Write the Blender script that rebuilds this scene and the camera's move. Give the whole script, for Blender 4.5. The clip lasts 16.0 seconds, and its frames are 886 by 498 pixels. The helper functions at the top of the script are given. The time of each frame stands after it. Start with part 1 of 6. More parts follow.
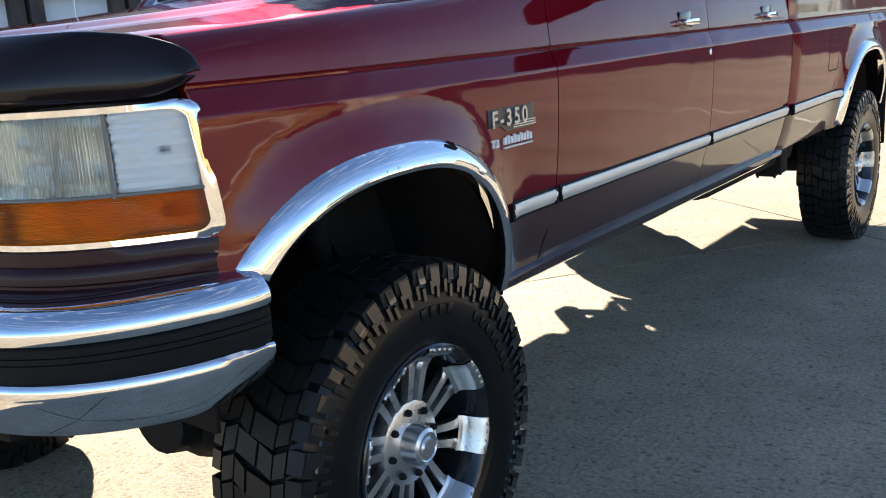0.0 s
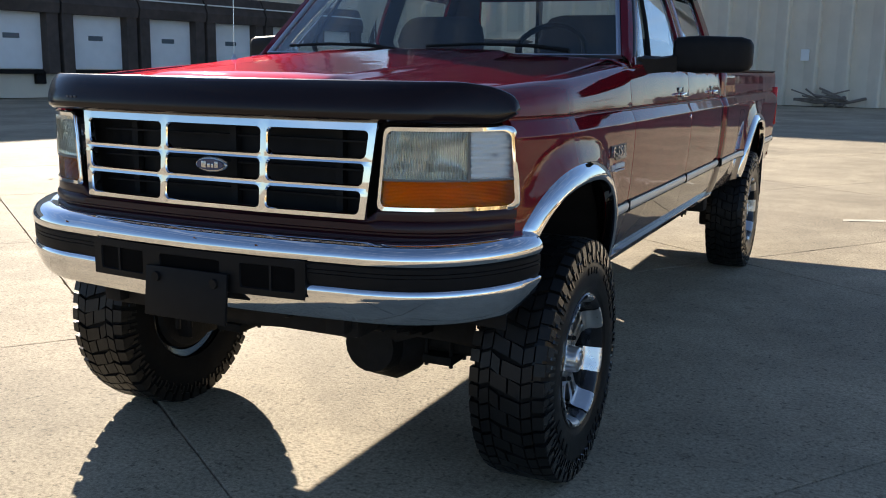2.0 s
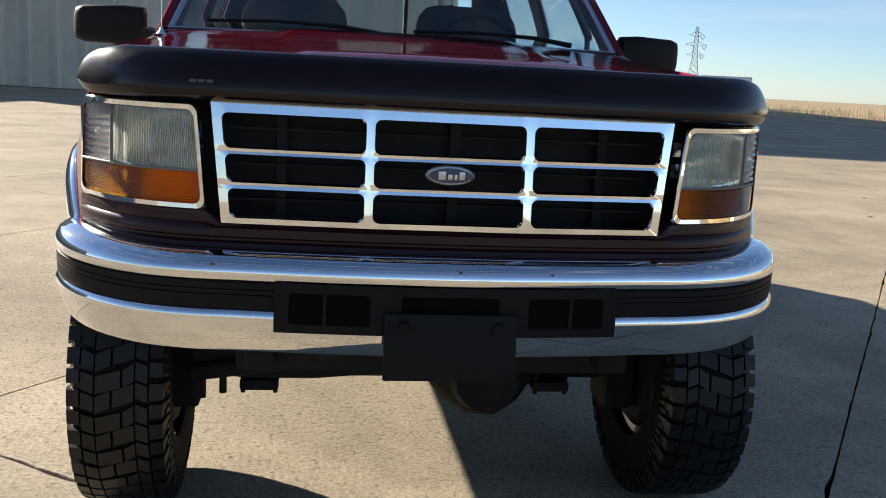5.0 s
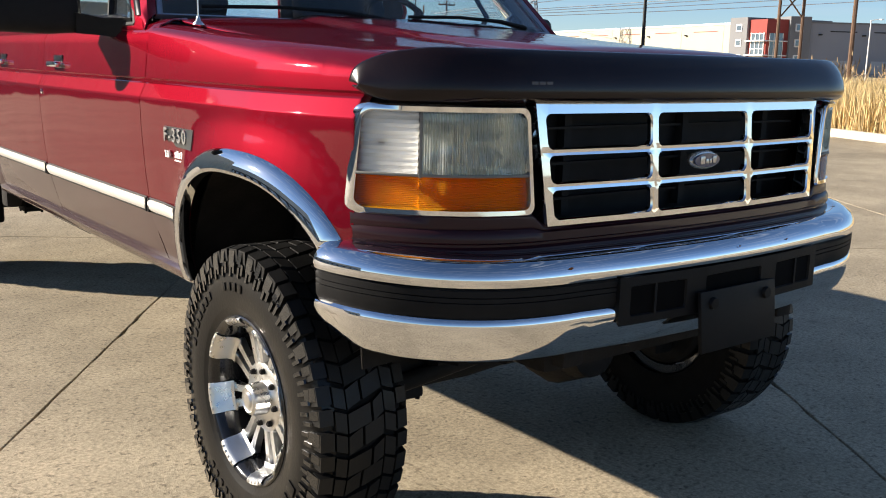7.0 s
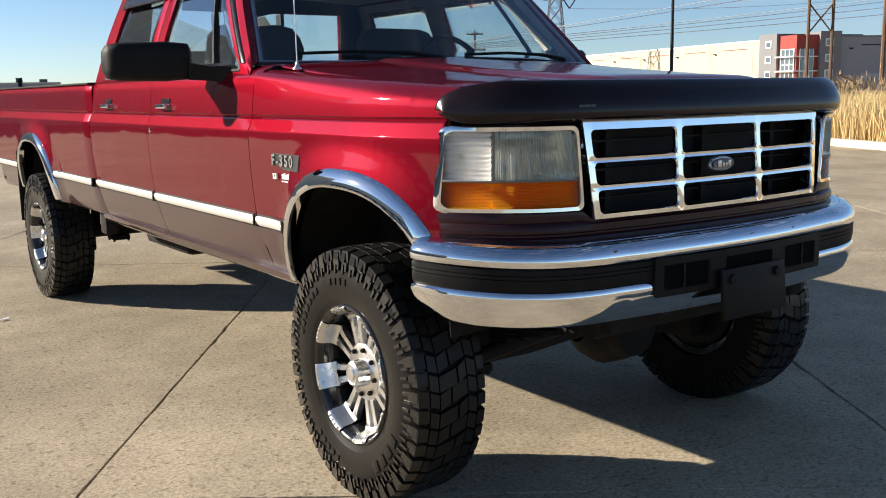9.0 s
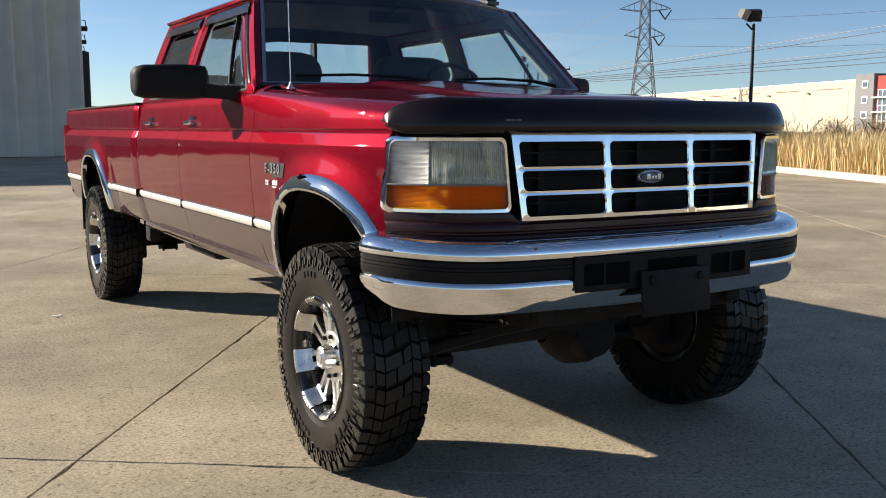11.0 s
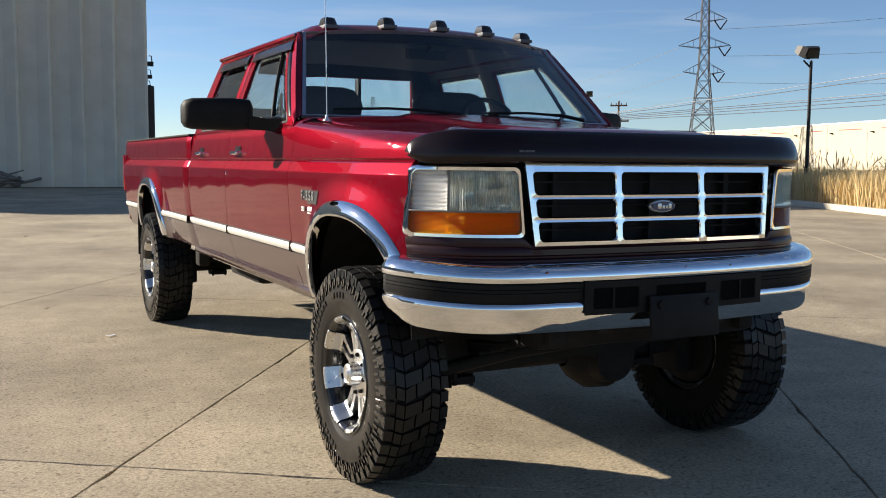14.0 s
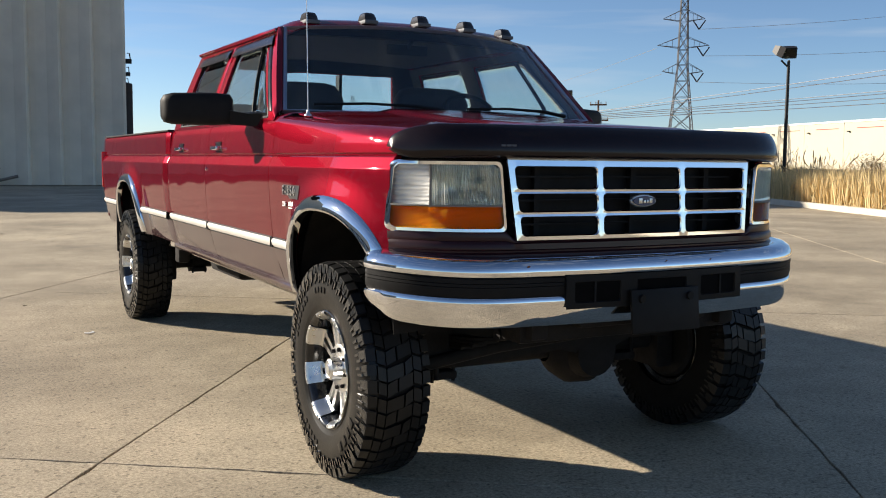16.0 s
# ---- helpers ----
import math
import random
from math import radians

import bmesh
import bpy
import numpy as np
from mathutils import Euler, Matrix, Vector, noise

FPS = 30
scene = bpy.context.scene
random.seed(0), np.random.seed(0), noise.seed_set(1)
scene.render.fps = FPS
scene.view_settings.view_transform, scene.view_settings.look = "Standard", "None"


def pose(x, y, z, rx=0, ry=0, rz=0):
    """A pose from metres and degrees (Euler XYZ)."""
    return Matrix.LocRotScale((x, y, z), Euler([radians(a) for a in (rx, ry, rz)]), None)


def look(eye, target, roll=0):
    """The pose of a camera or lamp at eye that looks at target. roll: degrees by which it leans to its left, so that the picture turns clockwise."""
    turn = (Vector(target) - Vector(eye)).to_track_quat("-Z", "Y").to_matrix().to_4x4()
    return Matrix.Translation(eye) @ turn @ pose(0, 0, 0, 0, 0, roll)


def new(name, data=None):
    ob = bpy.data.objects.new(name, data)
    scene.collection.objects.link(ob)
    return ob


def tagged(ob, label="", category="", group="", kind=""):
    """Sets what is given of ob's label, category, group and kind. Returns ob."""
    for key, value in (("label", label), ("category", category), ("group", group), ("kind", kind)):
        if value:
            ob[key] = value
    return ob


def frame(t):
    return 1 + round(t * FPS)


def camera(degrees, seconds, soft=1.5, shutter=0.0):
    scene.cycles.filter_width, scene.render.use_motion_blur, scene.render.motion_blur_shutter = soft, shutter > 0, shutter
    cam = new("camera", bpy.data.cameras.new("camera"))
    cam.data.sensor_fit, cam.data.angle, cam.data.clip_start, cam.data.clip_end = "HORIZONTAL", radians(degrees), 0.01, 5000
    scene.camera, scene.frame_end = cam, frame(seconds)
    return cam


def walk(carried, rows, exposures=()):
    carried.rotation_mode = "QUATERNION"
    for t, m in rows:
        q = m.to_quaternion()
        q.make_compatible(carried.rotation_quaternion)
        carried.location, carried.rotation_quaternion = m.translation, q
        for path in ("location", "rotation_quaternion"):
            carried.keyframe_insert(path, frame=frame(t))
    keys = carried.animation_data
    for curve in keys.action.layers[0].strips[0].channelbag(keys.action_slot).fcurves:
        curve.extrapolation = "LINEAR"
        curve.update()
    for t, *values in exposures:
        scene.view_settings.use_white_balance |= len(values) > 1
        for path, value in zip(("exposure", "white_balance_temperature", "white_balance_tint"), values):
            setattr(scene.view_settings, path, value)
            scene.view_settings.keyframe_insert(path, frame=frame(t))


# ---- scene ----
cam = camera(50.3, 16.0, soft=1.0)
METRES, EYE, TILT, LEAN, TURN = 9.259, 1.5, 0.0, 0.0, 0.0
PATH = [
    (0, (2.217, -1.522, 1.337), (1.058, 0.043, 0.882), -3.9),
    (0.5, (2.202, -1.966, 1.415), (1.163, -0.305, 1.013), -3.1),
    (1, (2.255, -2.405, 1.398), (1.29, -0.695, 1.019), -1.5),
    (1.5, (2.188, -2.741, 1.428), (1.284, -1.002, 1.031), 0.1),
    (2, (1.894, -3.04, 1.41), (1.059, -1.262, 1.034), 0.9),
    (2.5, (1.551, -3.141, 1.394), (0.881, -1.29, 1.039), 1.7),
    (3, (1.14, -3.14, 1.392), (0.697, -1.221, 1.045), 2.4),
    (3.5, (0.724, -3.178, 1.364), (0.454, -1.226, 1.02), 2.5),
    (3.7, (0.57, -3.184, 1.371), (0.362, -1.225, 1.028), 2.3),
    (5.8, (-0.93, -2.623, 1.31), (-0.266, -0.773, 0.94), 4.6),
    (6, (-1.101, -2.549, 1.326), (-0.335, -0.739, 0.956), 4.9),
    (6.5, (-1.602, -2.419, 1.331), (-0.583, -0.741, 0.952), 3.9),
    (7, (-2.032, -2.243, 1.338), (-0.837, -0.686, 0.952), 1.3),
    (7.5, (-2.353, -2.064, 1.359), (-1.029, -0.612, 0.984), -0.8),
    (8, (-2.578, -2.144, 1.368), (-1.201, -0.742, 0.999), -1.1),
    (8.2, (-2.591, -2.238, 1.366), (-1.249, -0.799, 1.004), -1.1),
    (10.3, (-2.181, -3.073, 1.294), (-1.207, -1.35, 1.004), -0.7),
    (10.5, (-2.181, -3.103, 1.288), (-1.199, -1.383, 1.01), -0.5),
    (11, (-2.297, -3.198, 1.276), (-1.298, -1.484, 1.021), 0.0),
    (11.5, (-2.401, -3.247, 1.26), (-1.409, -1.524, 1.042), -0.1),
    (12, (-2.435, -3.293, 1.256), (-1.464, -1.553, 1.077), -0.4),
    (12.5, (-2.339, -3.341, 1.269), (-1.409, -1.581, 1.08), -0.2),
    (13, (-2.249, -3.404, 1.274), (-1.341, -1.631, 1.089), 0.3),
    (13.5, (-2.262, -3.427, 1.268), (-1.361, -1.651, 1.09), 0.5),
    (14, (-2.28, -3.43, 1.26), (-1.38, -1.653, 1.077), 0.5),
    (14.5, (-2.288, -3.43, 1.254), (-1.382, -1.656, 1.07), 0.8),
    (15, (-2.285, -3.424, 1.248), (-1.362, -1.66, 1.056), 0.8),
    (15.5, (-2.287, -3.427, 1.249), (-1.346, -1.673, 1.05), 0.7),
    (16, (-2.286, -3.428, 1.244), (-1.349, -1.671, 1.059), 0.6),
]
walk(cam, [(t, look(eye, target, roll)) for t, eye, target, roll in PATH],
     exposures=[(0.0, 2.20), (0.5, 1.85), (1.5, 1.48), (2.5, 1.36), (3.7, 1.30), (5.8, 1.20), (8.2, 1.10), (10.3, 0.97), (12.5, 0.93), (14.0, 1.0), (16.0, 1.0)])

# ---- light ----
SUN_AZ, SUN_EL = radians(-43.0), radians(21.4)
world = bpy.data.worlds.new("daylight")
scene.world = world
world.use_nodes = True
wn, wl = world.node_tree.nodes, world.node_tree.links
sky = wn.new("ShaderNodeTexSky")
sky.sky_type, sky.sun_disc, sky.sun_elevation, sky.sun_rotation = "NISHITA", False, SUN_EL, SUN_AZ
sky.air_density, sky.dust_density, sky.ozone_density = 1.05, 2.0, 3.0
sky.altitude = 3000
# thin high cloud streaks low over the horizon
tc, mp = wn.new("ShaderNodeTexCoord"), wn.new("ShaderNodeMapping")
mp.inputs["Scale"].default_value = (2.2, 2.2, 26.0)
mp.inputs["Rotation"].default_value = (radians(4), radians(5), 0)
cn = wn.new("ShaderNodeTexNoise")
cn.inputs["Scale"].default_value, cn.inputs["Detail"].default_value = 1.6, 5.0
cr = wn.new("ShaderNodeValToRGB")
cr.color_ramp.elements[0].position, cr.color_ramp.elements[1].position = 0.52, 0.78
cr.color_ramp.elements[1].color = (0.35, 0.35, 0.35, 1)
mx = wn.new("ShaderNodeMix")
mx.data_type = "RGBA"
mx.inputs["B"].default_value = (5.5, 5.8, 6.2, 1)
wl.new(tc.outputs["Generated"], mp.inputs["Vector"])
wl.new(mp.outputs[0], cn.inputs["Vector"])
wl.new(cn.outputs["Fac"], cr.inputs[0])
wl.new(cr.outputs[0], mx.inputs["Factor"])
tint = wn.new("ShaderNodeVectorMath")
tint.operation = "MULTIPLY"
tint.inputs[1].default_value = (1.0, 1.015, 1.03)
wl.new(sky.outputs[0], tint.inputs[0])
wl.new(tint.outputs[0], mx.inputs["A"])
wl.new(mx.outputs["Result"], wn["Background"].inputs["Color"])
wn["Background"].inputs["Strength"].default_value = 0.063
sun_data = bpy.data.lights.new("sun", "SUN")
sun_data.energy, sun_data.angle, sun_data.color = 5.0, radians(0.53), (1.0, 0.90, 0.765)
sun = new("sun", sun_data)
sun_way = Vector((math.sin(SUN_AZ) * math.cos(SUN_EL), math.cos(SUN_AZ) * math.cos(SUN_EL), math.sin(SUN_EL)))
sun.rotation_euler = sun_way.to_track_quat("Z", "Y").to_euler()

# ---- materials ----


def mat(name, color, rough=0.5, metal=0.0, coat=0.0, var=0.0, scale=8.0, bump=0.0, bump_scale=60.0, rand=0.0, trans=0.0, ior=1.45, spec=0.5, rvar=0.0):
    """A procedural surface: base colour with variation at two scales, roughness variation and fine relief."""
    m = bpy.data.materials.new(name)
    m.use_nodes = True
    n, l = m.node_tree.nodes, m.node_tree.links
    b = n["Principled BSDF"]
    b.inputs["Base Color"].default_value = (*color, 1)
    b.inputs["Roughness"].default_value, b.inputs["Metallic"].default_value = rough, metal
    b.inputs["Coat Weight"].default_value, b.inputs["Coat Roughness"].default_value = coat, 0.03
    b.inputs["Transmission Weight"].default_value, b.inputs["IOR"].default_value = trans, ior
    b.inputs["Specular IOR Level"].default_value = spec
    co = n.new("ShaderNodeTexCoord")
    if var or rand or rvar:
        big, fine = n.new("ShaderNodeTexNoise"), n.new("ShaderNodeTexNoise")
        big.inputs["Scale"].default_value, big.inputs["Detail"].default_value = scale * 0.15, 4
        fine.inputs["Scale"].default_value, fine.inputs["Detail"].default_value = scale, 6
        add = n.new("ShaderNodeMath")
        add.operation = "ADD"
        for k, t in enumerate((big, fine)):
            l.new(co.outputs["Object"], t.inputs["Vector"])
            l.new(t.outputs["Fac"], add.inputs[k])
        ramp = n.new("ShaderNodeMapRange")
        ramp.inputs["From Min"].default_value, ramp.inputs["From Max"].default_value = 0.7, 1.3
        ramp.inputs["To Min"].default_value, ramp.inputs["To Max"].default_value = 1 - var, 1 + var
        l.new(add.outputs[0], ramp.inputs["Value"])
        last = ramp.outputs[0]
        if rand:
            oi, rr, mu = n.new("ShaderNodeObjectInfo"), n.new("ShaderNodeMapRange"), n.new("ShaderNodeMath")
            rr.inputs["To Min"].default_value, rr.inputs["To Max"].default_value = 1 - rand, 1 + rand
            mu.operation = "MULTIPLY"
            l.new(oi.outputs["Random"], rr.inputs["Value"])
            l.new(rr.outputs[0], mu.inputs[0])
            l.new(last, mu.inputs[1])
            last = mu.outputs[0]
        sc = n.new("ShaderNodeVectorMath")
        sc.operation = "SCALE"
        sc.inputs[0].default_value = color
        l.new(last, sc.inputs["Scale"])
        l.new(sc.outputs[0], b.inputs["Base Color"])
        if rvar:
            r2 = n.new("ShaderNodeMapRange")
            r2.inputs["From Min"].default_value, r2.inputs["From Max"].default_value = 0.7, 1.3
            r2.inputs["To Min"].default_value, r2.inputs["To Max"].default_value = max(0.0, rough - rvar), min(1.0, rough + rvar)
            l.new(add.outputs[0], r2.inputs["Value"])
            l.new(r2.outputs[0], b.inputs["Roughness"])
    if bump:
        bn, bp = n.new("ShaderNodeTexNoise"), n.new("ShaderNodeBump")
        bn.inputs["Scale"].default_value, bn.inputs["Detail"].default_value = bump_scale, 5
        bp.inputs["Strength"].default_value, bp.inputs["Distance"].default_value = bump, 0.01
        l.new(co.outputs["Object"], bn.inputs["Vector"])
        l.new(bn.outputs["Fac"], bp.inputs["Height"])
        l.new(bp.outputs[0], b.inputs["Normal"])
    return m


def lens_mat(name, tint, white, gloss, stripes=0.0):
    """A thin moulded lamp lens: tinted, mostly clear, a little milky, with a glossy skin and fine moulded flutes."""
    m = bpy.data.materials.new(name)
    m.use_nodes = True
    n, l = m.node_tree.nodes, m.node_tree.links
    n.remove(n["Principled BSDF"])
    clear, milk, skin = n.new("ShaderNodeBsdfTransparent"), n.new("ShaderNodeBsdfTranslucent"), n.new("ShaderNodeBsdfGlossy")
    clear.inputs["Color"].default_value = milk.inputs["Color"].default_value = (*tint, 1)
    skin.inputs["Roughness"].default_value = 0.04
    m1, m2, fr = n.new("ShaderNodeMixShader"), n.new("ShaderNodeMixShader"), n.new("ShaderNodeFresnel")
    m1.inputs[0].default_value = white
    fr.inputs["IOR"].default_value = gloss
    if stripes:
        co, wv, mr = n.new("ShaderNodeTexCoord"), n.new("ShaderNodeTexWave"), n.new("ShaderNodeMapRange")
        wv.inputs["Scale"].default_value, wv.inputs["Distortion"].default_value = stripes, 0.3
        mr.inputs["To Min"].default_value, mr.inputs["To Max"].default_value = white * 0.5, min(0.9, white * 1.6)
        l.new(co.outputs["Object"], wv.inputs["Vector"])
        l.new(wv.outputs["Fac"], mr.inputs["Value"])
        l.new(mr.outputs[0], m1.inputs[0])
    l.new(clear.outputs[0], m1.inputs[1])
    l.new(milk.outputs[0], m1.inputs[2])
    l.new(fr.outputs[0], m2.inputs[0])
    l.new(m1.outputs[0], m2.inputs[1])
    l.new(skin.outputs[0], m2.inputs[2])
    l.new(m2.outputs[0], n["Material Output"].inputs["Surface"])
    return m


def concrete_mat():
    """Old broom-finished concrete: warm grey, blotched, speckled with aggregate and dark drips, faint tyre rubs."""
    m = mat("concrete", (0.388, 0.325, 0.230), 0.85, var=0.13, scale=5.0, bump=0.45, bump_scale=150, rand=0.05, spec=0.3)
    n, l = m.node_tree.nodes, m.node_tree.links
    b = n["Principled BSDF"]
    src = b.inputs["Base Color"].links[0].from_socket
    geo = n.new("ShaderNodeNewGeometry")
    sp, sr = n.new("ShaderNodeTexNoise"), n.new("ShaderNodeMapRange")
    sp.inputs["Scale"].default_value, sp.inputs["Detail"].default_value = 62.0, 9
    sp.inputs["Roughness"].default_value = 0.80
    sr.inputs["From Min"].default_value, sr.inputs["From Max"].default_value = 0.42, 0.58
    sr.inputs["To Min"].default_value, sr.inputs["To Max"].default_value = 0.72, 1.29
    st, ss = n.new("ShaderNodeTexNoise"), n.new("ShaderNodeMapRange")
    st.inputs["Scale"].default_value, st.inputs["Detail"].default_value, st.inputs["Roughness"].default_value = 0.55, 7, 0.62
    ss.inputs["From Min"].default_value, ss.inputs["From Max"].default_value = 0.30, 0.62
    ss.inputs["To Min"].default_value, ss.inputs["To Max"].default_value = 0.66, 1.10
    vo, vr = n.new("ShaderNodeTexVoronoi"), n.new("ShaderNodeMapRange")
    vo.inputs["Scale"].default_value, vo.inputs["Randomness"].default_value = 2.2, 1.0
    vr.inputs["From Min"].default_value, vr.inputs["From Max"].default_value = 0.035, 0.10
    vr.inputs["To Min"].default_value, vr.inputs["To Max"].default_value = 0.72, 1.0
    pi, pr = n.new("ShaderNodeTexVoronoi"), n.new("ShaderNodeMapRange")
    pi.inputs["Scale"].default_value, pi.inputs["Randomness"].default_value = 21.0, 1.0
    pr.inputs["From Min"].default_value, pr.inputs["From Max"].default_value = 0.08, 0.13
    pr.inputs["To Min"].default_value, pr.inputs["To Max"].default_value = 0.52, 1.0
    pk, kr = n.new("ShaderNodeTexNoise"), n.new("ShaderNodeMapRange")
    pk.inputs["Scale"].default_value, pk.inputs["Detail"].default_value, pk.inputs["Roughness"].default_value = 30.0, 4, 0.6
    kr.inputs["From Min"].default_value, kr.inputs["From Max"].default_value = 0.585, 0.63
    kr.inputs["To Min"].default_value, kr.inputs["To Max"].default_value = 1.0, 0.62
    mul = src
    for t, r, o in ((pk, kr, "Fac"), (sp, sr, "Fac"), (st, ss, "Fac"), (vo, vr, "Distance"), (pi, pr, "Distance")):
        l.new(geo.outputs["Position"], t.inputs["Vector"])
        l.new(t.outputs[o], r.inputs["Value"])
        v = n.new("ShaderNodeVectorMath")
        v.operation = "SCALE"
        l.new(mul, v.inputs[0])
        l.new(r.outputs[0], v.inputs["Scale"])
        mul = v.outputs[0]
    l.new(mul, b.inputs["Base Color"])
    for t in n:
        if t.bl_idname == "ShaderNodeTexNoise" and t.inputs["Scale"].default_value == 150:
            t.inputs["Scale"].default_value, t.inputs["Detail"].default_value, t.inputs["Roughness"].default_value = 130, 8, 0.80
    for t in n:
        if t.bl_idname == "ShaderNodeTexNoise" and not t.inputs["Vector"].links[0].from_node == geo:
            l.new(geo.outputs["Position"], t.inputs["Vector"])
    return m


def paint_mat():
    """Deep red metallic car paint: a soft bed of red flakes over a dark ground colour, under a mirror-smooth clear coat."""
    m = bpy.data.materials.new("red_paint")
    m.use_nodes = True
    n, l = m.node_tree.nodes, m.node_tree.links
    n.remove(n["Principled BSDF"])
    flake, under, top = n.new("ShaderNodeBsdfAnisotropic"), n.new("ShaderNodeBsdfDiffuse"), n.new("ShaderNodeBsdfAnisotropic")
    flake.distribution = "BECKMANN"
    flake.inputs["Roughness"].default_value = 0.47
    under.inputs["Color"].default_value = (0.100, 0.0022, 0.0074, 1)
    top.distribution = "GGX"
    top.inputs["Roughness"].default_value = 0.035
    co, spark, mr, hue = n.new("ShaderNodeTexCoord"), n.new("ShaderNodeTexNoise"), n.new("ShaderNodeMapRange"), n.new("ShaderNodeVectorMath")
    spark.inputs["Scale"].default_value, spark.inputs["Detail"].default_value = 420.0, 3
    mr.inputs["From Min"].default_value, mr.inputs["From Max"].default_value = 0.35, 0.65
    mr.inputs["To Min"].default_value, mr.inputs["To Max"].default_value = 0.93, 1.07
    hue.operation = "SCALE"
    hue.inputs[0].default_value = (0.036, 0.0010, 0.0026)
    l.new(co.outputs["Object"], spark.inputs["Vector"])
    l.new(spark.outputs["Fac"], mr.inputs["Value"])
    l.new(mr.outputs[0], hue.inputs["Scale"])
    l.new(hue.outputs[0], flake.inputs["Color"])
    # slow ripple of the pressed panels and fine orange peel, seen in the clear coat alone
    wave, peel, b1, b2 = n.new("ShaderNodeTexNoise"), n.new("ShaderNodeTexNoise"), n.new("ShaderNodeBump"), n.new("ShaderNodeBump")
    wave.inputs["Scale"].default_value, peel.inputs["Scale"].default_value = 2.2, 150.0
    b1.inputs["Strength"].default_value, b1.inputs["Distance"].default_value = 0.5, 0.008
    b2.inputs["Strength"].default_value, b2.inputs["Distance"].default_value = 0.08, 0.0006
    l.new(co.outputs["Object"], wave.inputs["Vector"])
    l.new(co.outputs["Object"], peel.inputs["Vector"])
    l.new(wave.outputs["Fac"], b1.inputs["Height"])
    l.new(peel.outputs["Fac"], b2.inputs["Height"])
    l.new(b1.outputs[0], b2.inputs["Normal"])
    l.new(b2.outputs[0], top.inputs["Normal"])
    fr, mix, add = n.new("ShaderNodeFresnel"), n.new("ShaderNodeMixShader"), n.new("ShaderNodeAddShader")
    fr.inputs["IOR"].default_value = 1.53
    l.new(b2.outputs[0], fr.inputs["Normal"])
    l.new(flake.outputs[0], add.inputs[0])
    l.new(under.outputs[0], add.inputs[1])
    l.new(fr.outputs[0], mix.inputs[0])
    l.new(add.outputs[0], mix.inputs[1])
    l.new(top.outputs[0], mix.inputs[2])
    l.new(mix.outputs[0], n["Material Output"].inputs["Surface"])
    return m


M_CONC = concrete_mat()
M_JOINT = mat("joint_dirt", (0.055, 0.047, 0.038), 0.95, var=0.35, scale=6)
M_PAINT = paint_mat()
# valance colour: darker than the lower body's maroon, with less coat
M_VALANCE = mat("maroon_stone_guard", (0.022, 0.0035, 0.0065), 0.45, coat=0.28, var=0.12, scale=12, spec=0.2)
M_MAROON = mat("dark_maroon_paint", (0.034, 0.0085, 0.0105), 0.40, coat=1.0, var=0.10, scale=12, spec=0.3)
M_CHROME = mat("chrome", (0.80, 0.81, 0.83), 0.03, metal=1.0, var=0.02, scale=30)
M_DULL = mat("brushed_strip", (0.74, 0.72, 0.67), 0.35, metal=0.35, var=0.05, scale=20)
M_ALU = mat("machined_aluminium", (0.72, 0.72, 0.71), 0.30, metal=1.0, var=0.04, scale=40, rvar=0.05)
M_BLACKGLOSS = mat("gloss_black", (0.012, 0.012, 0.013), 0.16, coat=0.4, var=0.1, scale=20)
M_SMOKE = mat("smoked_acrylic", (0.010, 0.0050, 0.0060), 0.20, coat=0.0, var=0.15, scale=12, rvar=0.06, spec=0.35)
M_PLASTIC = mat("black_plastic", (0.011, 0.011, 0.0115), 0.55, var=0.2, scale=25, bump=0.06, bump_scale=400, spec=0.13)
M_DARK = mat("underbody_black", (0.014, 0.0125, 0.0115), 0.75, var=0.4, scale=14, bump=0.3, bump_scale=50, spec=0.2)
M_INSERT = mat("worn_black_plastic", (0.008, 0.008, 0.0085), 0.5, var=0.2, scale=25, bump=0.06, bump_scale=400, spec=0.15)
M_GRILLE = mat("grille_black", (0.012, 0.012, 0.0125), 0.65, var=0.3, scale=20, spec=0.2)
# shade of the deep intake openings, put into the colour
M_PITSHADE = mat("intake_shade_black", (0.0035, 0.0035, 0.0037), 0.8, var=0.3, scale=20, spec=0.06)
M_RUBBER = mat("tyre_rubber", (0.007, 0.007, 0.007), 0.48, coat=0.05, var=0.25, scale=18, bump=0.10, bump_scale=220, rvar=0.12, spec=0.35)
M_LUG = mat("glossy_shoulder_rubber", (0.006, 0.006, 0.006), 0.24, coat=0.8, var=0.2, scale=18, bump=0.08, bump_scale=160, spec=0.4)
M_RUBBERDULL = mat("dusty_rubber", (0.010, 0.0095, 0.009), 0.85, var=0.3, scale=16, spec=0.1)
M_SIDEWALL = mat("dressed_sidewall", (0.0045, 0.0045, 0.0046), 0.34, coat=0.30, var=0.2, scale=14, bump=0.06, bump_scale=120, rvar=0.06, spec=0.15)
M_SIDEWALL.node_tree.nodes["Principled BSDF"].inputs["Coat Roughness"].default_value = 0.22
M_GLASS = mat("window_glass", (0.86, 0.93, 0.92), 0.0, trans=1.0, ior=1.45)
M_TINT = mat("side_glass", (0.90, 0.95, 0.96), 0.0, trans=1.0, ior=1.9)
M_LENS = lens_mat("fluted_lens", (0.92, 0.94, 0.91), 0.24, 1.45, 48.0)
M_CLEAR = lens_mat("clear_corner_lens", (0.99, 0.99, 0.98), 0.26, 1.4)
M_AMBER = lens_mat("amber_lens", (1.0, 0.54, 0.03), 0.34, 1.4)
M_BAY = mat("white_bay", (0.95, 0.95, 0.94), 0.22, metal=0.2, var=0.04, scale=30)
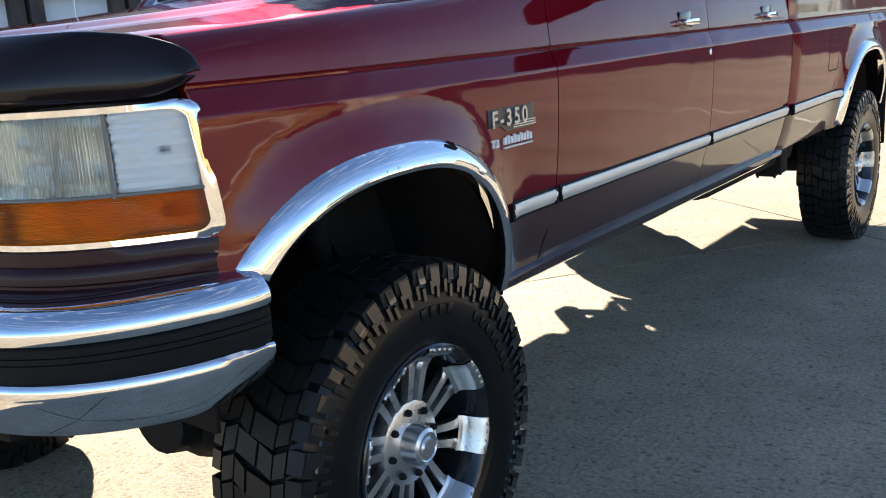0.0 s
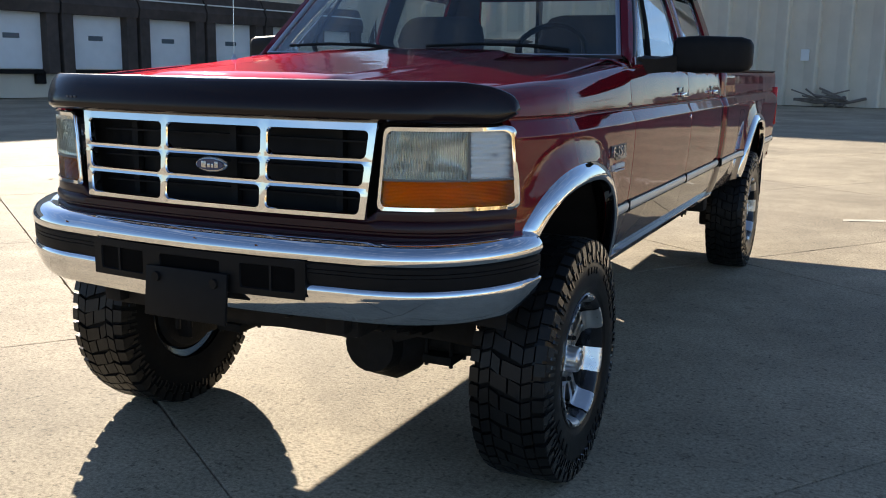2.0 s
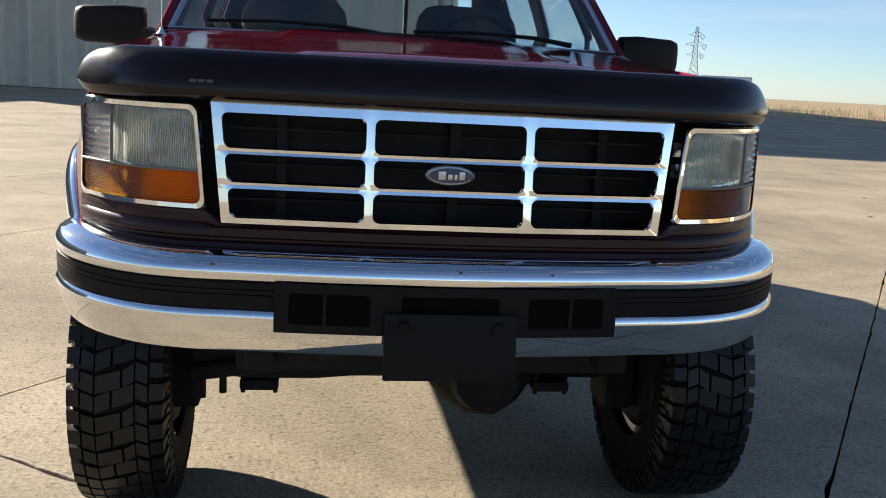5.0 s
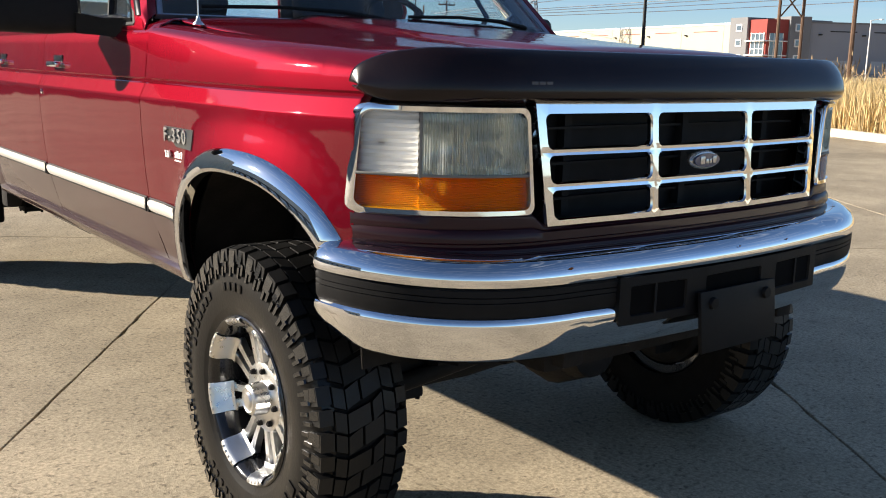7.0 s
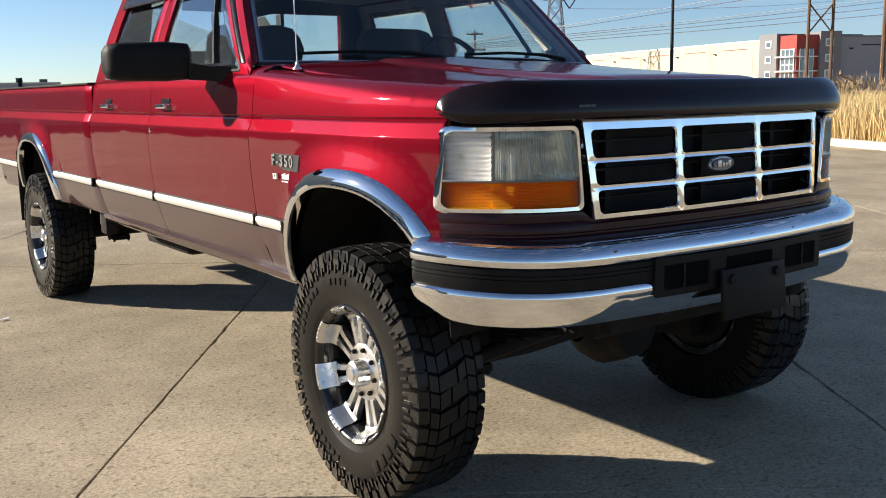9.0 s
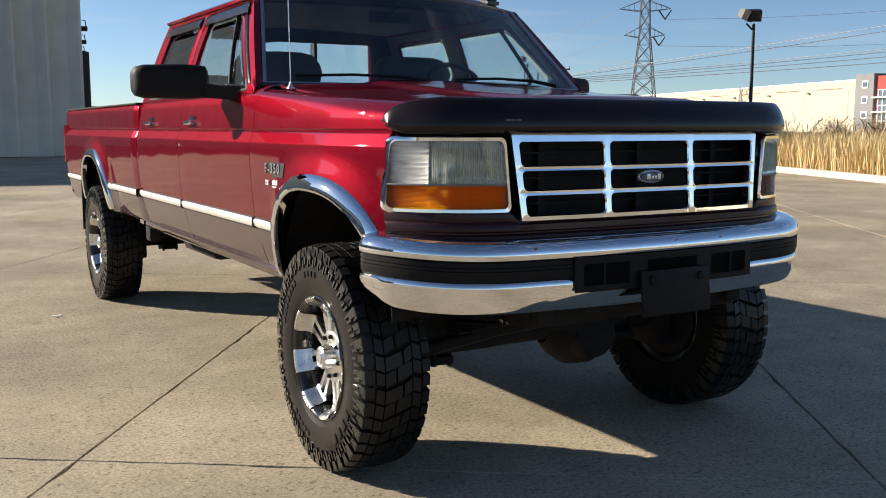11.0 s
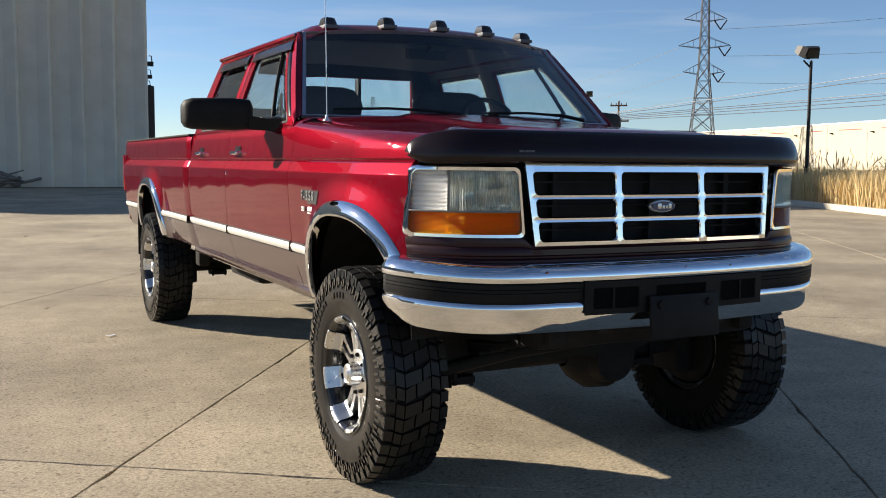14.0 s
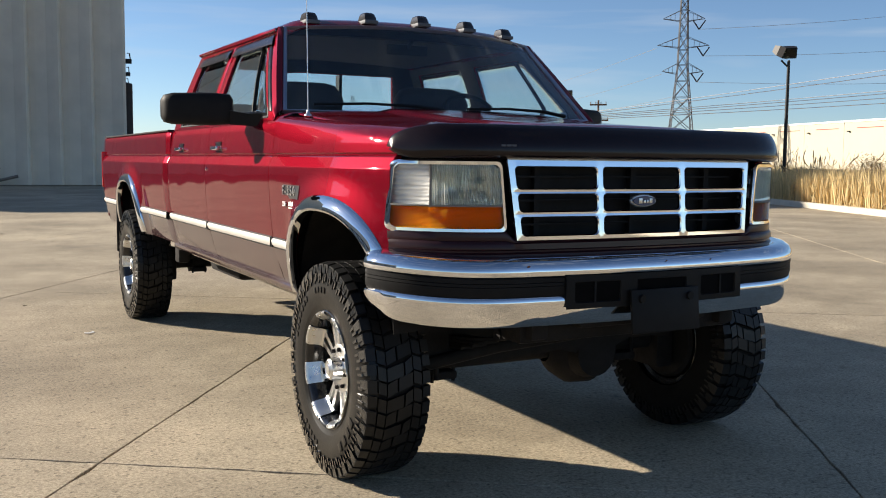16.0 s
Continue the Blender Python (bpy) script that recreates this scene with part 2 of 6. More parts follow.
M_AMBERBACK = mat("amber_reflector", (0.90, 0.88, 0.84), 0.25, metal=0.35, var=0.12, scale=30)
M_REDLENS = mat("red_lens", (0.60, 0.015, 0.02), 0.12, trans=0.3, ior=1.2, coat=0.6)
M_REFLECT = mat("lamp_reflector", (0.85, 0.86, 0.84), 0.13, metal=0.9, var=0.08, scale=9)
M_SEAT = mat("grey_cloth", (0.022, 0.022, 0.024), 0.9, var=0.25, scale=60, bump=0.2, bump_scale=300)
M_BADGE = mat("badge_silver", (0.50, 0.50, 0.50), 0.25, metal=0.8, var=0.03, scale=50)
M_PLATE = mat("badge_grey", (0.085, 0.085, 0.085), 0.30, metal=0.5, var=0.05, scale=50)
M_BLUE = mat("badge_blue", (0.02, 0.035, 0.10), 0.3, coat=0.5, var=0.05, scale=50)
M_WALL = mat("precast_panel", (0.70, 0.615, 0.49), 0.85, var=0.09, scale=1.2, bump=0.25, bump_scale=30)
M_WALL2 = mat("painted_tiltup", (0.66, 0.59, 0.48), 0.8, var=0.06, scale=1.0, bump=0.15, bump_scale=25)
M_DOCKDOOR = mat("white_door", (0.78, 0.79, 0.80), 0.5, var=0.05, scale=2)
M_SEAL = mat("dock_seal", (0.075, 0.058, 0.05), 0.85, var=0.3, scale=3, bump=0.2, bump_scale=20)
M_FARWHITE = mat("cream_wall", (0.48, 0.44, 0.335), 0.8, var=0.03, scale=0.2)
M_FARGREY = mat("grey_wall", (0.20, 0.20, 0.205), 0.8, var=0.05, scale=0.2)
M_FARSHED = mat("pale_blue_grey_wall", (0.32, 0.33, 0.36), 0.8, var=0.05, scale=0.2)
M_FARRED = mat("red_brick_wall", (0.30, 0.055, 0.045), 0.8, var=0.06, scale=0.4)
M_FARGLASS = mat("office_glass", (0.16, 0.20, 0.24), 0.08, metal=0.5, var=0.1, scale=0.3)
M_WHITE = mat("white_paint", (0.80, 0.79, 0.76), 0.6, var=0.04, scale=3)
M_STEEL = mat("galvanised_steel", (0.085, 0.09, 0.10), 0.6, metal=0.2, var=0.12, scale=0.5)
M_POLE = mat("dark_pole", (0.020, 0.018, 0.017), 0.5, metal=0.3, var=0.1, scale=3)
M_WOOD = mat("weathered_pole", (0.14, 0.085, 0.055), 0.85, var=0.2, scale=3)
# lighter copy of the cable: sunlight on the bundle put into its colour
M_WIRESUN = mat("sunlit_cable", (0.75, 0.76, 0.78), 0.5, var=0.05, scale=1)
M_WIRE = mat("cable", (0.30, 0.31, 0.32), 0.5, metal=0.5, var=0.05, scale=1)
M_DRYGRASS = mat("dry_grass", (0.66, 0.50, 0.25), 0.85, var=0.10, scale=4)
M_PLUME = mat("dark_seed_heads", (0.34, 0.24, 0.13), 0.9, var=0.3, scale=6)
M_FIELD = mat("dry_field", (0.36, 0.27, 0.15), 0.95, var=0.25, scale=0.8, bump=0.5, bump_scale=6)
M_KERB = mat("kerb_concrete", (0.52, 0.47, 0.38), 0.85, var=0.12, scale=4, bump=0.3, bump_scale=50)
M_LEAF = mat("grey_green_leaf", (0.26, 0.26, 0.12), 0.75, var=0.35, scale=2)
M_LEAFDRY = mat("brown_leaf", (0.28, 0.20, 0.11), 0.8, var=0.35, scale=2)
M_BARK = mat("bark", (0.09, 0.07, 0.05), 0.9, var=0.2, scale=5)
M_REDPAINT = mat("red_steel_paint", (0.55, 0.06, 0.04), 0.5, var=0.1, scale=5)
M_SCRAP = mat("rusty_scrap", (0.20, 0.16, 0.13), 0.9, var=0.3, scale=6)
M_RUST = mat("rust_spot", (0.16, 0.06, 0.025), 0.9, var=0.3, scale=60)
M_LEAFLIT = mat("dead_leaf", (0.10, 0.07, 0.04), 0.9, var=0.3, scale=30)

# each blade of grass has its own shade
gn, gl = M_DRYGRASS.node_tree.nodes, M_DRYGRASS.node_tree.links
g_in = gn["Principled BSDF"].inputs["Base Color"]
g_geo, g_map, g_sc = gn.new("ShaderNodeNewGeometry"), gn.new("ShaderNodeMapRange"), gn.new("ShaderNodeVectorMath")
g_map.inputs["To Min"].default_value, g_map.inputs["To Max"].default_value = 0.62, 1.30
g_sc.operation = "SCALE"
gl.new(g_geo.outputs["Random Per Island"], g_map.inputs["Value"])
gl.new(g_in.links[0].from_socket, g_sc.inputs[0])
gl.new(g_map.outputs[0], g_sc.inputs["Scale"])
gl.new(g_sc.outputs[0], g_in)

# ---- building helpers ----


def part(name, bm, material, parent=None, label="", smooth=True, recalc=True):
    """Links a bmesh as one mesh object under a thing or a part."""
    if recalc:
        bmesh.ops.recalc_face_normals(bm, faces=bm.faces)
    me = bpy.data.meshes.new(name)
    bm.to_mesh(me)
    bm.free()
    if smooth:
        me.polygons.foreach_set("use_smooth", [True] * len(me.polygons))
        me.set_sharp_from_angle(angle=radians(38))
    me.materials.append(material)
    ob = new(name, me)
    ob.parent = parent
    if label:
        ob["label"] = label
    return ob


def thing(name, label, category, group="", kind="", at=(0, 0, 0), turn=0.0):
    ob = new(name)
    ob.empty_display_size = 0.2
    ob.location, ob.rotation_euler = at, (0, 0, turn)
    return tagged(ob, label, category, group, kind)


def thick(ob, t, offset=0.0):
    md = ob.modifiers.new("thickness", "SOLIDIFY")
    md.thickness, md.offset = t, offset
    wnm = ob.modifiers.new("crisp_edges", "WEIGHTED_NORMAL")
    wnm.keep_sharp, wnm.weight = True, 70
    return ob


def loft(bm, rows, closed=False):
    """Quads between rows of points."""
    vs = [[bm.verts.new(p) for p in r] for r in rows]
    for a, b in zip(vs, vs[1:]):
        k = len(a)
        for i in range(k if closed else k - 1):
            j = (i + 1) % k
            bm.faces.new((a[i], a[j], b[j], b[i]))
    return vs


def box(bm, a, b, bevel=0.0, m=None):
    """A box from corner a to corner b, its edges rounded by bevel, moved by m."""
    t = bmesh.new()
    bmesh.ops.create_cube(t, size=1)
    for v in t.verts:
        v.co = [(a[i] + b[i]) / 2 + v.co[i] * (b[i] - a[i]) for i in range(3)]
    if bevel:
        bmesh.ops.bevel(t, geom=t.edges[:], offset=bevel, segments=2, profile=0.6, affect="EDGES")
    if m is not None:
        bmesh.ops.transform(t, matrix=m, verts=t.verts)
    add_mesh(bm, t)


def add_mesh(bm, t):
    me = bpy.data.meshes.new("tmp")
    t.to_mesh(me)
    t.free()
    bm.from_mesh(me)
    bpy.data.meshes.remove(me)


def ring_pts(c, ax_u, ax_v, r, n):
    return [Vector(c) + r * (math.cos(2 * math.pi * k / n) * ax_u + math.sin(2 * math.pi * k / n) * ax_v) for k in range(n)]


def tube(bm, pts, r, n=8, caps=True):
    """A round bar along points; r is one radius or one for each point."""
    pts = [Vector(p) for p in pts]
    rs = r if isinstance(r, (list, tuple)) else [r] * len(pts)
    rows = []
    for i, p in enumerate(pts):
        d = (pts[min(i + 1, len(pts) - 1)] - pts[max(i - 1, 0)]).normalized()
        u = d.cross(Vector((0, 0, 1)) if abs(d.z) < 0.9 else Vector((1, 0, 0))).normalized()
        rows.append(ring_pts(p, u, d.cross(u), rs[i], n))
    vs = loft(bm, rows, closed=True)
    if caps:
        bm.faces.new(vs[0][::-1])
        bm.faces.new(vs[-1])


def lathe(bm, prof, n=48, axis="x", at=(0, 0, 0), s=1):
    """Turns a profile of (along, radius) round an axis; s mirrors the along direction."""
    rows = []
    for al, r in prof:
        row = []
        for k in range(n):
            a = 2 * math.pi * k / n
            if axis == "x":
                p = (s * al, r * math.cos(a), r * math.sin(a))
            elif axis == "y":
                p = (r * math.cos(a), s * al, r * math.sin(a))
            else:
                p = (r * math.cos(a), r * math.sin(a), s * al)
            row.append(Vector(p) + Vector(at))
        rows.append(row)
    return loft(bm, rows, closed=True)


def smooth01(t):
    t = max(0.0, min(1.0, t))
    return t * t * (3 - 2 * t)


def lerp_table(tab, v):
    for (a, fa), (b, fb) in zip(tab, tab[1:]):
        if v <= b:
            return fa + (fb - fa) * max(0.0, (v - a) / (b - a))
    return tab[-1][1]

# ---- ground, buildings and distance ----
EYE0 = Vector((-1.5, -3.0, 0))


def far(az, r, z=0.0):
    """A place by its bearing (degrees from +y towards +x) and distance."""
    az += 1.2 if az > 30 else 0.0
    return EYE0 + Vector((r * math.sin(radians(az)), r * math.cos(radians(az)), z))


def frame_at(o, along):
    """A matrix with its x axis along a wall, z up."""
    along = Vector((*along, 0)).normalized()
    m = Matrix((along, Vector((-along.y, along.x, 0)), Vector((0, 0, 1)))).transposed().to_4x4()
    m.translation = o
    return m


bm = bmesh.new()
loft(bm, [[(x, y, -0.025) for x in (-900, -60, 60, 900)] for y in (-900, -60, 60, 900)])
tagged(part("ground", bm, M_CONC, smooth=False), "old warm grey concrete yard reaching to the horizon", "ground", kind="structure")

# kerb and dry field beyond the yard
KERB = [Vector(p) for p in ((8.0, -12.0, 0), (12.6, -1.0, 0), (16.6, 8.1, 0), (19.2, 13.8, 0), (21.6, 19.0, 0), (25.0, 26.0, 0), (28.3, 32.0, 0), (30.5, 42.0, 0), (31.0, 58.0, 0), (30.0, 80.0, 0), (26.0, 100.0, 0), (14.0, 128.0, 0), (-10.0, 150.0, 0))]
kerb = tagged(thing("kerb", "pale concrete kerb between yard and dry grass", "kerb"), kind="structure")
kerb_left = [(b - a).normalized() for a, b in zip(KERB, KERB[1:])]


def kerb_off(i, d):
    a, b = kerb_left[max(i - 1, 0)], kerb_left[min(i, len(kerb_left) - 1)]
    t = (a + b).normalized()
    return KERB[i] + Vector((t.y, -t.x, 0)) * d


bm = bmesh.new()
loft(bm, [[kerb_off(i, d) + Vector((0, 0, z)) for d, z in ((0.0, -0.02), (0.02, 0.12), (0.04, 0.145), (0.17, 0.15), (0.20, 0.10), (0.20, -0.02))] for i in range(len(KERB))])
part("kerb_stone", bm, M_KERB, kerb, smooth=False)
bm = bmesh.new()
loft(bm, [[kerb_off(i, d) + Vector((0, 0, z)) for d, z in ((0.19, 0.11), (3, 0.16), (14, 0.3), (60, 0.3), (260, 0.5))] for i in range(len(KERB))])
tagged(part("field", bm, M_FIELD), "flat field of dry tan grass and soil", "field", kind="structure")


def grass_field(name, label, count, along, depth, tall, material, seed, plume=False):
    """Many single blades, each a bent tapering strip, on the field behind the kerb."""
    rng = np.random.default_rng(seed)
    verts, faces = [], []
    cum = [0.0]
    for a, b in zip(KERB, KERB[1:]):
        cum.append(cum[-1] + (b - a).length)
    for q in range(count):
        u = along[0] + (along[1] - along[0]) * rng.random()
        i = max(k for k in range(len(cum) - 1) if cum[k] <= u)
        p = KERB[i].lerp(KERB[i + 1], (u - cum[i]) / (cum[i + 1] - cum[i]))
        t = kerb_left[i]
        d = depth[0] + (depth[1] - depth[0]) * rng.random() ** 1.35
        base = p + Vector((t.y, -t.x, 0)) * d
        if noise.noise(base * 0.45) < -0.42:
            continue
        h = (tall[0] + (tall[1] - tall[0]) * rng.random()) * (1 + 0.35 * noise.noise(base * 0.30))
        a = rng.random() * 2 * math.pi
        lean, w = rng.normal(0, 0.30) * h, (0.005 + 0.008 * rng.random()) * (2.2 if plume else 1.0)
        du, dl = Vector((math.cos(a), math.sin(a), 0)), Vector((math.cos(a + 1.3), math.sin(a + 1.3), 0))
        k = len(verts)
        z0 = 0.10
        if plume:
            top = base + dl * lean + Vector((0, 0, h + z0))
            verts += [base + Vector((0, 0, h * 0.6 + z0)), top - du * w - Vector((0, 0, 0.16)), top, top + du * w - Vector((0, 0, 0.14))]
            faces.append((k, k + 1, k + 2, k + 3))
        else:
            verts += [base - du * w + Vector((0, 0, z0)), base + du * w + Vector((0, 0, z0)), base + dl * lean * 0.35 + du * w * 0.8 + Vector((0, 0, h * 0.6 + z0)), base + dl * lean * 0.35 - du * w * 0.8 + Vector((0, 0, h * 0.6 + z0)), base + dl * lean + Vector((0, 0, h + z0))]
            faces += [(k, k + 1, k + 2, k + 3), (k + 3, k + 2, k + 4)]
    me = bpy.data.meshes.new(name)
    me.from_pydata([tuple(v) for v in verts], [], faces)
    me.materials.append(material)
    return tagged(new(name, me), label, "grass", kind="stuff")


grass_field("dry_grass", "tall dry straw-coloured grass behind the kerb", 90000, (9, 62), (0.25, 12.0), (0.60, 1.10), M_DRYGRASS, 3)
grass_field("dry_grass_far", "low dry grass of the far field", 7000, (60, 170), (0.4, 30.0), (0.4, 1.0), M_DRYGRASS, 4)
grass_field("seed_heads", "brown seed heads over the dry grass", 900, (9, 62), (2.0, 14.0), (1.25, 1.65), M_PLUME, 5, True)

# warehouse beside the yard: ribbed precast wall, and a dock wall at right angles
WALL_O = Vector((5.4, 42.0, 0))
WALL_U = Vector((-0.987, 0.162, 0))
WALL_V = Vector((0.162, 0.987, 0))
house = thing("warehouse", "large beige ribbed precast warehouse with a row of loading docks", "building")
H1, LEN1 = 14.5, 32.0
m1 = frame_at(WALL_O, WALL_U.xy)
panel_w = 1.36
count = int(LEN1 / panel_w)
for k in range(count):
    bm = bmesh.new()
    x0 = k * panel_w
    # each panel is a shallow fold with a proud rib at one edge
    sec = [(x0, 0.0), (x0 + 0.05, 0.24), (x0 + 0.13, 0.27), (x0 + 0.30, 0.22), (x0 + 0.62, 0.10), (x0 + 1.10, 0.05), (x0 + panel_w, 0.0)]
    rows = [[m1 @ Vector((x, d, z)) for x, d in sec] for z in (0.0, H1)]
    loft(bm, rows)
    part("wall_panel", bm, M_WALL, house, smooth=False)
bm = bmesh.new()
box(bm, (0.0, -9.0, 0.0), (LEN1, -0.03, H1 - 0.05), 0, m1)
part("wall", bm, M_WALL, house, smooth=False)
bm = bmesh.new()
box(bm, (-0.05, -0.4, H1 - 0.05), (LEN1, 0.16, H1 + 0.25), 0.02, m1)
part("parapet", bm, M_WALL, house, smooth=False)
# plain end wall with a lamp, a second dock and a raised landing
m2 = frame_at(WALL_O, WALL_V.xy)
bm = bmesh.new()
box(bm, (0.0, 0.0, 0.0), (60.0, 0.35, H1), 0, m2)
part("end_wall", bm, M_WALL2, house, smooth=False)
for x in (3.2, 11.0, 19.0):
    bm = bmesh.new()
    box(bm, (x, -0.32, 1.2), (x + 3.4, 0.0, 4.9), 0.08, m2)
    part("dock_shelter", bm, M_SEAL, house, "black dock shelter")
    bm = bmesh.new()
    box(bm, (x + 1.2, -0.32, 6.0), (x + 1.8, 0.0, 6.2), 0.04, m2)
    tube(bm, [m2 @ Vector((x + 1.5, -0.1, 6.5)), m2 @ Vector((x + 1.5, -0.22, 6.5)), m2 @ Vector((x + 1.5, -0.25, 6.2))], 0.03, 6)
    part("wall_lamp", bm, M_POLE, house)
bm = bmesh.new()
box(bm, (0.2, -1.5, 0.0), (3.0, -0.02, 1.2), 0.03, m2)
landing = part("landing", bm, M_KERB, house, "raised concrete landing")
bm = bmesh.new()
for k in range(5):
    tube(bm, [m2 @ Vector((0.3 + 0.65 * k, -1.42, 1.2)), m2 @ Vector((0.3 + 0.65 * k, -1.42, 2.25))], 0.03, 6)
for z in (1.55, 1.9, 2.25):
    tube(bm, [m2 @ Vector((0.3, -1.42, z)), m2 @ Vector((2.9, -1.42, z))], 0.025, 6)
part("landing_rail", bm, M_POLE, landing)
# dock wall
DOCK_O = WALL_O + WALL_U * 31.5 - WALL_V * 46.0
m3 = frame_at(DOCK_O, WALL_V.xy)       # x towards the ribbed wall; the yard lies at -y
bm = bmesh.new()
box(bm, (0.0, 0.0, 0.0), (46.3, 9.0, 9.6), 0, m3)
part("dock_wall", bm, M_WALL2, house, smooth=False)
for k in range(11):
    x = 1.55 + 3.8 * k
    bm = bmesh.new()
    box(bm, (x + 0.55, -0.06, 1.15), (x + 3.15, -0.01, 3.75), 0.01, m3)
    for j in range(1, 5):
        box(bm, (x + 0.55, -0.068, 1.15 + 0.52 * j - 0.008), (x + 3.15, -0.058, 1.15 + 0.52 * j + 0.008), 0, m3)
    door = part("dock_door", bm, M_DOCKDOOR, house, "white sectional dock door", smooth=False)
    bm = bmesh.new()
    box(bm, (x + 1.5, -0.085, 2.32), (x + 2.2, -0.066, 2.52), 0.01, m3)
    part("door_window", bm, M_FARGLASS, door, smooth=False)
    bm = bmesh.new()
    box(bm, (x + 0.03, -0.50, 0.95), (x + 0.56, 0.0, 3.6), 0.05, m3)
    box(bm, (x + 3.14, -0.50, 0.95), (x + 3.67, 0.0, 3.6), 0.05, m3)
    rows = [[m3 @ Vector((xx, d, z)) for d, z in ((-0.02, 4.6), (-0.25, 4.55), (-0.62, 3.75), (-0.55, 3.35), (-0.02, 3.35))] for xx in (x, x + 3.7)]
    vs = loft(bm, rows, closed=True)
    bm.faces.new(vs[0])
    bm.faces.new(vs[1])
    seal = part("dock_seal", bm, M_SEAL, house, "dark brown padded dock seal", smooth=False)
    bm = bmesh.new()
    box(bm, (x + 0.05, -0.56, 4.10), (x + 3.65, -0.50, 4.16), 0.01, m3)
    part("seal_strip", bm, M_WHITE, seal, smooth=False)
    bm = bmesh.new()
    for d in (0.55, 2.75):
        box(bm, (x + d, -0.25, 0.55), (x + d + 0.4, -0.01, 1.05), 0.03, m3)
    box(bm, (x + 0.7, -0.35, 0.95), (x + 3.0, -0.01, 1.12), 0.02, m3)
    part("dock_bumper", bm, M_DARK, seal, smooth=False)
bm = bmesh.new()
box(bm, (7.2, 0.20, 2.0), (7.55, 0.30, 2.5), 0.005, m1)
tagged(part("wall_sign", bm, M_WHITE, smooth=False), "small white sign fixed on the ribbed wall", "sign")
# scrap pile at the foot of the ribbed wall
rng = random.Random(5)
scrap = thing("scrap_pile", "low pile of dark rusty scrap against the ribbed wall", "scrap")
for k in range(16):
    bm = bmesh.new()
    a = Vector((6.2 + rng.uniform(-1.1, 1.1), 0.35 + rng.uniform(0, 0.5), 0.03 + rng.uniform(0, 0.35)))
    b = a + Vector((rng.uniform(-1.4, 1.4), rng.uniform(-0.2, 0.2), rng.uniform(-0.02, 0.45)))
    tube(bm, [m1 @ a, m1 @ b], rng.uniform(0.03, 0.07), 5)
    part("scrap_bar", bm, M_SCRAP, scrap, smooth=False)

# far white warehouse with its grey and red entrance block
fb = thing("distant_warehouse", "long cream warehouse with grey and red office block", "building")
P1, P2 = far(52.6, 209), far(37.4, 335)
mw = frame_at(P1, (P2 - P1).xy)
LW = (P2 - P1).length
bm = bmesh.new()
box(bm, (0, -60, -1), (LW, 0, 10.6), 0, mw)
part("long_wall", bm, M_FARWHITE, fb, smooth=False)
bm = bmesh.new()
box(bm, (-0.1, -60, 10.6), (LW + 0.1, 0.15, 11.0), 0, mw)
part("wall_coping", bm, M_WHITE, fb, smooth=False)
for k in range(11):
    x = 6 + k * 15.0
    if x > LW - 8:
        break
    bm = bmesh.new()
    box(bm, (x, 0.0, 9.25), (x + 8.5, 0.06, 9.38), 0, mw)
    part("wall_stripe", bm, M_FARRED, fb, smooth=False)
    bm = bmesh.new()
    box(bm, (x + 10.8, 0.0, 8.5), (x + 11.4, 0.5, 8.75), 0, mw)
    part("wall_lamp", bm, M_POLE, fb, smooth=False)
    bm = bmesh.new()
    box(bm, (x - 2.0, 0.0, -1), (x - 1.85, 0.05, 10.5), 0, mw)
    part("wall_joint", bm, M_KERB, fb, smooth=False)
# the office block stands on the corner; the grey wing turns away from the sun
CORNER = mw @ Vector((-10.6, 0.9, 0))
WING_END = far(68.0, 230)
mk = frame_at(CORNER, (WING_END - CORNER).xy)
DEEP = -1 if (mk.inverted() @ Vector((0, 0, 0))).y > 0 else 1     # into the building
M_WING = mat("blue_grey_wall", (0.29, 0.295, 0.32), 0.8, var=0.04, scale=0.2)
M_WINGPALE = mat("pale_door", (0.42, 0.43, 0.45), 0.7, var=0.04, scale=0.5)


def on_wing(name, x0, x1, z0, z1, front, back, m_w, parent, label=""):
    """A block on the wing's front: front is how far it stands out, back how far it reaches in."""
    bm = bmesh.new()
    ya, yb = sorted((-DEEP * front, DEEP * back))
    box(bm, (x0, ya, z0), (x1, yb, z1), 0, mk)
    return part(name, bm, m_w, parent, label, smooth=False)


bm = bmesh.new()
box(bm, (-5.4, -20, -1), (0.0, 1.5, 11.8), 0, mw)
part("grey_tower", bm, M_FARGREY, fb, smooth=False)
bm = bmesh.new()
box(bm, (-10.6, -6, -1), (-5.4, 0.9, 11.3), 0, mw)
part("red_block", bm, M_FARRED, fb, smooth=False)
for z in (3.0, 6.0, 9.0):
    bm = bmesh.new()
    box(bm, (-3.9, 1.45, z), (-2.1, 1.62, z + 1.5), 0, mw)
    win = part("window", bm, M_WHITE, fb, smooth=False)
    bm = bmesh.new()
    box(bm, (-3.6, 1.55, z + 0.3), (-2.4, 1.70, z + 1.2), 0, mw)
    part("pane", bm, M_FARGLASS, win, smooth=False)
bm = bmesh.new()
box(bm, (-10.2, 0.85, 1.0), (-6.2, 1.0, 8.6), 0, mw)
win = part("window", bm, M_FARGLASS, fb, smooth=False)
bm = bmesh.new()
for k in range(4):
    box(bm, (-10.2 + 1.27 * k, 0.95, 1.0), (-10.0 + 1.27 * k, 1.1, 8.7), 0, mw)
for k in range(6):
    box(bm, (-10.3, 0.95, 1.0 + 1.5 * k), (-6.1, 1.12, 1.14 + 1.5 * k), 0, mw)
part("window_grid", bm, M_WHITE, win, smooth=False)
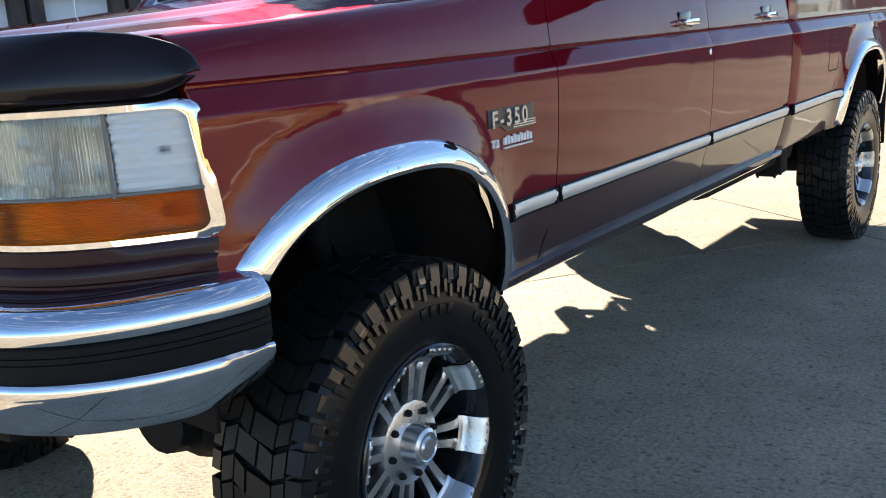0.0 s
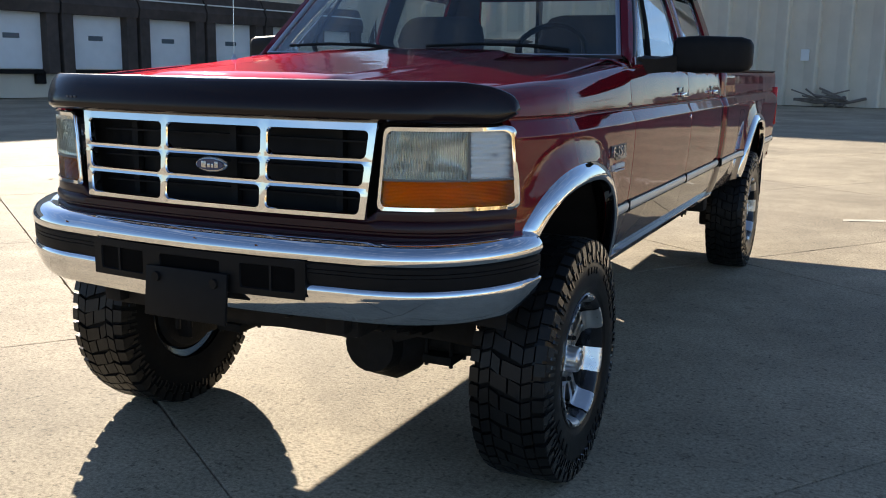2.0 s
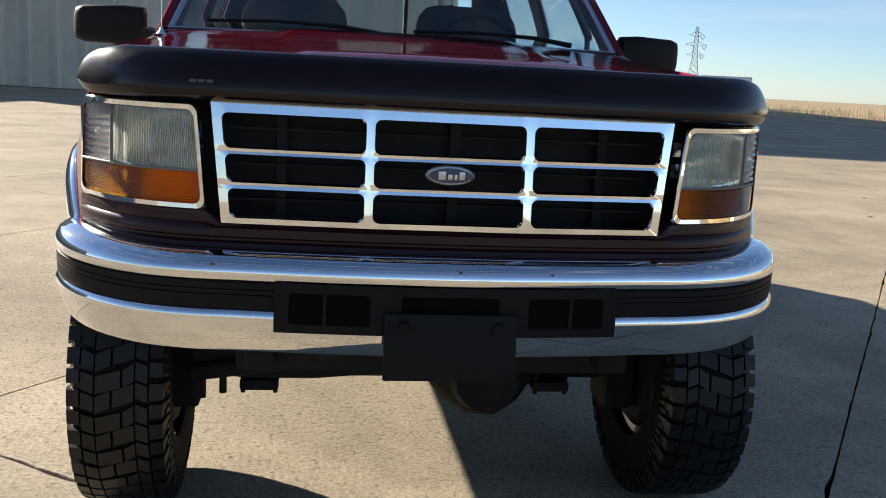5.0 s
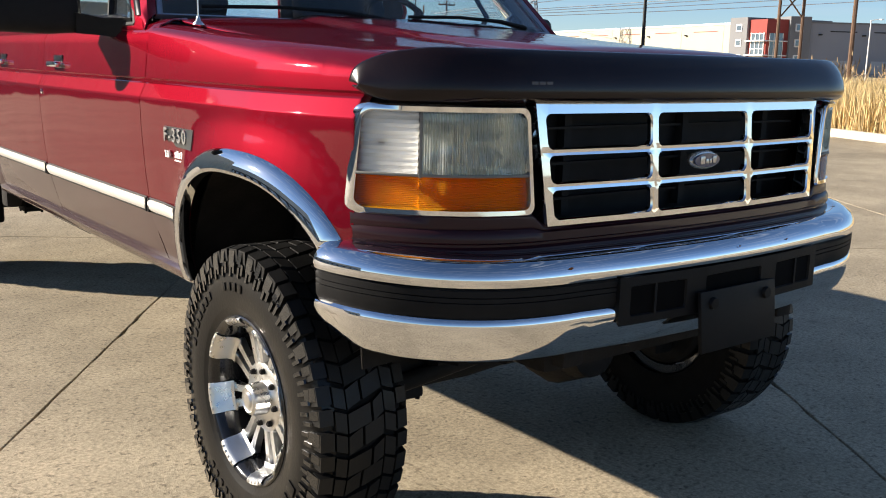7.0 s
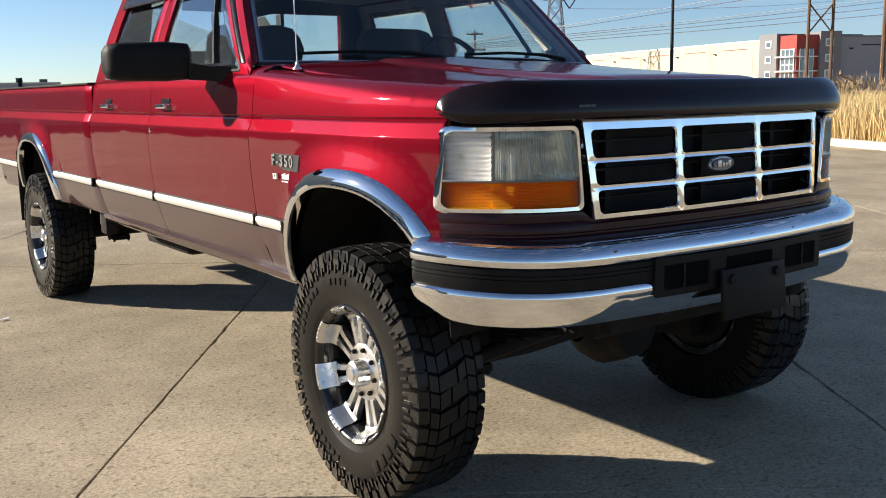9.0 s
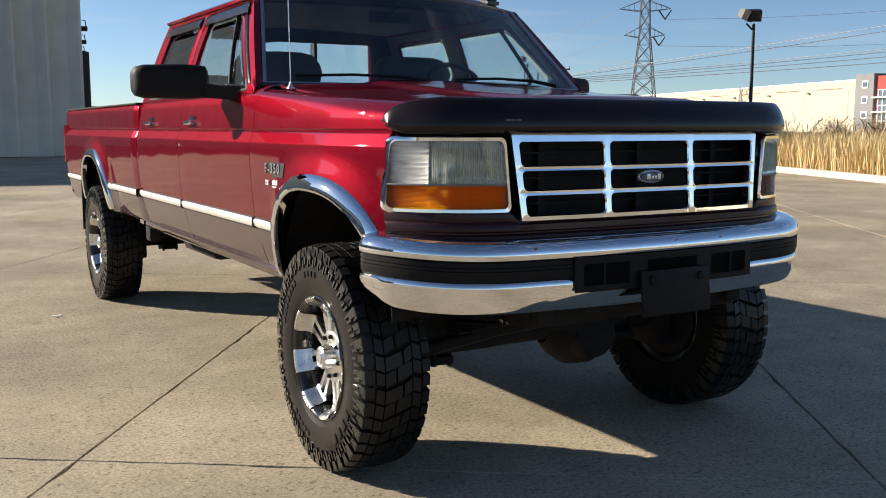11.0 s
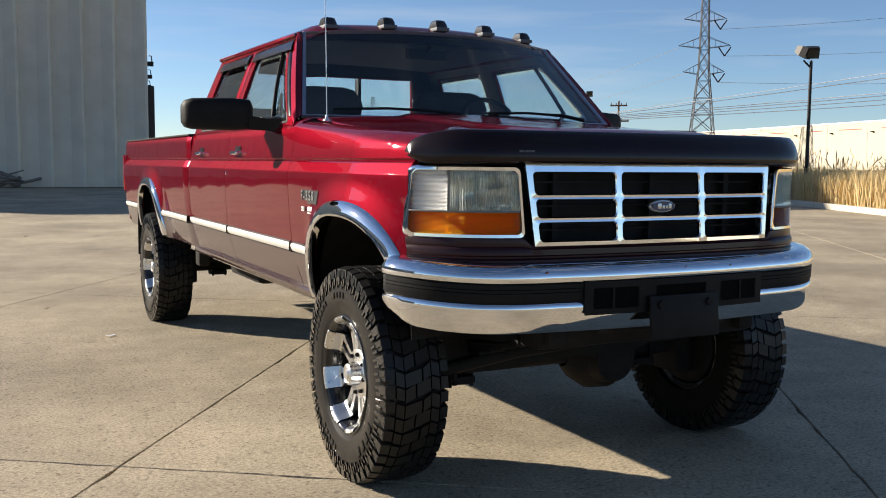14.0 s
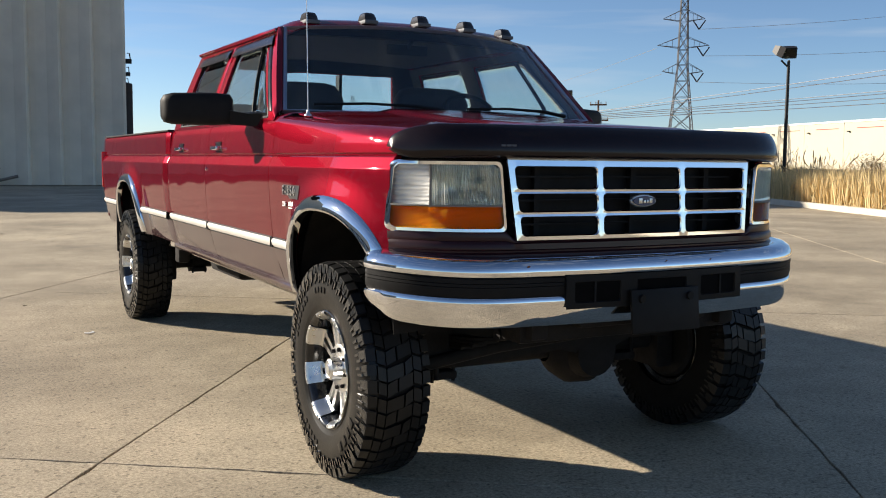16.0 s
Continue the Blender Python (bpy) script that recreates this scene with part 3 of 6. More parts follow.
for z in (4.2, 7.0):
    bm = bmesh.new()
    box(bm, (-11.2, 0.9, z), (-5.6, 2.0, z + 0.25), 0, mw)
    part("entrance_canopy", bm, M_WHITE, fb, smooth=False)
on_wing("red_block", 0.0, 4.4, -1, 11.3, 0.0, 8.0, M_FARRED, fb)
win = on_wing("window", 0.6, 3.4, 1.0, 8.6, 0.10, 0.1, M_FARGLASS, fb)
for k in range(4):
    on_wing("window_bar", 0.6 + 0.9 * k, 0.72 + 0.9 * k, 1.0, 8.6, 0.2, 0.0, M_WHITE, win)
for z in (4.2, 7.0):
    on_wing("window_bar", 0.3, 4.2, z, z + 0.2, 0.5, 0.0, M_WHITE, win)
on_wing("grey_tower", 4.4, 8.6, -1, 11.9, 0.8, 12.0, M_FARGREY, fb)
for z in (3.0, 6.0, 9.0):
    win = on_wing("window", 5.4, 7.0, z, z + 1.5, 0.95, -0.7, M_WHITE, fb)
    on_wing("pane", 5.65, 6.75, z + 0.25, z + 1.25, 1.05, -0.9, M_FARGLASS, win)
WL = (WING_END - CORNER).length
on_wing("grey_wing", 8.6, WL, -1, 10.7, 0.0, 40.0, M_WING, fb)
on_wing("wing_coping", 8.6, WL + 0.1, 10.7, 11.0, 0.12, 40.0, M_FARGREY, fb)
on_wing("grey_tower", WL, WL + 9.0, -1, 11.6, 0.8, 30.0, M_FARGREY, fb)
for k in range(5):
    x = 13.0 + 9.0 * k
    on_wing("wall_stripe", x, x + 5.5, 9.1, 9.3, 0.06, 0.0, M_POLE, fb)
    on_wing("wall_lamp", x - 2.4, x - 1.8, 8.4, 8.65, 0.5, 0.0, M_POLE, fb)
    on_wing("dock_door", x, x + 5.5, 1.2, 3.6, 0.08, 0.0, M_WINGPALE, fb)
bm = bmesh.new()
box(bm, (LW, -20, -1), (LW + 14, 1.2, 13.0), 0, mw)
part("grey_tower", bm, M_FARGREY, fb, smooth=False)
bm = bmesh.new()
box(bm, (LW + 14, -20, -1), (LW + 22, 0.8, 12.2), 0, mw)
part("red_block", bm, M_FARRED, fb, smooth=False)

# low buildings far beyond the end of the yard
for nm, az0, az1, r, h, m_b, lab in (("distant_shed", 8.6, 10.1, 300, 7.6, M_FARRED, "far brown brick building beyond the yard"), ("distant_hall", 10.1, 13.55, 330, 6.6, M_FARSHED, "far low grey industrial hall")):
    hall = thing(nm, lab, "building")
    a, b = far(az0, r), far(az1, r)
    mh = frame_at(a, (b - a).xy)
    L = (b - a).length
    bm = bmesh.new()
    box(bm, (0, 0, -1), (L, 20, h), 0, mh)
    part("wall", bm, m_b if nm != "distant_shed" else mat("tan_brick", (0.32, 0.26, 0.22), 0.85, var=0.06, scale=0.3), hall, smooth=False)
    bm = bmesh.new()
    box(bm, (L * 0.35, 5, h), (L * 0.45, 9, h + 1.6), 0, mh)
    part("roof_unit", bm, M_STEEL, hall, smooth=False)
    bm = bmesh.new()
    box(bm, (L * 0.7, 5, h), (L * 0.82, 9, h + 1.1), 0, mh)
    part("roof_unit", bm, M_STEEL, hall, smooth=False)
    bm = bmesh.new()
    box(bm, (-0.2, -0.15, h - 0.5), (L + 0.2, 20, h + 0.05), 0, mh)
    part("roof_edge", bm, M_KERB, hall, smooth=False)


def lattice_tower(base, h, w, arms, turn):
    """A steel pylon: four tapering legs, cross bracing and three pairs of arms with insulators."""
    tower = thing("power_pylon", "tall grey steel lattice power pylon", "pylon")
    R = Matrix.Translation(base) @ Matrix.Rotation(turn, 4, "Z")

    def half(z):
        return lerp_table([(0, w), (h * 0.55, w * 0.34), (h, w * 0.20)], z)
    for sx in (-1, 1):
        for sy in (-1, 1):
            bm = bmesh.new()
            tube(bm, [R @ Vector((sx * half(z), sy * half(z), z)) for z in (0, h * 0.25, h * 0.55, h)], 0.12, 5)
            part("leg", bm, M_STEEL, tower, smooth=False)
    n = 13
    zs = [h * (1 - (1 - k / n) ** 1.35) for k in range(n + 1)]
    for side in range(4):
        bm = bmesh.new()
        T = R @ Matrix.Rotation(side * math.pi / 2, 4, "Z")
        for a, b in zip(zs, zs[1:]):
            for q in (1, -1):
                tube(bm, [T @ Vector((-q * half(a), -half(a), a)), T @ Vector((q * half(b), -half(b), b))], 0.085, 4)
            tube(bm, [T @ Vector((-half(b), -half(b), b)), T @ Vector((half(b), -half(b), b))], 0.055, 4)
        part("bracing", bm, M_STEEL, tower, smooth=False)
    for z, reach in arms:
        for q in (-1, 1):
            bm = bmesh.new()
            tip = Vector((q * reach, 0, z + 0.6))
            for dy in (-1, 1):
                tube(bm, [R @ Vector((q * half(z), dy * half(z), z)), R @ tip], 0.075, 4)
                tube(bm, [R @ Vector((q * half(z + 2.6), dy * half(z + 2.6), z + 2.6)), R @ tip], 0.06, 4)
            for f in (0.3, 0.55, 0.78):
                p, t = Vector((q * half(z), 0, z)).lerp(tip, f), Vector((q * half(z), 0, z + 2.6)).lerp(tip, f)
                tube(bm, [R @ p, R @ t], 0.06, 4)
            part("arm", bm, M_STEEL, tower, smooth=False)
        bm = bmesh.new()
        for d in (-1, 1):
            tube(bm, [R @ Vector((reach - 1.4 + d * 1.5, 0, z + 0.2)), R @ Vector((reach - 1.4, 0, z - 2.0))], 0.17, 6)
        part("insulator", bm, M_POLE, tower, smooth=False)
    return R, arms


PYL = far(40.75, 245)
PR, PA = lattice_tower(PYL, 45.5, 3.6, ((23.6, 5.0), (30.0, 6.3), (36.5, 5.1)), radians(-35))
lattice_tower(far(22.5, 620), 42.0, 4.6, ((24.5, 5.5), (30.5, 6.5), (36.5, 5.0)), radians(-20))
lattice_tower(far(18.5, 780), 38.0, 4.6, ((24.5, 5.5), (30.5, 6.5)), radians(-20))


def sag(a, b, drop, n=24):
    return [a.lerp(b, k / n) - Vector((0, 0, drop * 4 * (k / n) * (1 - k / n))) for k in range(n + 1)]


def cable(name, a, b, drop, r, label, m_c=M_WIRE):
    bm = bmesh.new()
    tube(bm, sag(a, b, drop), r, 4)
    tagged(part(name, bm, m_c, smooth=False), label, "cable", "overhead power lines")


ENDS = {23.6: 28.5, 30.0: 38.3, 36.5: 48.8}
for z, reach in PA:
    tip = PR @ Vector((reach - 1.4, 0, z - 2.0))
    end = far(50.55, 329, ENDS[z])
    cable("power_line", tip, tip + (end - tip) * 2.4, 1.5, 0.05, "thin overhead power line on the pylon")
for z, reach, az, ze in ((23.6, 5.0, 34.2, 27.8), (30.0, 6.3, 33.5, 35.2), (18.0, 2.0, 36.4, 24.2)):
    tip, end = PR @ Vector((-reach, 0, z)), far(az, 400, ze)
    cable("power_line", tip, tip + (end - tip) * 1.7, 1.0, 0.05, "thin overhead power line on the pylon")
for k, (za, zb) in enumerate(((8.95, 15.0), (8.75, 14.3), (8.6, 12.2), (8.4, 11.8), (8.2, 11.2), (8.0, 10.5))):
    a, b = far(35.0, 150, za), far(50.6, 149, zb)
    cable("power_line", a, b + (b - a) * 1.3, 0.5, 0.05, "bundled overhead line along the field, coloured pale as sunlit", M_WIRESUN)


# timber poles


def timber_pole(base, h, cross, two=False, brace=False):
    pole = thing("utility_pole", "tall brown timber utility pole with cross-arms", "utility pole", "timber poles along the field")
    for dx in ((-1.3, 1.3) if two else (0,)):
        bm = bmesh.new()
        tube(bm, [base + Vector((dx * 0.8, -dx * 0.6, 0)), base + Vector((dx * 0.8, -dx * 0.6, h))], [0.20, 0.14], 8)
        part("post", bm, M_WOOD, pole)
    for z, w in cross:
        bm = bmesh.new()
        box(bm, (-w, -0.09, z - 0.12), (w, 0.09, z + 0.12), 0.02, Matrix.Translation(base) @ Matrix.Rotation(radians(-37), 4, "Z"))
        for q in (-0.9, -0.3, 0.3, 0.9):
            tube(bm, [Matrix.Translation(base) @ Matrix.Rotation(radians(-37), 4, "Z") @ Vector((q * w, 0, z + dz)) for dz in (0.1, 0.45)], 0.06, 6)
        part("crossarm", bm, M_WOOD, pole)
    if brace:
        bm = bmesh.new()
        for q in (-1, 1):
            tube(bm, [base + Vector((1.04 * q, -0.78 * q, brace)), base + Vector((-1.04 * q, 0.78 * q, brace + 3.2))], 0.09, 5)
        part("cross_brace", bm, M_WOOD, pole)
    return pole


timber_pole(far(35.9, 150), 11.0, ((10.3, 1.3), (7.9, 1.6)))
timber_pole(far(34.2, 185), 12.2, ((10.6, 3.2),), True, 6.0)
timber_pole(far(55.25, 112), 19.0, ((17.8, 3.2),), True, 7.0)
timber_pole(far(58.35, 84), 17.0, ((15.5, 1.6),))


def flood_lamp(base, h, heads, label):
    post = thing("yard_lamp", label, "street lamp", "yard lamps")
    bm = bmesh.new()
    tube(bm, [base, base + Vector((0, 0, h - 0.5))], [0.075, 0.055], 10)
    tube(bm, [base + Vector((0, 0, -0.02)), base + Vector((0, 0, 0.5))], 0.16, 12)
    part("pole", bm, M_POLE, post)
    for q in heads:
        c = base + Vector((0.40 * q, -0.30 * q, h - 0.15))
        bm = bmesh.new()
        tube(bm, [base + Vector((0, 0, h - 0.75)), c + Vector((0, 0, -0.32))], 0.035, 6)
        T = Matrix.Translation(c) @ pose(0, 0, 0, 25, 0, -40 + 60 * (q < 0))
        sec = [(-0.25, -0.20), (0.25, -0.20), (0.25, 0.20), (-0.25, 0.20)]
        rows = [[T @ Vector((x * k, y, z * k)) for x, z in sec] for y, k in ((-0.22, 1.0), (0.02, 0.95), (0.26, 0.62))]
        vs = loft(bm, rows, closed=True)
        bm.faces.new(vs[0])
        bm.faces.new(vs[-1])
        head = part("lamp_head", bm, M_POLE, post, smooth=False)
        bm = bmesh.new()
        box(bm, (-0.22, -0.235, -0.17), (0.22, -0.222, 0.17), 0, T)
        part("lamp_glass", bm, M_LENS, head, smooth=False)
    return post


flood_lamp(far(46.3, 37), 5.6, (0.0, -0.55), "dark yard lamp pole with two flood heads at the kerb")
flood_lamp(far(33.75, 78), 7.1, (0.8, -0.8), "distant yard lamp pole with twin flood heads")
flood_lamp(far(16.6, 128), 6.2, (0.9, -0.9), "distant yard lamp pole with twin flood heads")
mast = thing("street_lamp", "slim white lamp post with a short arm beyond the grass", "lamp", at=far(59.45, 140))
bm = bmesh.new()
tube(bm, [(0, 0, -0.5), (0, 0, 8.2)], [0.11, 0.07], 8)
part("post", bm, M_WHITE, mast)
bm = bmesh.new()
tube(bm, [(0, 0, 8.15), (0.5, -0.5, 8.3), (0.8, -0.8, 8.3)], 0.05, 6)
box(bm, (0.7, -1.1, 8.22), (1.1, -0.7, 8.36), 0.03)
part("lamp_head", bm, M_WHITE, mast)

# red steel stand at the kerb
base = far(42.3, 47.5)
stand = thing("red_stand", "bright red welded steel stand at the kerb", "stand")
for dx in (-0.7, 0.7):
    bm = bmesh.new()
    box(bm, (dx - 0.10, -0.10, 0.12), (dx + 0.10, 0.10, 1.25), 0.02, Matrix.Translation(base))
    box(bm, (dx - 0.10, -0.6, 0.12), (dx + 0.10, 0.1, 0.30), 0.02, Matrix.Translation(base))
    part("upright", bm, M_REDPAINT, stand)
for z in (0.35, 1.15):
    bm = bmesh.new()
    box(bm, (-0.65, -0.06, z), (0.65, 0.06, z + 0.14), 0.02, Matrix.Translation(base))
    part("crossbar", bm, M_REDPAINT, stand)

# shrubs: stems and many small leaf clumps


def shrub(base, w, h, leaf, seed, label):
    rng = random.Random(seed)
    sh = thing("shrub", label, "shrub", "shrubs along the field")
    bm = bmesh.new()
    tips = []
    for k in range(11):
        a, f = rng.uniform(0, 6.28), rng.uniform(0.2, 0.95)
        tip = base + Vector((w * 0.5 * f * math.cos(a), w * 0.5 * f * math.sin(a), h * rng.uniform(0.55, 0.97)))
        mid = base.lerp(tip, 0.5) + Vector((rng.uniform(-0.1, 0.1) * w, rng.uniform(-0.1, 0.1) * w, 0.1 * h))
        tube(bm, [base, mid, tip], [0.06 * h / 2, 0.035 * h / 2, 0.012 * h / 2], 5)
        tips += [tip, mid, mid.lerp(tip, 0.5)]
    part("stem", bm, M_BARK, sh, smooth=False)
    verts, faces = [], []
    for t in tips:
        for k in range(75):
            g = Vector((rng.gauss(0, 0.13 * w), rng.gauss(0, 0.13 * w), rng.gauss(0, 0.10 * h)))
            p = t + g
            if p.z < base.z + 0.05:
                continue
            sz = rng.uniform(0.03, 0.075) * (h / 2.2)
            u = Vector((rng.uniform(-1, 1), rng.uniform(-1, 1), rng.uniform(-1, 1))).normalized()
            v = u.orthogonal().normalized()
            i = len(verts)
            verts += [p - u * sz, p + v * sz * 0.5, p + u * sz * 1.2, p - v * sz * 0.5]
            faces.append((i, i + 1, i + 2, i + 3))
    me = bpy.data.meshes.new("foliage")
    me.from_pydata([tuple(q) for q in verts], [], faces)
    me.materials.append(leaf)
    ob = new("foliage", me)
    ob.parent = sh


for az, r, w, h, leaf, sd in ((12.4, 125, 5.2, 3.6, M_LEAF, 1), (13.8, 120, 5.5, 2.6, M_LEAFDRY, 2), (15.2, 118, 4.6, 2.2, M_LEAFDRY, 3), (16.1, 112, 5.0, 3.6, M_LEAF, 4), (17.0, 108, 5.4, 4.4, M_LEAFDRY, 5), (18.0, 104, 4.4, 3.6, M_LEAF, 6), (19.0, 100, 4.0, 2.8, M_LEAFDRY, 7),
                              (43.2, 56, 3.0, 1.7, M_LEAFDRY, 8), (45.0, 52, 2.6, 1.4, M_LEAFDRY, 9), (40.9, 60, 2.8, 1.5, M_LEAF, 10), (53.5, 60, 2.8, 1.9, M_LEAFDRY, 11), (56.8, 66, 3.0, 1.9, M_LEAFDRY, 12), (10.9, 150, 5.0, 2.8, M_LEAF, 13), (51.2, 46, 1.8, 1.7, M_LEAFDRY, 14)):
    shrub(far(az, r, 0.15), w, h * (0.68 if r > 90 else 0.9), leaf, sd, "scrubby grey-green shrub in the field" if leaf == M_LEAF else "dry brown leafy shrub in the field")

# white trailer by the far kerb
tr = thing("box_trailer", "white box trailer parked by the far field", "trailer")
base = far(20.6, 96)
T = Matrix.Translation(base) @ Matrix.Rotation(radians(-25), 4, "Z")
bm = bmesh.new()
box(bm, (0, -1.2, 0.9), (9.5, 1.2, 3.1), 0.05, T)
part("body", bm, M_WHITE, tr)
for x in (1.2, 2.4, 8.0):
    bm = bmesh.new()
    lathe(bm, [(-1.2, 0.0), (-1.2, 0.42), (1.2, 0.42), (1.2, 0.0)], 16, "y", (x, 0, 0.42))
    bmesh.ops.transform(bm, matrix=T, verts=bm.verts)
    part("wheel", bm, M_RUBBER, tr)

# paint scrawls, dead leaves and dirt on the yard
rng = random.Random(11)
for k, pts in enumerate((((1.55, 6.95), (2.0, 7.15), (2.45, 7.22), (2.30, 7.02), (2.10, 6.80)), ((2.6, 7.6), (3.3, 7.75), (4.1, 7.95)))):
    bm = bmesh.new()
    rows = []
    for i, (x, y) in enumerate(pts):
        w = 0.055 + 0.02 * math.sin(i * 2.1)
        rows.append([(x, y - w, 0.004), (x, y + w, 0.004)])
    loft(bm, rows)
    tagged(part("paint_mark", bm, mat("worn_paint", (0.62, 0.57, 0.46), 0.8, var=0.25, scale=9) if k == 0 else bpy.data.materials["worn_paint"], smooth=False), "worn pale paint scrawl on the concrete", "ground marking")
spots = [(-1.69, 5.08), (-1.43, 13.2), (1.89, 0.44)] + [(rng.uniform(-9, 9), rng.uniform(-2, 22)) for k in range(30)]
for x, y in spots:
    if 0 < x < 3 and y < 2.5:
        continue
    bm = bmesh.new()
    a, sz = rng.uniform(0, 6.28), rng.uniform(0.016, 0.042)
    T = Matrix.Translation((x, y, 0.006)) @ Matrix.Rotation(a, 4, "Z")
    loft(bm, [[T @ Vector((sz * px, sz * 0.55 * py, sz * pz)) for px, py, pz in row] for row in (((-1.2, 0, 0.1), (-0.5, -0.7, 0.05), (0.5, -0.6, 0.25), (1.3, 0, 0.35)), ((-1.2, 0.02, 0.1), (-0.4, 0, 0.0), (0.4, 0, 0.05), (1.3, 0.02, 0.35)), ((-1.2, 0.04, 0.1), (-0.5, 0.7, 0.3), (0.5, 0.6, 0.2), (1.3, 0.04, 0.35)))])
    tagged(part("dead_leaf", bm, M_LEAFLIT), "small curled dead leaf lying on the concrete", "leaf", "dead leaves on the yard")
# small litter on the slabs
for x, y, turn, sz, m_l, nm, lab in ((-1.387, 3.566, 0.3, 0.034, M_WHITE, "paper_scrap", "small white scrap of paper on the concrete"),):
    bm = bmesh.new()
    T = Matrix.Translation((x, y, 0.004)) @ Matrix.Rotation(turn, 4, "Z")
    rows = [[T @ Vector((sz * u, sz * 0.4 * v * (1 - 0.3 * u * u), 0.004 + sz * 0.15 * (u * u + 0.3 * v))) for v in (-1, -0.3, 0.4, 1)] for u in (-1, -0.4, 0.3, 1)]
    loft(bm, rows)
    tagged(thick(part(nm, bm, m_l), 0.003), lab, "litter")

# ---- the pickup ----
truck = thing("pickup_truck", "glossy red lifted crew-cab pickup truck with chrome trim parked on concrete", "truck")
AXLE_R = 4.20           # rear axle
AXLE_F = 0.03           # front axle, moved a little by the lift
HUB = 0.418
SIDE = [(0.62, 0.866), (0.66, 0.894), (0.72, 0.917), (0.80, 0.934), (0.88, 0.946), (1.0, 0.958), (1.12, 0.9645), (1.205, 0.966), (1.214, 0.965), (1.256, 0.946), (1.262, 0.940), (1.268, 0.940), (1.274, 0.945), (1.34, 0.939), (1.395, 0.932)]
ZROWS = [0.0, 0.05, 0.15, 0.28, 0.42, 0.56, 0.70, 0.82, 0.92, 0.985]   # share of the way up to the crease
UPPER = [1.214, 1.2165, 1.235, 1.2535, 1.256, 1.262, 1.268, 1.274, 1.30]


def arch(y, c, a_front, a_rear, z0, h, p):
    u = (y - c) / (a_rear if y > c else a_front)
    return z0 + h * (1 - abs(u) ** p) ** (1 / p) if abs(u) < 1 else None


ARCH_F = (0.01, 0.445, 0.425, 0.62, 0.440, 2.5)
ARCH_R = (AXLE_R + 0.02, 0.46, 0.46, 0.62, 0.455, 2.5)


def side_x(y, z):
    """Half width of the body at y, z: the door section, a taper to the nose, and a flare round each wheel arch."""
    x = lerp_table(SIDE, z)
    if y < -0.02:
        x -= 0.075 * ((-0.02 - y) / 0.45) ** 1.7
    if y > 2.898:
        x += 0.016
    for c, af, ar, z0, h, p in (ARCH_F, ARCH_R):
        v = (max(0.0, z - z0) / h)
        d = (abs((y - c) / (ar if y > c else af)) ** p + v ** p) ** (1 / p) - 1
        if d < 0.42:
            x += 0.030 * smooth01(1 - d / 0.33) if z < 1.21 else 0.030 * smooth01(1 - d / 0.33) * smooth01((1.25 - z) / 0.05)
    return x


def columns(y0, y1, arches=(), step=0.045):
    ys = {round(y0 + (y1 - y0) * k / max(1, round((y1 - y0) / step)), 4) for k in range(round((y1 - y0) / step) + 1)}
    for c, af, ar, *_ in arches:
        for k in range(-24, 25):
            s = math.sin(k / 24 * math.pi / 2)
            y = c + (ar if s > 0 else af) * s * 0.9995
            if y0 < y < y1:
                ys.add(round(y, 4))
    return sorted(ys)


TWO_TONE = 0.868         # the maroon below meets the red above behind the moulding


def kink(y, z, y0, y1, arches):
    """Below the moulding the door gaps bend forward."""
    near = 1.0
    if arches:
        gap = y1 if y1 < 2 else y0
        near = smooth01(1 - abs(y - gap) / 0.22)
    return -0.050 * near * smooth01((0.815 - z) / 0.085)


def body_panel(name, s, y0, y1, zlow, top, arches=(), label=""):
    """One outer panel of the side, from its lower edge (or the arch over a wheel) to the rows of its top, in two colours."""
    bm, rows = bmesh.new(), []
    for y in columns(y0, y1, arches):
        lo = zlow(y) if callable(zlow) else zlow
        for a in arches:
            z = arch(y, *a)
            lo = max(lo, z) if z else lo
        zs = [lo + (1.214 - lo) * f for f in ZROWS] + UPPER
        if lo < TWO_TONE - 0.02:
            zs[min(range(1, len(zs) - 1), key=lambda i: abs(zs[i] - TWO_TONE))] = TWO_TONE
        row = [(s * side_x(y, z), y, z) for z in zs]
        x0 = side_x(y, 1.214)
        row += [(s * (x0 + dx), y, z) for dx, z in top(y)]
        row = [(s * (abs(row[0][0]) - 0.02), y, row[0][2] + 0.004)] + row
        rows.append(row)
    rows = [[(x, y + kink(y, z, y0, y1, arches), z) for x, y, z in row] for row in rows]
    rows = [[(x - s * 0.025, y + 0.003, z) for x, y, z in rows[0]]] + rows + [[(x - s * 0.025, y - 0.003, z) for x, y, z in rows[-1]]]
    loft(bm, rows)
    ob = part(name, bm, M_PAINT, truck, label)
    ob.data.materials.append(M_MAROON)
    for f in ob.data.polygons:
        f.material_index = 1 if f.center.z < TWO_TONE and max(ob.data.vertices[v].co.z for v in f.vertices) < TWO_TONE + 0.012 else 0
    return thick(ob, 0.005)


def fender_top(y):
    zt = 1.355 + 0.085 * ((y + 0.5) / 1.2)
    return [(-0.026, 1.325 if y > -0.3 else 1.318), (-0.034, zt - 0.036), (-0.052, zt - 0.014), (-0.078, zt - 0.003), (-0.104, zt - 0.002), (-0.112, zt - 0.02)]


def door_top(y):
    return [(-0.026, 1.33), (-0.032, 1.38), (-0.037, 1.405), (-0.047, 1.420), (-0.07, 1.426)]


def bed_top(y):
    return [(-0.022, 1.33), (-0.024, 1.38), (-0.028, 1.405), (-0.040, 1.418), (-0.075, 1.421), (-0.115, 1.421), (-0.118, 1.36)]


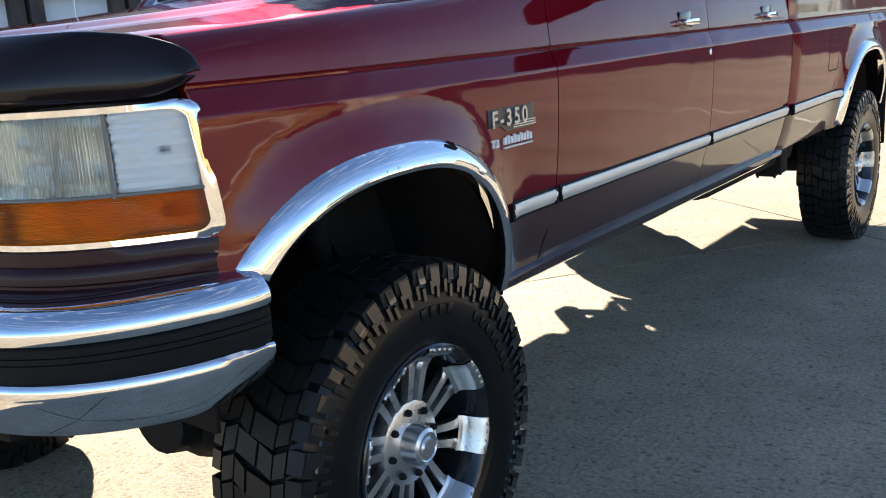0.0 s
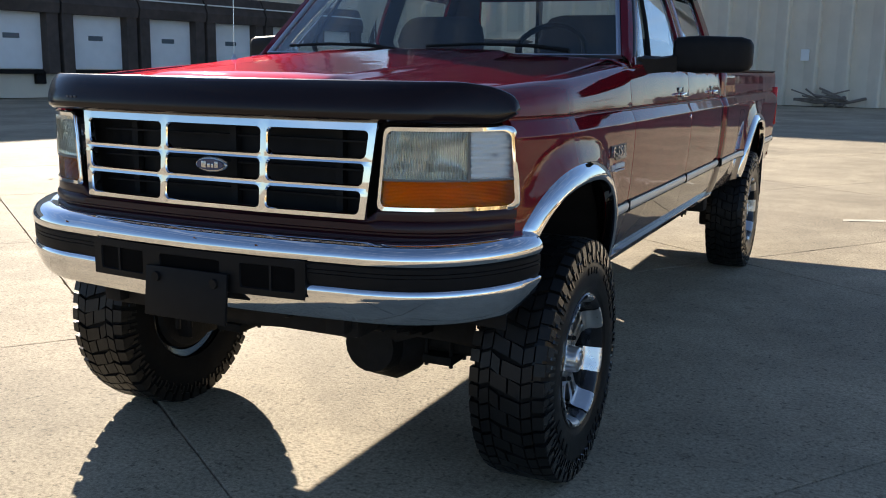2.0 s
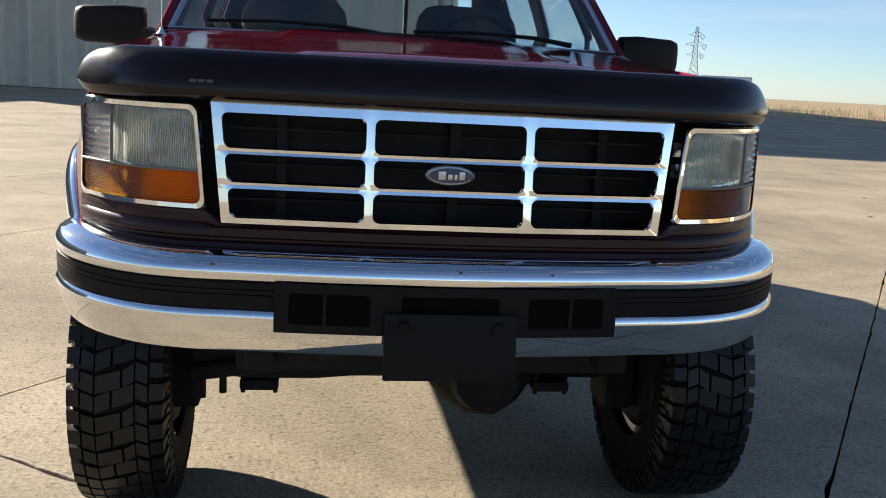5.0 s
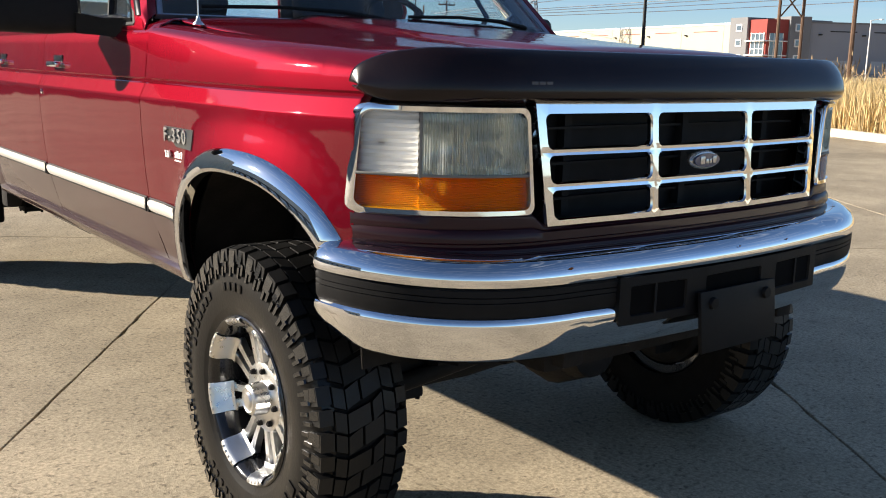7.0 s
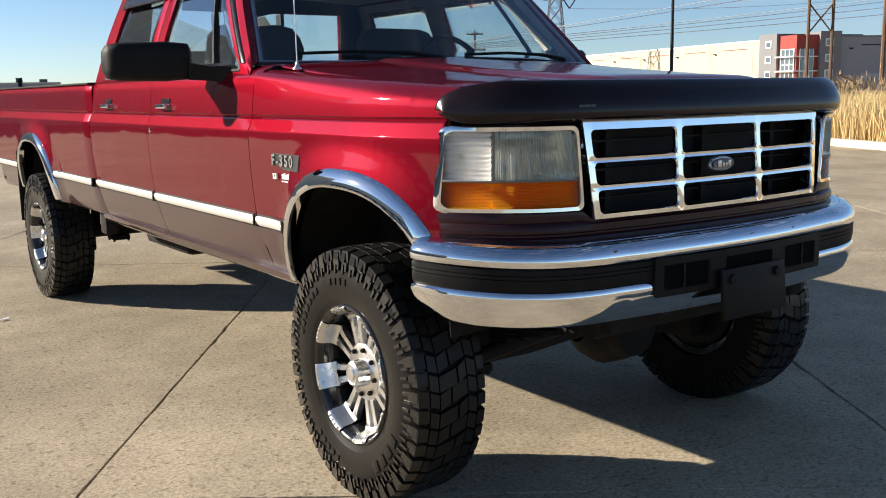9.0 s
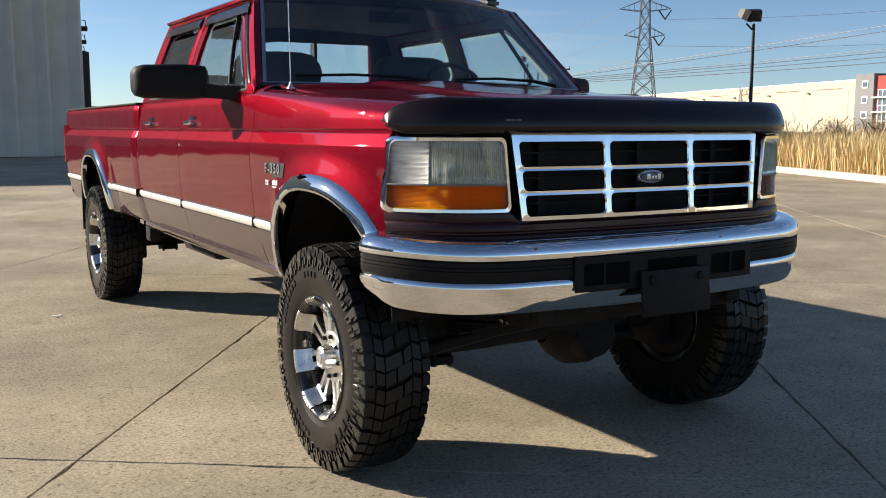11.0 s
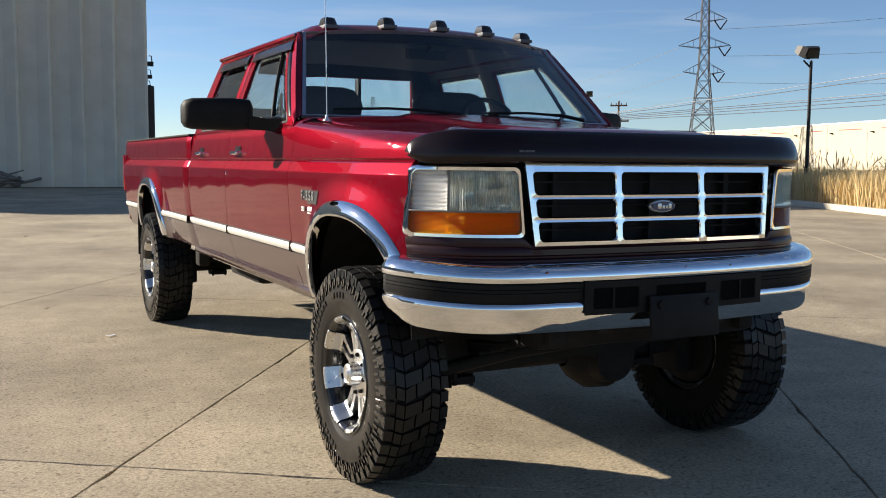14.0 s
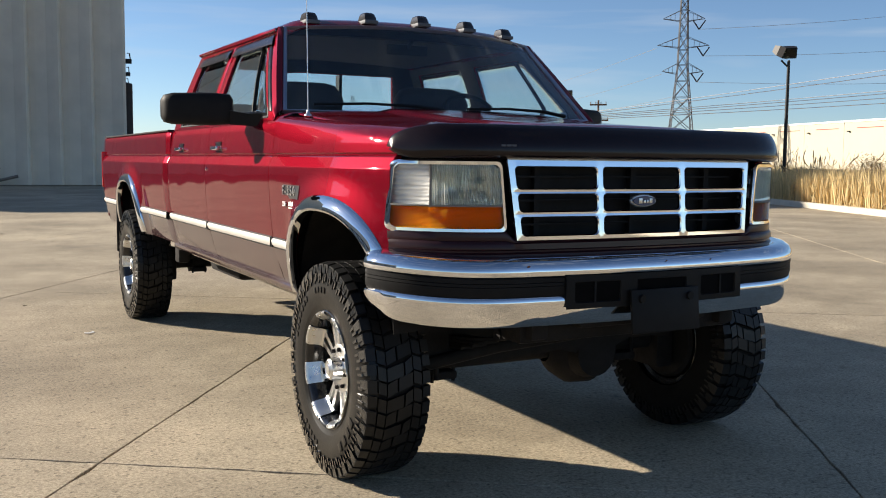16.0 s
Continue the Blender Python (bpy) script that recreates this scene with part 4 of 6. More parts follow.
def fender_low(y):
    return 0.925 - 0.02 * (y + 0.46) if y < -0.36 else 0.665


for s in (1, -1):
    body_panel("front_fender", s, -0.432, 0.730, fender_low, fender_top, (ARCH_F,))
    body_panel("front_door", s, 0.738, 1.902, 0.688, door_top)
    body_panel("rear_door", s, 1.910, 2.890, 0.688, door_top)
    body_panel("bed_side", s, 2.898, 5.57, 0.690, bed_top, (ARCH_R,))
    bm = bmesh.new()
    loft(bm, [[(s * x, y, z) for x, z in ((0.86, 0.64), (0.895, 0.645), (0.918, 0.662), (0.926, 0.684), (0.90, 0.69))] for y in (0.44, 0.9, 1.4, 1.9, 2.4, 2.89)])
    thick(part("rocker_panel", bm, M_MAROON, truck, "dark maroon rocker panel"), 0.006)
    # dark backing behind the gaps between the panels
    bm = bmesh.new()
    loft(bm, [[(s * (side_x(y, z) - 0.03), y, z) for z in (0.68, 0.8, 1.0, 1.2, 1.30, 1.41)] for y in (0.50, 0.74, 1.3, 1.91, 2.4, 2.9, 3.5)])
    thick(part("inner_panel", bm, M_DARK, truck), 0.01)
    # chrome lips round the wheel arches
    for a, lo_f, lo_r in ((ARCH_F, 0.905, 0.665), (ARCH_R, 0.70, 0.72)):
        c, af, ar, z0, h, p = a
        rows = []
        for k in range(-40, 41):
            th = k / 40 * math.pi / 2
            cs, sn = math.cos(th), math.sin(th)
            y = c + (ar if sn > 0 else af) * math.copysign(abs(sn) ** (2 / p), sn)
            z = z0 + h * abs(cs) ** (2 / p)
            if (sn < 0 and z < lo_f) or (sn > 0 and z < lo_r):
                continue
            g = Vector((0, math.copysign((abs(sn) ** (2 - 2 / p)) / (ar if sn > 0 else af), sn), abs(cs) ** (2 - 2 / p) / h)).normalized()
            row = []
            for dr, dx in ((-0.008, -0.014), (-0.012, 0.010), (-0.010, 0.0190), (-0.002, 0.0235), (0.016, 0.0215), (0.036, 0.0140), (0.047, 0.0055), (0.050, -0.004)):
                yy, zz = y + g.y * dr, z + g.z * dr
                row.append((s * (side_x(yy, max(zz, 0.66)) + dx), yy, zz))
            rows.append(row)
        bm = bmesh.new()
        loft(bm, rows)
        thick(part("wheel_arch_trim", bm, M_CHROME, truck, "polished chrome wheel arch trim"), 0.003)
        # wheel well
        bm = bmesh.new()
        rows = []
        for k in range(0, 17):
            th = math.pi * k / 16
            y, z = c - 0.49 * math.cos(th), 0.64 + 0.50 * math.sin(th)
            rows.append([(s * 0.905, y, z), (s * 0.75, y, z + 0.01), (s * 0.56, y, z + 0.01), (s * 0.53, c - 0.3 * math.cos(th), 0.64 + 0.30 * math.sin(th))])
        loft(bm, rows)
        thick(part("wheel_well", bm, M_DARK, truck), 0.01)
    # side mouldings
    for y0, y1 in ((0.475, 0.724), (0.748, 1.892), (1.920, 2.878), (2.918, 3.73), (4.72, 5.55)):
        bm = bmesh.new()
        rows = []
        for y in columns(y0, y1, step=0.06):
            rows.append([(s * (side_x(y, z) + d), y, z) for z, d in ((0.848, 0.0), (0.850, 0.009), (0.858, 0.014), (0.876, 0.015), (0.886, 0.010), (0.889, 0.0))])
        vs = loft(bm, rows)
        bm.faces.new(vs[0])
        bm.faces.new(vs[-1])
        strip = part("side_moulding", bm, M_DULL, truck, "pale silver moulding strip")
        bm = bmesh.new()
        for z, d in ((0.8465, 0.006), (0.8905, 0.006)):
            tube(bm, [(s * (side_x(y, z) + 0.002), y, z) for y in columns(y0, y1, step=0.12)], 0.0045, 6)
        for y in (y0, y1):
            box(bm, (min(s * side_x(y, 0.87), s * (side_x(y, 0.87) + 0.014)), y - 0.006, 0.846), (max(s * side_x(y, 0.87), s * (side_x(y, 0.87) + 0.014)), y + 0.006, 0.891), 0.002)
        part("moulding_edge", bm, M_PLASTIC, strip)
    # door handles and locks
    for y in (1.690, 2.580):
        x = side_x(y, 1.305)
        bm = bmesh.new()
        box(bm, (-0.004, -0.058, -0.030), (0.005, 0.058, 0.032), 0.003, Matrix.Translation((s * x, y, 1.305)))
        cup = part("handle_recess", bm, M_BLACKGLOSS, truck)
        bm = bmesh.new()
        box(bm, (-0.012, -0.062, -0.011), (0.012, 0.062, 0.011), 0.005, Matrix.Translation((s * (x + 0.022), y, 1.302)))
        box(bm, (-0.014, -0.014, -0.008), (0.01, 0.014, 0.008), 0.003, Matrix.Translation((s * (x + 0.006), y + 0.045, 1.302)))
        box(bm, (-0.014, -0.014, -0.008), (0.01, 0.014, 0.008), 0.003, Matrix.Translation((s * (x + 0.006), y - 0.045, 1.302)))
        part("door_handle", bm, M_CHROME, cup, "chrome pull handle")
    bm = bmesh.new()
    lathe(bm, [(0, 0.0), (0, 0.011), (0.006, 0.011), (0.008, 0.006), (0.008, 0.0)], 12, "x", (s * side_x(1.86, 1.19), 1.86, 1.19), s)
    part("door_lock", bm, M_CHROME, truck)
    # badge on the fender
    bx, bs = side_x(0.46, 1.11), 0.035 * s
    bm = bmesh.new()
    ys = [0.345 + bs + 0.215 * k / 8 for k in range(9)]
    low = lambda y: 1.078 if (y - bs > 0.40) == (s > 0) or abs(y - bs - 0.455) < 0.05 else 1.093
    vs = loft(bm, [[(s * (side_x(y, z) + o), y, z) for z, o in ((low(y), -0.002), (low(y) + 0.001, 0.0055), (1.137, 0.0055), (1.138, -0.002))] for y in ys])
    bm.faces.new(vs[0])
    bm.faces.new(vs[-1])
    plate = part("fender_badge", bm, M_PLATE, truck, "dark grey badge plate")
    bm = bmesh.new()
    for k in range(3):
        box(bm, (-0.001, -0.02, -0.0015), (0.008, 0.09, 0.0015), 0, Matrix.Translation((s * bx, (0.475 if s > 0 else 0.43) + bs, 1.097 - 0.006 * k)))
    part("badge_rib", bm, M_BADGE, plate, smooth=False)
    for words, size, zz, y0, m_t in (("F-350", 0.056, 1.094, 0.352, M_BADGE), ("7.3", 0.026, 1.045, 0.352, M_WHITE)):
        cu = bpy.data.curves.new("lettering", "FONT")
        cu.body, cu.size, cu.extrude, cu.offset = words, size, 0.003, 0.0012
        cu.space_character = 1.35 if size > 0.05 else 1.0
        tmp = bpy.data.objects.new("lettering", cu)
        me = bpy.data.meshes.new_from_object(tmp)
        bpy.data.objects.remove(tmp)
        me.materials.append(m_t)
        ob = new("lettering", me)
        ob.parent = truck
        yy = (y0 if s > 0 else 0.91 - y0) + bs
        ob.matrix_basis = Matrix.Translation((s * (side_x(0.455, zz + 0.015) + 0.009), yy, zz)) @ pose(0, 0, 0, 90, 0, 90 * s)
    bm = bmesh.new()
    yb = (0.412 + bs, 0.550 + bs) if s > 0 else (0.36 + bs, 0.498 + bs)
    for k in range(9):
        ya = yb[0] + (yb[1] - yb[0]) * (k + 0.1) / 9
        box(bm, (-0.002, 0, 0), (0.004, (yb[1] - yb[0]) / 9 * 0.72, 0.017 + 0.004 * (k % 2)), 0, Matrix.Translation((s * (bx + 0.001), ya, 1.046)))
    box(bm, (-0.002, 0, 0), (0.004, yb[1] - yb[0], 0.004), 0, Matrix.Translation((s * (bx + 0.001), yb[0], 1.036)))
    part("badge_bar", bm, M_WHITE, truck, "small white plain lettering bars", smooth=False)

# front: plan curve of the nose


def nose_y(x):
    x = abs(x)
    if x < 0.57:
        return -0.705 + 0.035 * (x / 0.57) ** 2
    t = (x - 0.57) / 0.335
    return -0.670 + 0.060 * t + 0.190 * t ** 2.6


def rounded(x0, x1, z0, z1, r, n=6):
    pts = []
    for cx, cz, a0 in ((x1 - r, z1 - r, 0), (x0 + r, z1 - r, 90), (x0 + r, z0 + r, 180), (x1 - r, z0 + r, 270)):
        for k in range(n + 1):
            a = radians(a0 + 90 * k / n)
            pts.append((cx + r * math.cos(a), cz + r * math.sin(a)))
    return pts


def cell_ring(bm, cell, hole, fy, depth, ybase=0.0, inset=0.004, lean=0.0):
    """Front face between a cell's edge and its rounded hole, with a bevelled rim and walls going back."""
    hx = [p[0] for p in hole]
    hz = [p[1] for p in hole]
    cx, cz = (min(hx) + max(hx)) / 2, (min(hz) + max(hz)) / 2
    outer, n = [], len(hole) // 4
    for i, (x, z) in enumerate(hole):
        q, k = divmod(i, n)
        lx0, lx1, lz0, lz1 = cell(z)
        ox, oz = (lx1, lx0, lx0, lx1)[q], (lz1, lz1, lz0, lz0)[q]
        if k == n // 2:
            outer.append((cell(oz)[1] if q in (0, 3) else cell(oz)[0], oz))
        elif (k < n // 2) == (q in (0, 2)):
            outer.append((ox, z))
        else:
            outer.append((x, oz))
    fz = lambda x, z: fy(x) + ybase + lean * (z - 0.98)
    rows = [[(x, fz(x, z), z) for x, z in outer]]
    rows.append([(x, fz(x, z) - 0.001, z) for x, z in hole])
    shrink = lambda d: [(x - math.copysign(min(d, abs(x - cx)), x - cx), z - math.copysign(min(d, abs(z - cz)), z - cz)) for x, z in hole]
    rows.append([(x, fz(x, z) + inset, z) for x, z in shrink(inset * 0.7)])
    rows.append([(x, fz(x, z) + depth, z) for x, z in shrink(inset)])
    loft(bm, rows, closed=True)


# grille: chrome frame with nine rounded openings
GX = [-0.535, -0.192, 0.192, 0.535]
GZ = [0.974, 1.064, 1.142, 1.254]
HOLES_X = [(-0.514, -0.202), (-0.182, 0.182), (0.202, 0.514)]
HOLES_Z = [(0.987, 1.056), (1.070, 1.136), (1.149, 1.231)]
grille_y = lambda x: nose_y(x) - 0.012


def slant(x, z):
    """The grille widens upwards."""
    return x * (1 + 0.055 * (z - 0.978) / 0.284) if abs(x) > 0.3 else x


bm = bmesh.new()
for i in range(3):
    for j in range(3):
        hole = [(slant(x, z), z) for x, z in rounded(*HOLES_X[i], *HOLES_Z[j], 0.016)]
        cell_ring(bm, lambda z, i=i, j=j: (slant(GX[i], z), slant(GX[i + 1], z), GZ[j], GZ[j + 1]), hole, grille_y, 0.014, 0.0, 0.004, 0.075)
edge = [(slant(x, z), z) for x, z in rounded(-0.535, 0.535, 0.974, 1.254, 0.012)]
tilt = lambda z: 0.075 * (z - 0.98)
loft(bm, [[(x, grille_y(x) + tilt(z), z) for x, z in edge], [(x * 1.004, grille_y(x) + tilt(z) + 0.008, z + (0.003 if z > 1.1 else -0.003)) for x, z in edge], [(x, grille_y(x) + 0.06, z) for x, z in edge]], closed=True)
bmesh.ops.remove_doubles(bm, verts=bm.verts, dist=0.0008)
grille = part("grille", bm, M_CHROME, truck, "chrome grille with nine openings")
grille.data.set_sharp_from_angle(angle=radians(14))
bm = bmesh.new()
rows = [[(x, nose_y(x) + 0.115, z) for x in [k * 0.06 for k in range(-9, 10)]] for z in (0.96, 1.27)]
loft(bm, rows)
for k in range(3):
    z = 1.02 + k * 0.085
    box(bm, (-0.52, nose_y(0.4) + 0.075, z), (0.52, nose_y(0.4) + 0.10, z + 0.006))
for x in (-0.40, 0.02, 0.40):
    box(bm, (x - 0.012, nose_y(x) + 0.085, 0.98), (x + 0.012, nose_y(x) + 0.11, 1.26))
part("grille_insert", bm, M_GRILLE, grille, "black slatted insert", smooth=False)
bm = bmesh.new()
lathe(bm, [(0.012, 0.0), (0.012, 1.0), (0.004, 1.03), (0.0, 1.0), (-0.003, 0.94), (-0.0015, 0.90), (-0.004, 0.5), (-0.005, 0.0)], 40, "y")
for v in bm.verts:
    v.co.x, v.co.z = v.co.x * 0.059, v.co.z * 0.0235
    v.co += Vector((0, grille_y(0) + 0.010, 1.107))
oval = part("emblem", bm, M_BADGE, grille, "silver-rimmed oval emblem")
bm = bmesh.new()
lathe(bm, [(0.0, 0.0), (0.0, 1.0), (-0.002, 0.97), (-0.002, 0.0)], 40, "y")
for v in bm.verts:
    v.co.x, v.co.z = v.co.x * 0.052, v.co.z * 0.018
    v.co += Vector((0, grille_y(0) + 0.0045, 1.107))
part("emblem_field", bm, M_BLUE, oval, "dark blue enamel")
bm = bmesh.new()
for x0, x1, z0, z1 in ((-0.030, -0.012, -0.010, 0.011), (-0.008, 0.004, -0.009, 0.004), (0.008, 0.016, -0.009, 0.004), (0.020, 0.034, -0.009, 0.011)):
    box(bm, (x0, grille_y(0) + 0.0, 1.107 + z0), (x1, grille_y(0) + 0.004, 1.107 + z1), 0.0015)
part("emblem_bar", bm, M_BADGE, oval)

# headlamps
for s in (1, -1):
    fy = lambda x: nose_y(x) - 0.010
    outline = []
    X0B, X0T, X1B, X1T, Z0, Z1 = 0.568, 0.592, 0.912, 0.898, 1.000, 1.250

    def lamp_pt(u, v):
        """u from the inner to the outer edge, v from the lower to the upper one."""
        x = (X0B + (X0T - X0B) * v) * (1 - u) + (X1B + (X1T - X1B) * v) * u
        return s * x, Z0 + (Z1 - Z0) * v

    bm = bmesh.new()
    n = 7
    def ring(u0, u1, v0, v1, ru, rv):
        pts = []
        for cu, cv, a0 in ((u1 - ru, v1 - rv, 0), (u0 + ru, v1 - rv, 90), (u0 + ru, v0 + rv, 180), (u1 - ru, v0 + rv, 270)):
            for k in range(n + 1):
                a = radians(a0 + 90 * k / n)
                pts.append(lamp_pt(cu + ru * math.cos(a), cv + rv * math.sin(a)))
            a1 = radians(a0 + 90)
            nxt = {0: (u0 + ru, v1), 90: (u0, v0 + rv), 180: (u1 - ru, v0), 270: (u1, v1 - rv)}[a0]
            last = (cu + ru * math.cos(a1), cv + rv * math.sin(a1))
            for k in range(1, 6):
                pts.append(lamp_pt(last[0] + (nxt[0] - last[0]) * k / 6, last[1] + (nxt[1] - last[1]) * k / 6))
        return pts
    o0 = ring(0, 1, 0, 1, 0.06, 0.085)
    o1 = ring(0.012, 0.990, 0.018, 0.98, 0.06, 0.085)
    i0 = ring(0.036, 0.980, 0.060, 0.935, 0.055, 0.09)
    i1 = ring(0.043, 0.976, 0.070, 0.925, 0.055, 0.09)
    loft(bm, [[(x, fy(x) + 0.014, z) for x, z in o0], [(x, fy(x) + 0.004, z) for x, z in o0], [(x, fy(x) - 0.003, z) for x, z in o1], [(x, fy(x) - 0.002, z) for x, z in i0], [(x, fy(x) + 0.010, z) for x, z in i1], [(x, fy(x) + 0.03, z) for x, z in i1]], closed=True)
    bezel = part("headlamp_bezel", bm, M_CHROME, truck, "chrome bezel round the lamps")
    # lamps behind the bezel: clear main lens, clear corner lens, amber lens below
    for nm, u0, u1, v0, v1, m_l, lab, flutes in (("headlamp", 0.042, 0.690, 0.382, 0.926, M_LENS, "clear fluted headlamp lens", "v"), ("corner_lamp", 0.700, 0.977, 0.382, 0.926, M_CLEAR, "clear ribbed corner lamp", "h"), ("turn_signal", 0.042, 0.977, 0.069, 0.362, M_AMBER, "amber turn signal lens", "f")):
        bm = bmesh.new()
        nu, nv = {"v": (96, 6), "h": (10, 48), "f": (16, 36)}[flutes]
        rows = []
        for j in range(nv + 1):
            row = []
            for i in range(nu + 1):
                u, v = u0 + (u1 - u0) * i / nu, v0 + (v1 - v0) * j / nv
                x, z = lamp_pt(u, v)
                if flutes == "v":
                    d = 0.0018 * (i % 2) * (1.0 if nm == "headlamp" else 0.6)
                elif flutes == "f":
                    d = 0.0016 * (j % 2)
                else:
                    d = 0.012 * abs(((j / 6.0) % 1) - 0.5)
                row.append((x, fy(x) + 0.007 + d, z))
            rows.append(row)
        loft(bm, rows)
        lens = part(nm, bm, m_l, bezel, lab)
        thick(lens, 0.004)
        lens.visible_shadow = False
        bm = bmesh.new()
        deep = 0.075 if nm == "headlamp" else (0.05 if nm == "corner_lamp" else 0.03)
        rows = []
        for f, d in ((1.0, 0.014), (0.97, 0.3), (0.86, 0.65), (0.6, 0.92), (0.2, 1.0)):
            pts = []
            for k in range(24):
                a = 2 * math.pi * k / 24
                cu, cv = math.cos(a), math.sin(a)
                q = max(abs(cu), abs(cv))
                ub = 0.688 if nm == "turn_signal" else u1
                uu, vv = (u0 + ub) / 2 + (ub - u0) / 2 * f * cu / q, (v0 + v1) / 2 + (v1 - v0) / 2 * f * cv / q
                x, z = lamp_pt(uu, vv)
                pts.append((x, fy(x) + 0.012 + deep * d, z))
            rows.append(pts)
        vs = loft(bm, rows, closed=True)
        bm.faces.new(vs[-1])
        if nm == "corner_lamp":
            # horizontal mirror ribs
            for k in range(11):
                va, vb = v0 + (v1 - v0) * k / 11, v0 + (v1 - v0) * (k + 1) / 11
                loft(bm, [[(lamp_pt(u, v)[0], fy(lamp_pt(u, v)[0]) + d + 0.022 * (u - u0) / (u1 - u0), lamp_pt(u, v)[1]) for u in (u0, (2 * u0 + u1) / 3, (u0 + 2 * u1) / 3, u1)] for v, d in ((va, 0.024), (va * 0.75 + vb * 0.25, 0.014), (va * 0.5 + vb * 0.5, 0.012), (va * 0.25 + vb * 0.75, 0.014), (vb, 0.024))])
        if nm == "headlamp":
            # stepped facets of the reflector behind the fluted lens
            for uu, vv, w, h in ((0.20, 0.74, 0.06, 0.018), (0.20, 0.52, 0.06, 0.018)):
                x, z = lamp_pt(uu, vv)
                rows = [[(x + dx, fy(x) + 0.062 - 0.012 * (1 - abs(dz) / h), z + dz) for dx in (-w, 0, w)] for dz in (-h, 0, h)]
                loft(bm, rows)
        part("reflector", bm, {"headlamp": M_REFLECT, "corner_lamp": M_BAY, "turn_signal": M_AMBERBACK}[nm], lens)
        bm = bmesh.new()
        x, z = lamp_pt((u0 + u1) / 2 if nm != "turn_signal" else 0.82, (v0 + v1) / 2)
        lathe(bm, [(0.0, 0.0), (0.001, 0.008), (0.012, 0.011), (0.03, 0.010), (0.035, 0.016), (0.045, 0.016)], 14, "y", (x, fy(x) + 0.02, z))
        part("bulb", bm, M_AMBER if nm == "turn_signal" else M_REFLECT, lens)
        if nm == "turn_signal":
            # bright bay round the bulb at the outer end
            bm = bmesh.new()
            bay = [[(lamp_pt(u, v)[0], fy(lamp_pt(u, v)[0]) + d, lamp_pt(u, v)[1]) for u, d in ((0.690, 0.012), (0.694, 0.062), (0.78, 0.058), (0.86, 0.064), (0.93, 0.050), (0.970, 0.012))] for v in (v0 + 0.015, (v0 + v1) / 2, v1 - 0.015)]
            loft(bm, bay)
            # white bars drawn in as the bulb's bright reflections
            for u, w in ((0.735, 0.010), (0.775, 0.006), (0.88, 0.005)):
                loft(bm, [[(lamp_pt(u + du, v)[0], fy(lamp_pt(u, v)[0]) + 0.020 - (0.004 if du == 0 else 0), lamp_pt(u, v)[1]) for du in (-w, 0, w)] for v in (v0 + 0.05, v1 - 0.05)])
            part("bulb_bay", bm, M_BAY, lens, "white reflector bay with bars as bulb reflections behind the amber lens")
    bm = bmesh.new()
    for u0, u1, v0, v1 in ((0.688, 0.702, 0.35, 0.93), (0.040, 0.978, 0.359, 0.385)):
        rows = []
        for j in (0, 1):
            rows.append([(lamp_pt(u0 + (u1 - u0) * k / 12, v0 + (v1 - v0) * j)[0], fy(lamp_pt(u0 + (u1 - u0) * k / 12, 0.5)[0]) + 0.0045, lamp_pt(0, v0 + (v1 - v0) * j)[1]) for k in range(13)])
        loft(bm, rows)
    thick(part("lamp_divider", bm, mat("lamp_seal", (0.16, 0.155, 0.14), 0.5, var=0.15, scale=20), bezel), 0.006)

# black carrier behind grille and lamps, and the darker valance under them
bm = bmesh.new()
xs = [k * 0.05 for k in range(-18, 19)]
loft(bm, [[(x, nose_y(x) + 0.125, z) for x in xs] for z in (0.90, 1.0, 1.15, 1.265)])
thick(part("lamp_carrier", bm, M_DARK, truck), 0.01)
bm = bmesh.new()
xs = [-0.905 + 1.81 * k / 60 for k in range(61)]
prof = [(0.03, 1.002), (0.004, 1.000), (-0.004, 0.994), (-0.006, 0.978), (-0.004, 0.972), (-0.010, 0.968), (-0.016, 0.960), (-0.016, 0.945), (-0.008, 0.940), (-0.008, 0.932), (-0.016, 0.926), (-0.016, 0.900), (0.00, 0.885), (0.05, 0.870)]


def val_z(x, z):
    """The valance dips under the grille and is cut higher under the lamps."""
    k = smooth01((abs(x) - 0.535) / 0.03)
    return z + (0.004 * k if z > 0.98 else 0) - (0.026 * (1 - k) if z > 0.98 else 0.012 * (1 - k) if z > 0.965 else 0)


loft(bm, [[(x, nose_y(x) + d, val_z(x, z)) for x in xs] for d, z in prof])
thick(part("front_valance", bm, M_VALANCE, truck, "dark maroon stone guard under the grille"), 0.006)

# bumper


def bumper_pt(t, o, z):
    """t from -1 to 1 along the bumper; o outwards."""
    s, a = math.copysign(1, t), abs(t)
    if a < 0.5:
        x = a
        y = -0.818 + 0.036 * (x / 0.5) ** 2
        nx, ny = 0.14 * x / 0.5, -1.0
    else:
        ph = (a - 0.5) / 0.5 * math.pi / 2
        sp, cp = math.sin(ph), math.cos(ph)
        x = 0.5 + 0.474 * sp ** 0.85
        y = -0.782 + 0.400 * (1 - cp) + 0.045 * sp * cp
        nx, ny = 0.14 + 0.86 * sp, -cp
    k = math.hypot(nx, ny)
    return s * (x + o * nx / k), y + o * ny / k, z




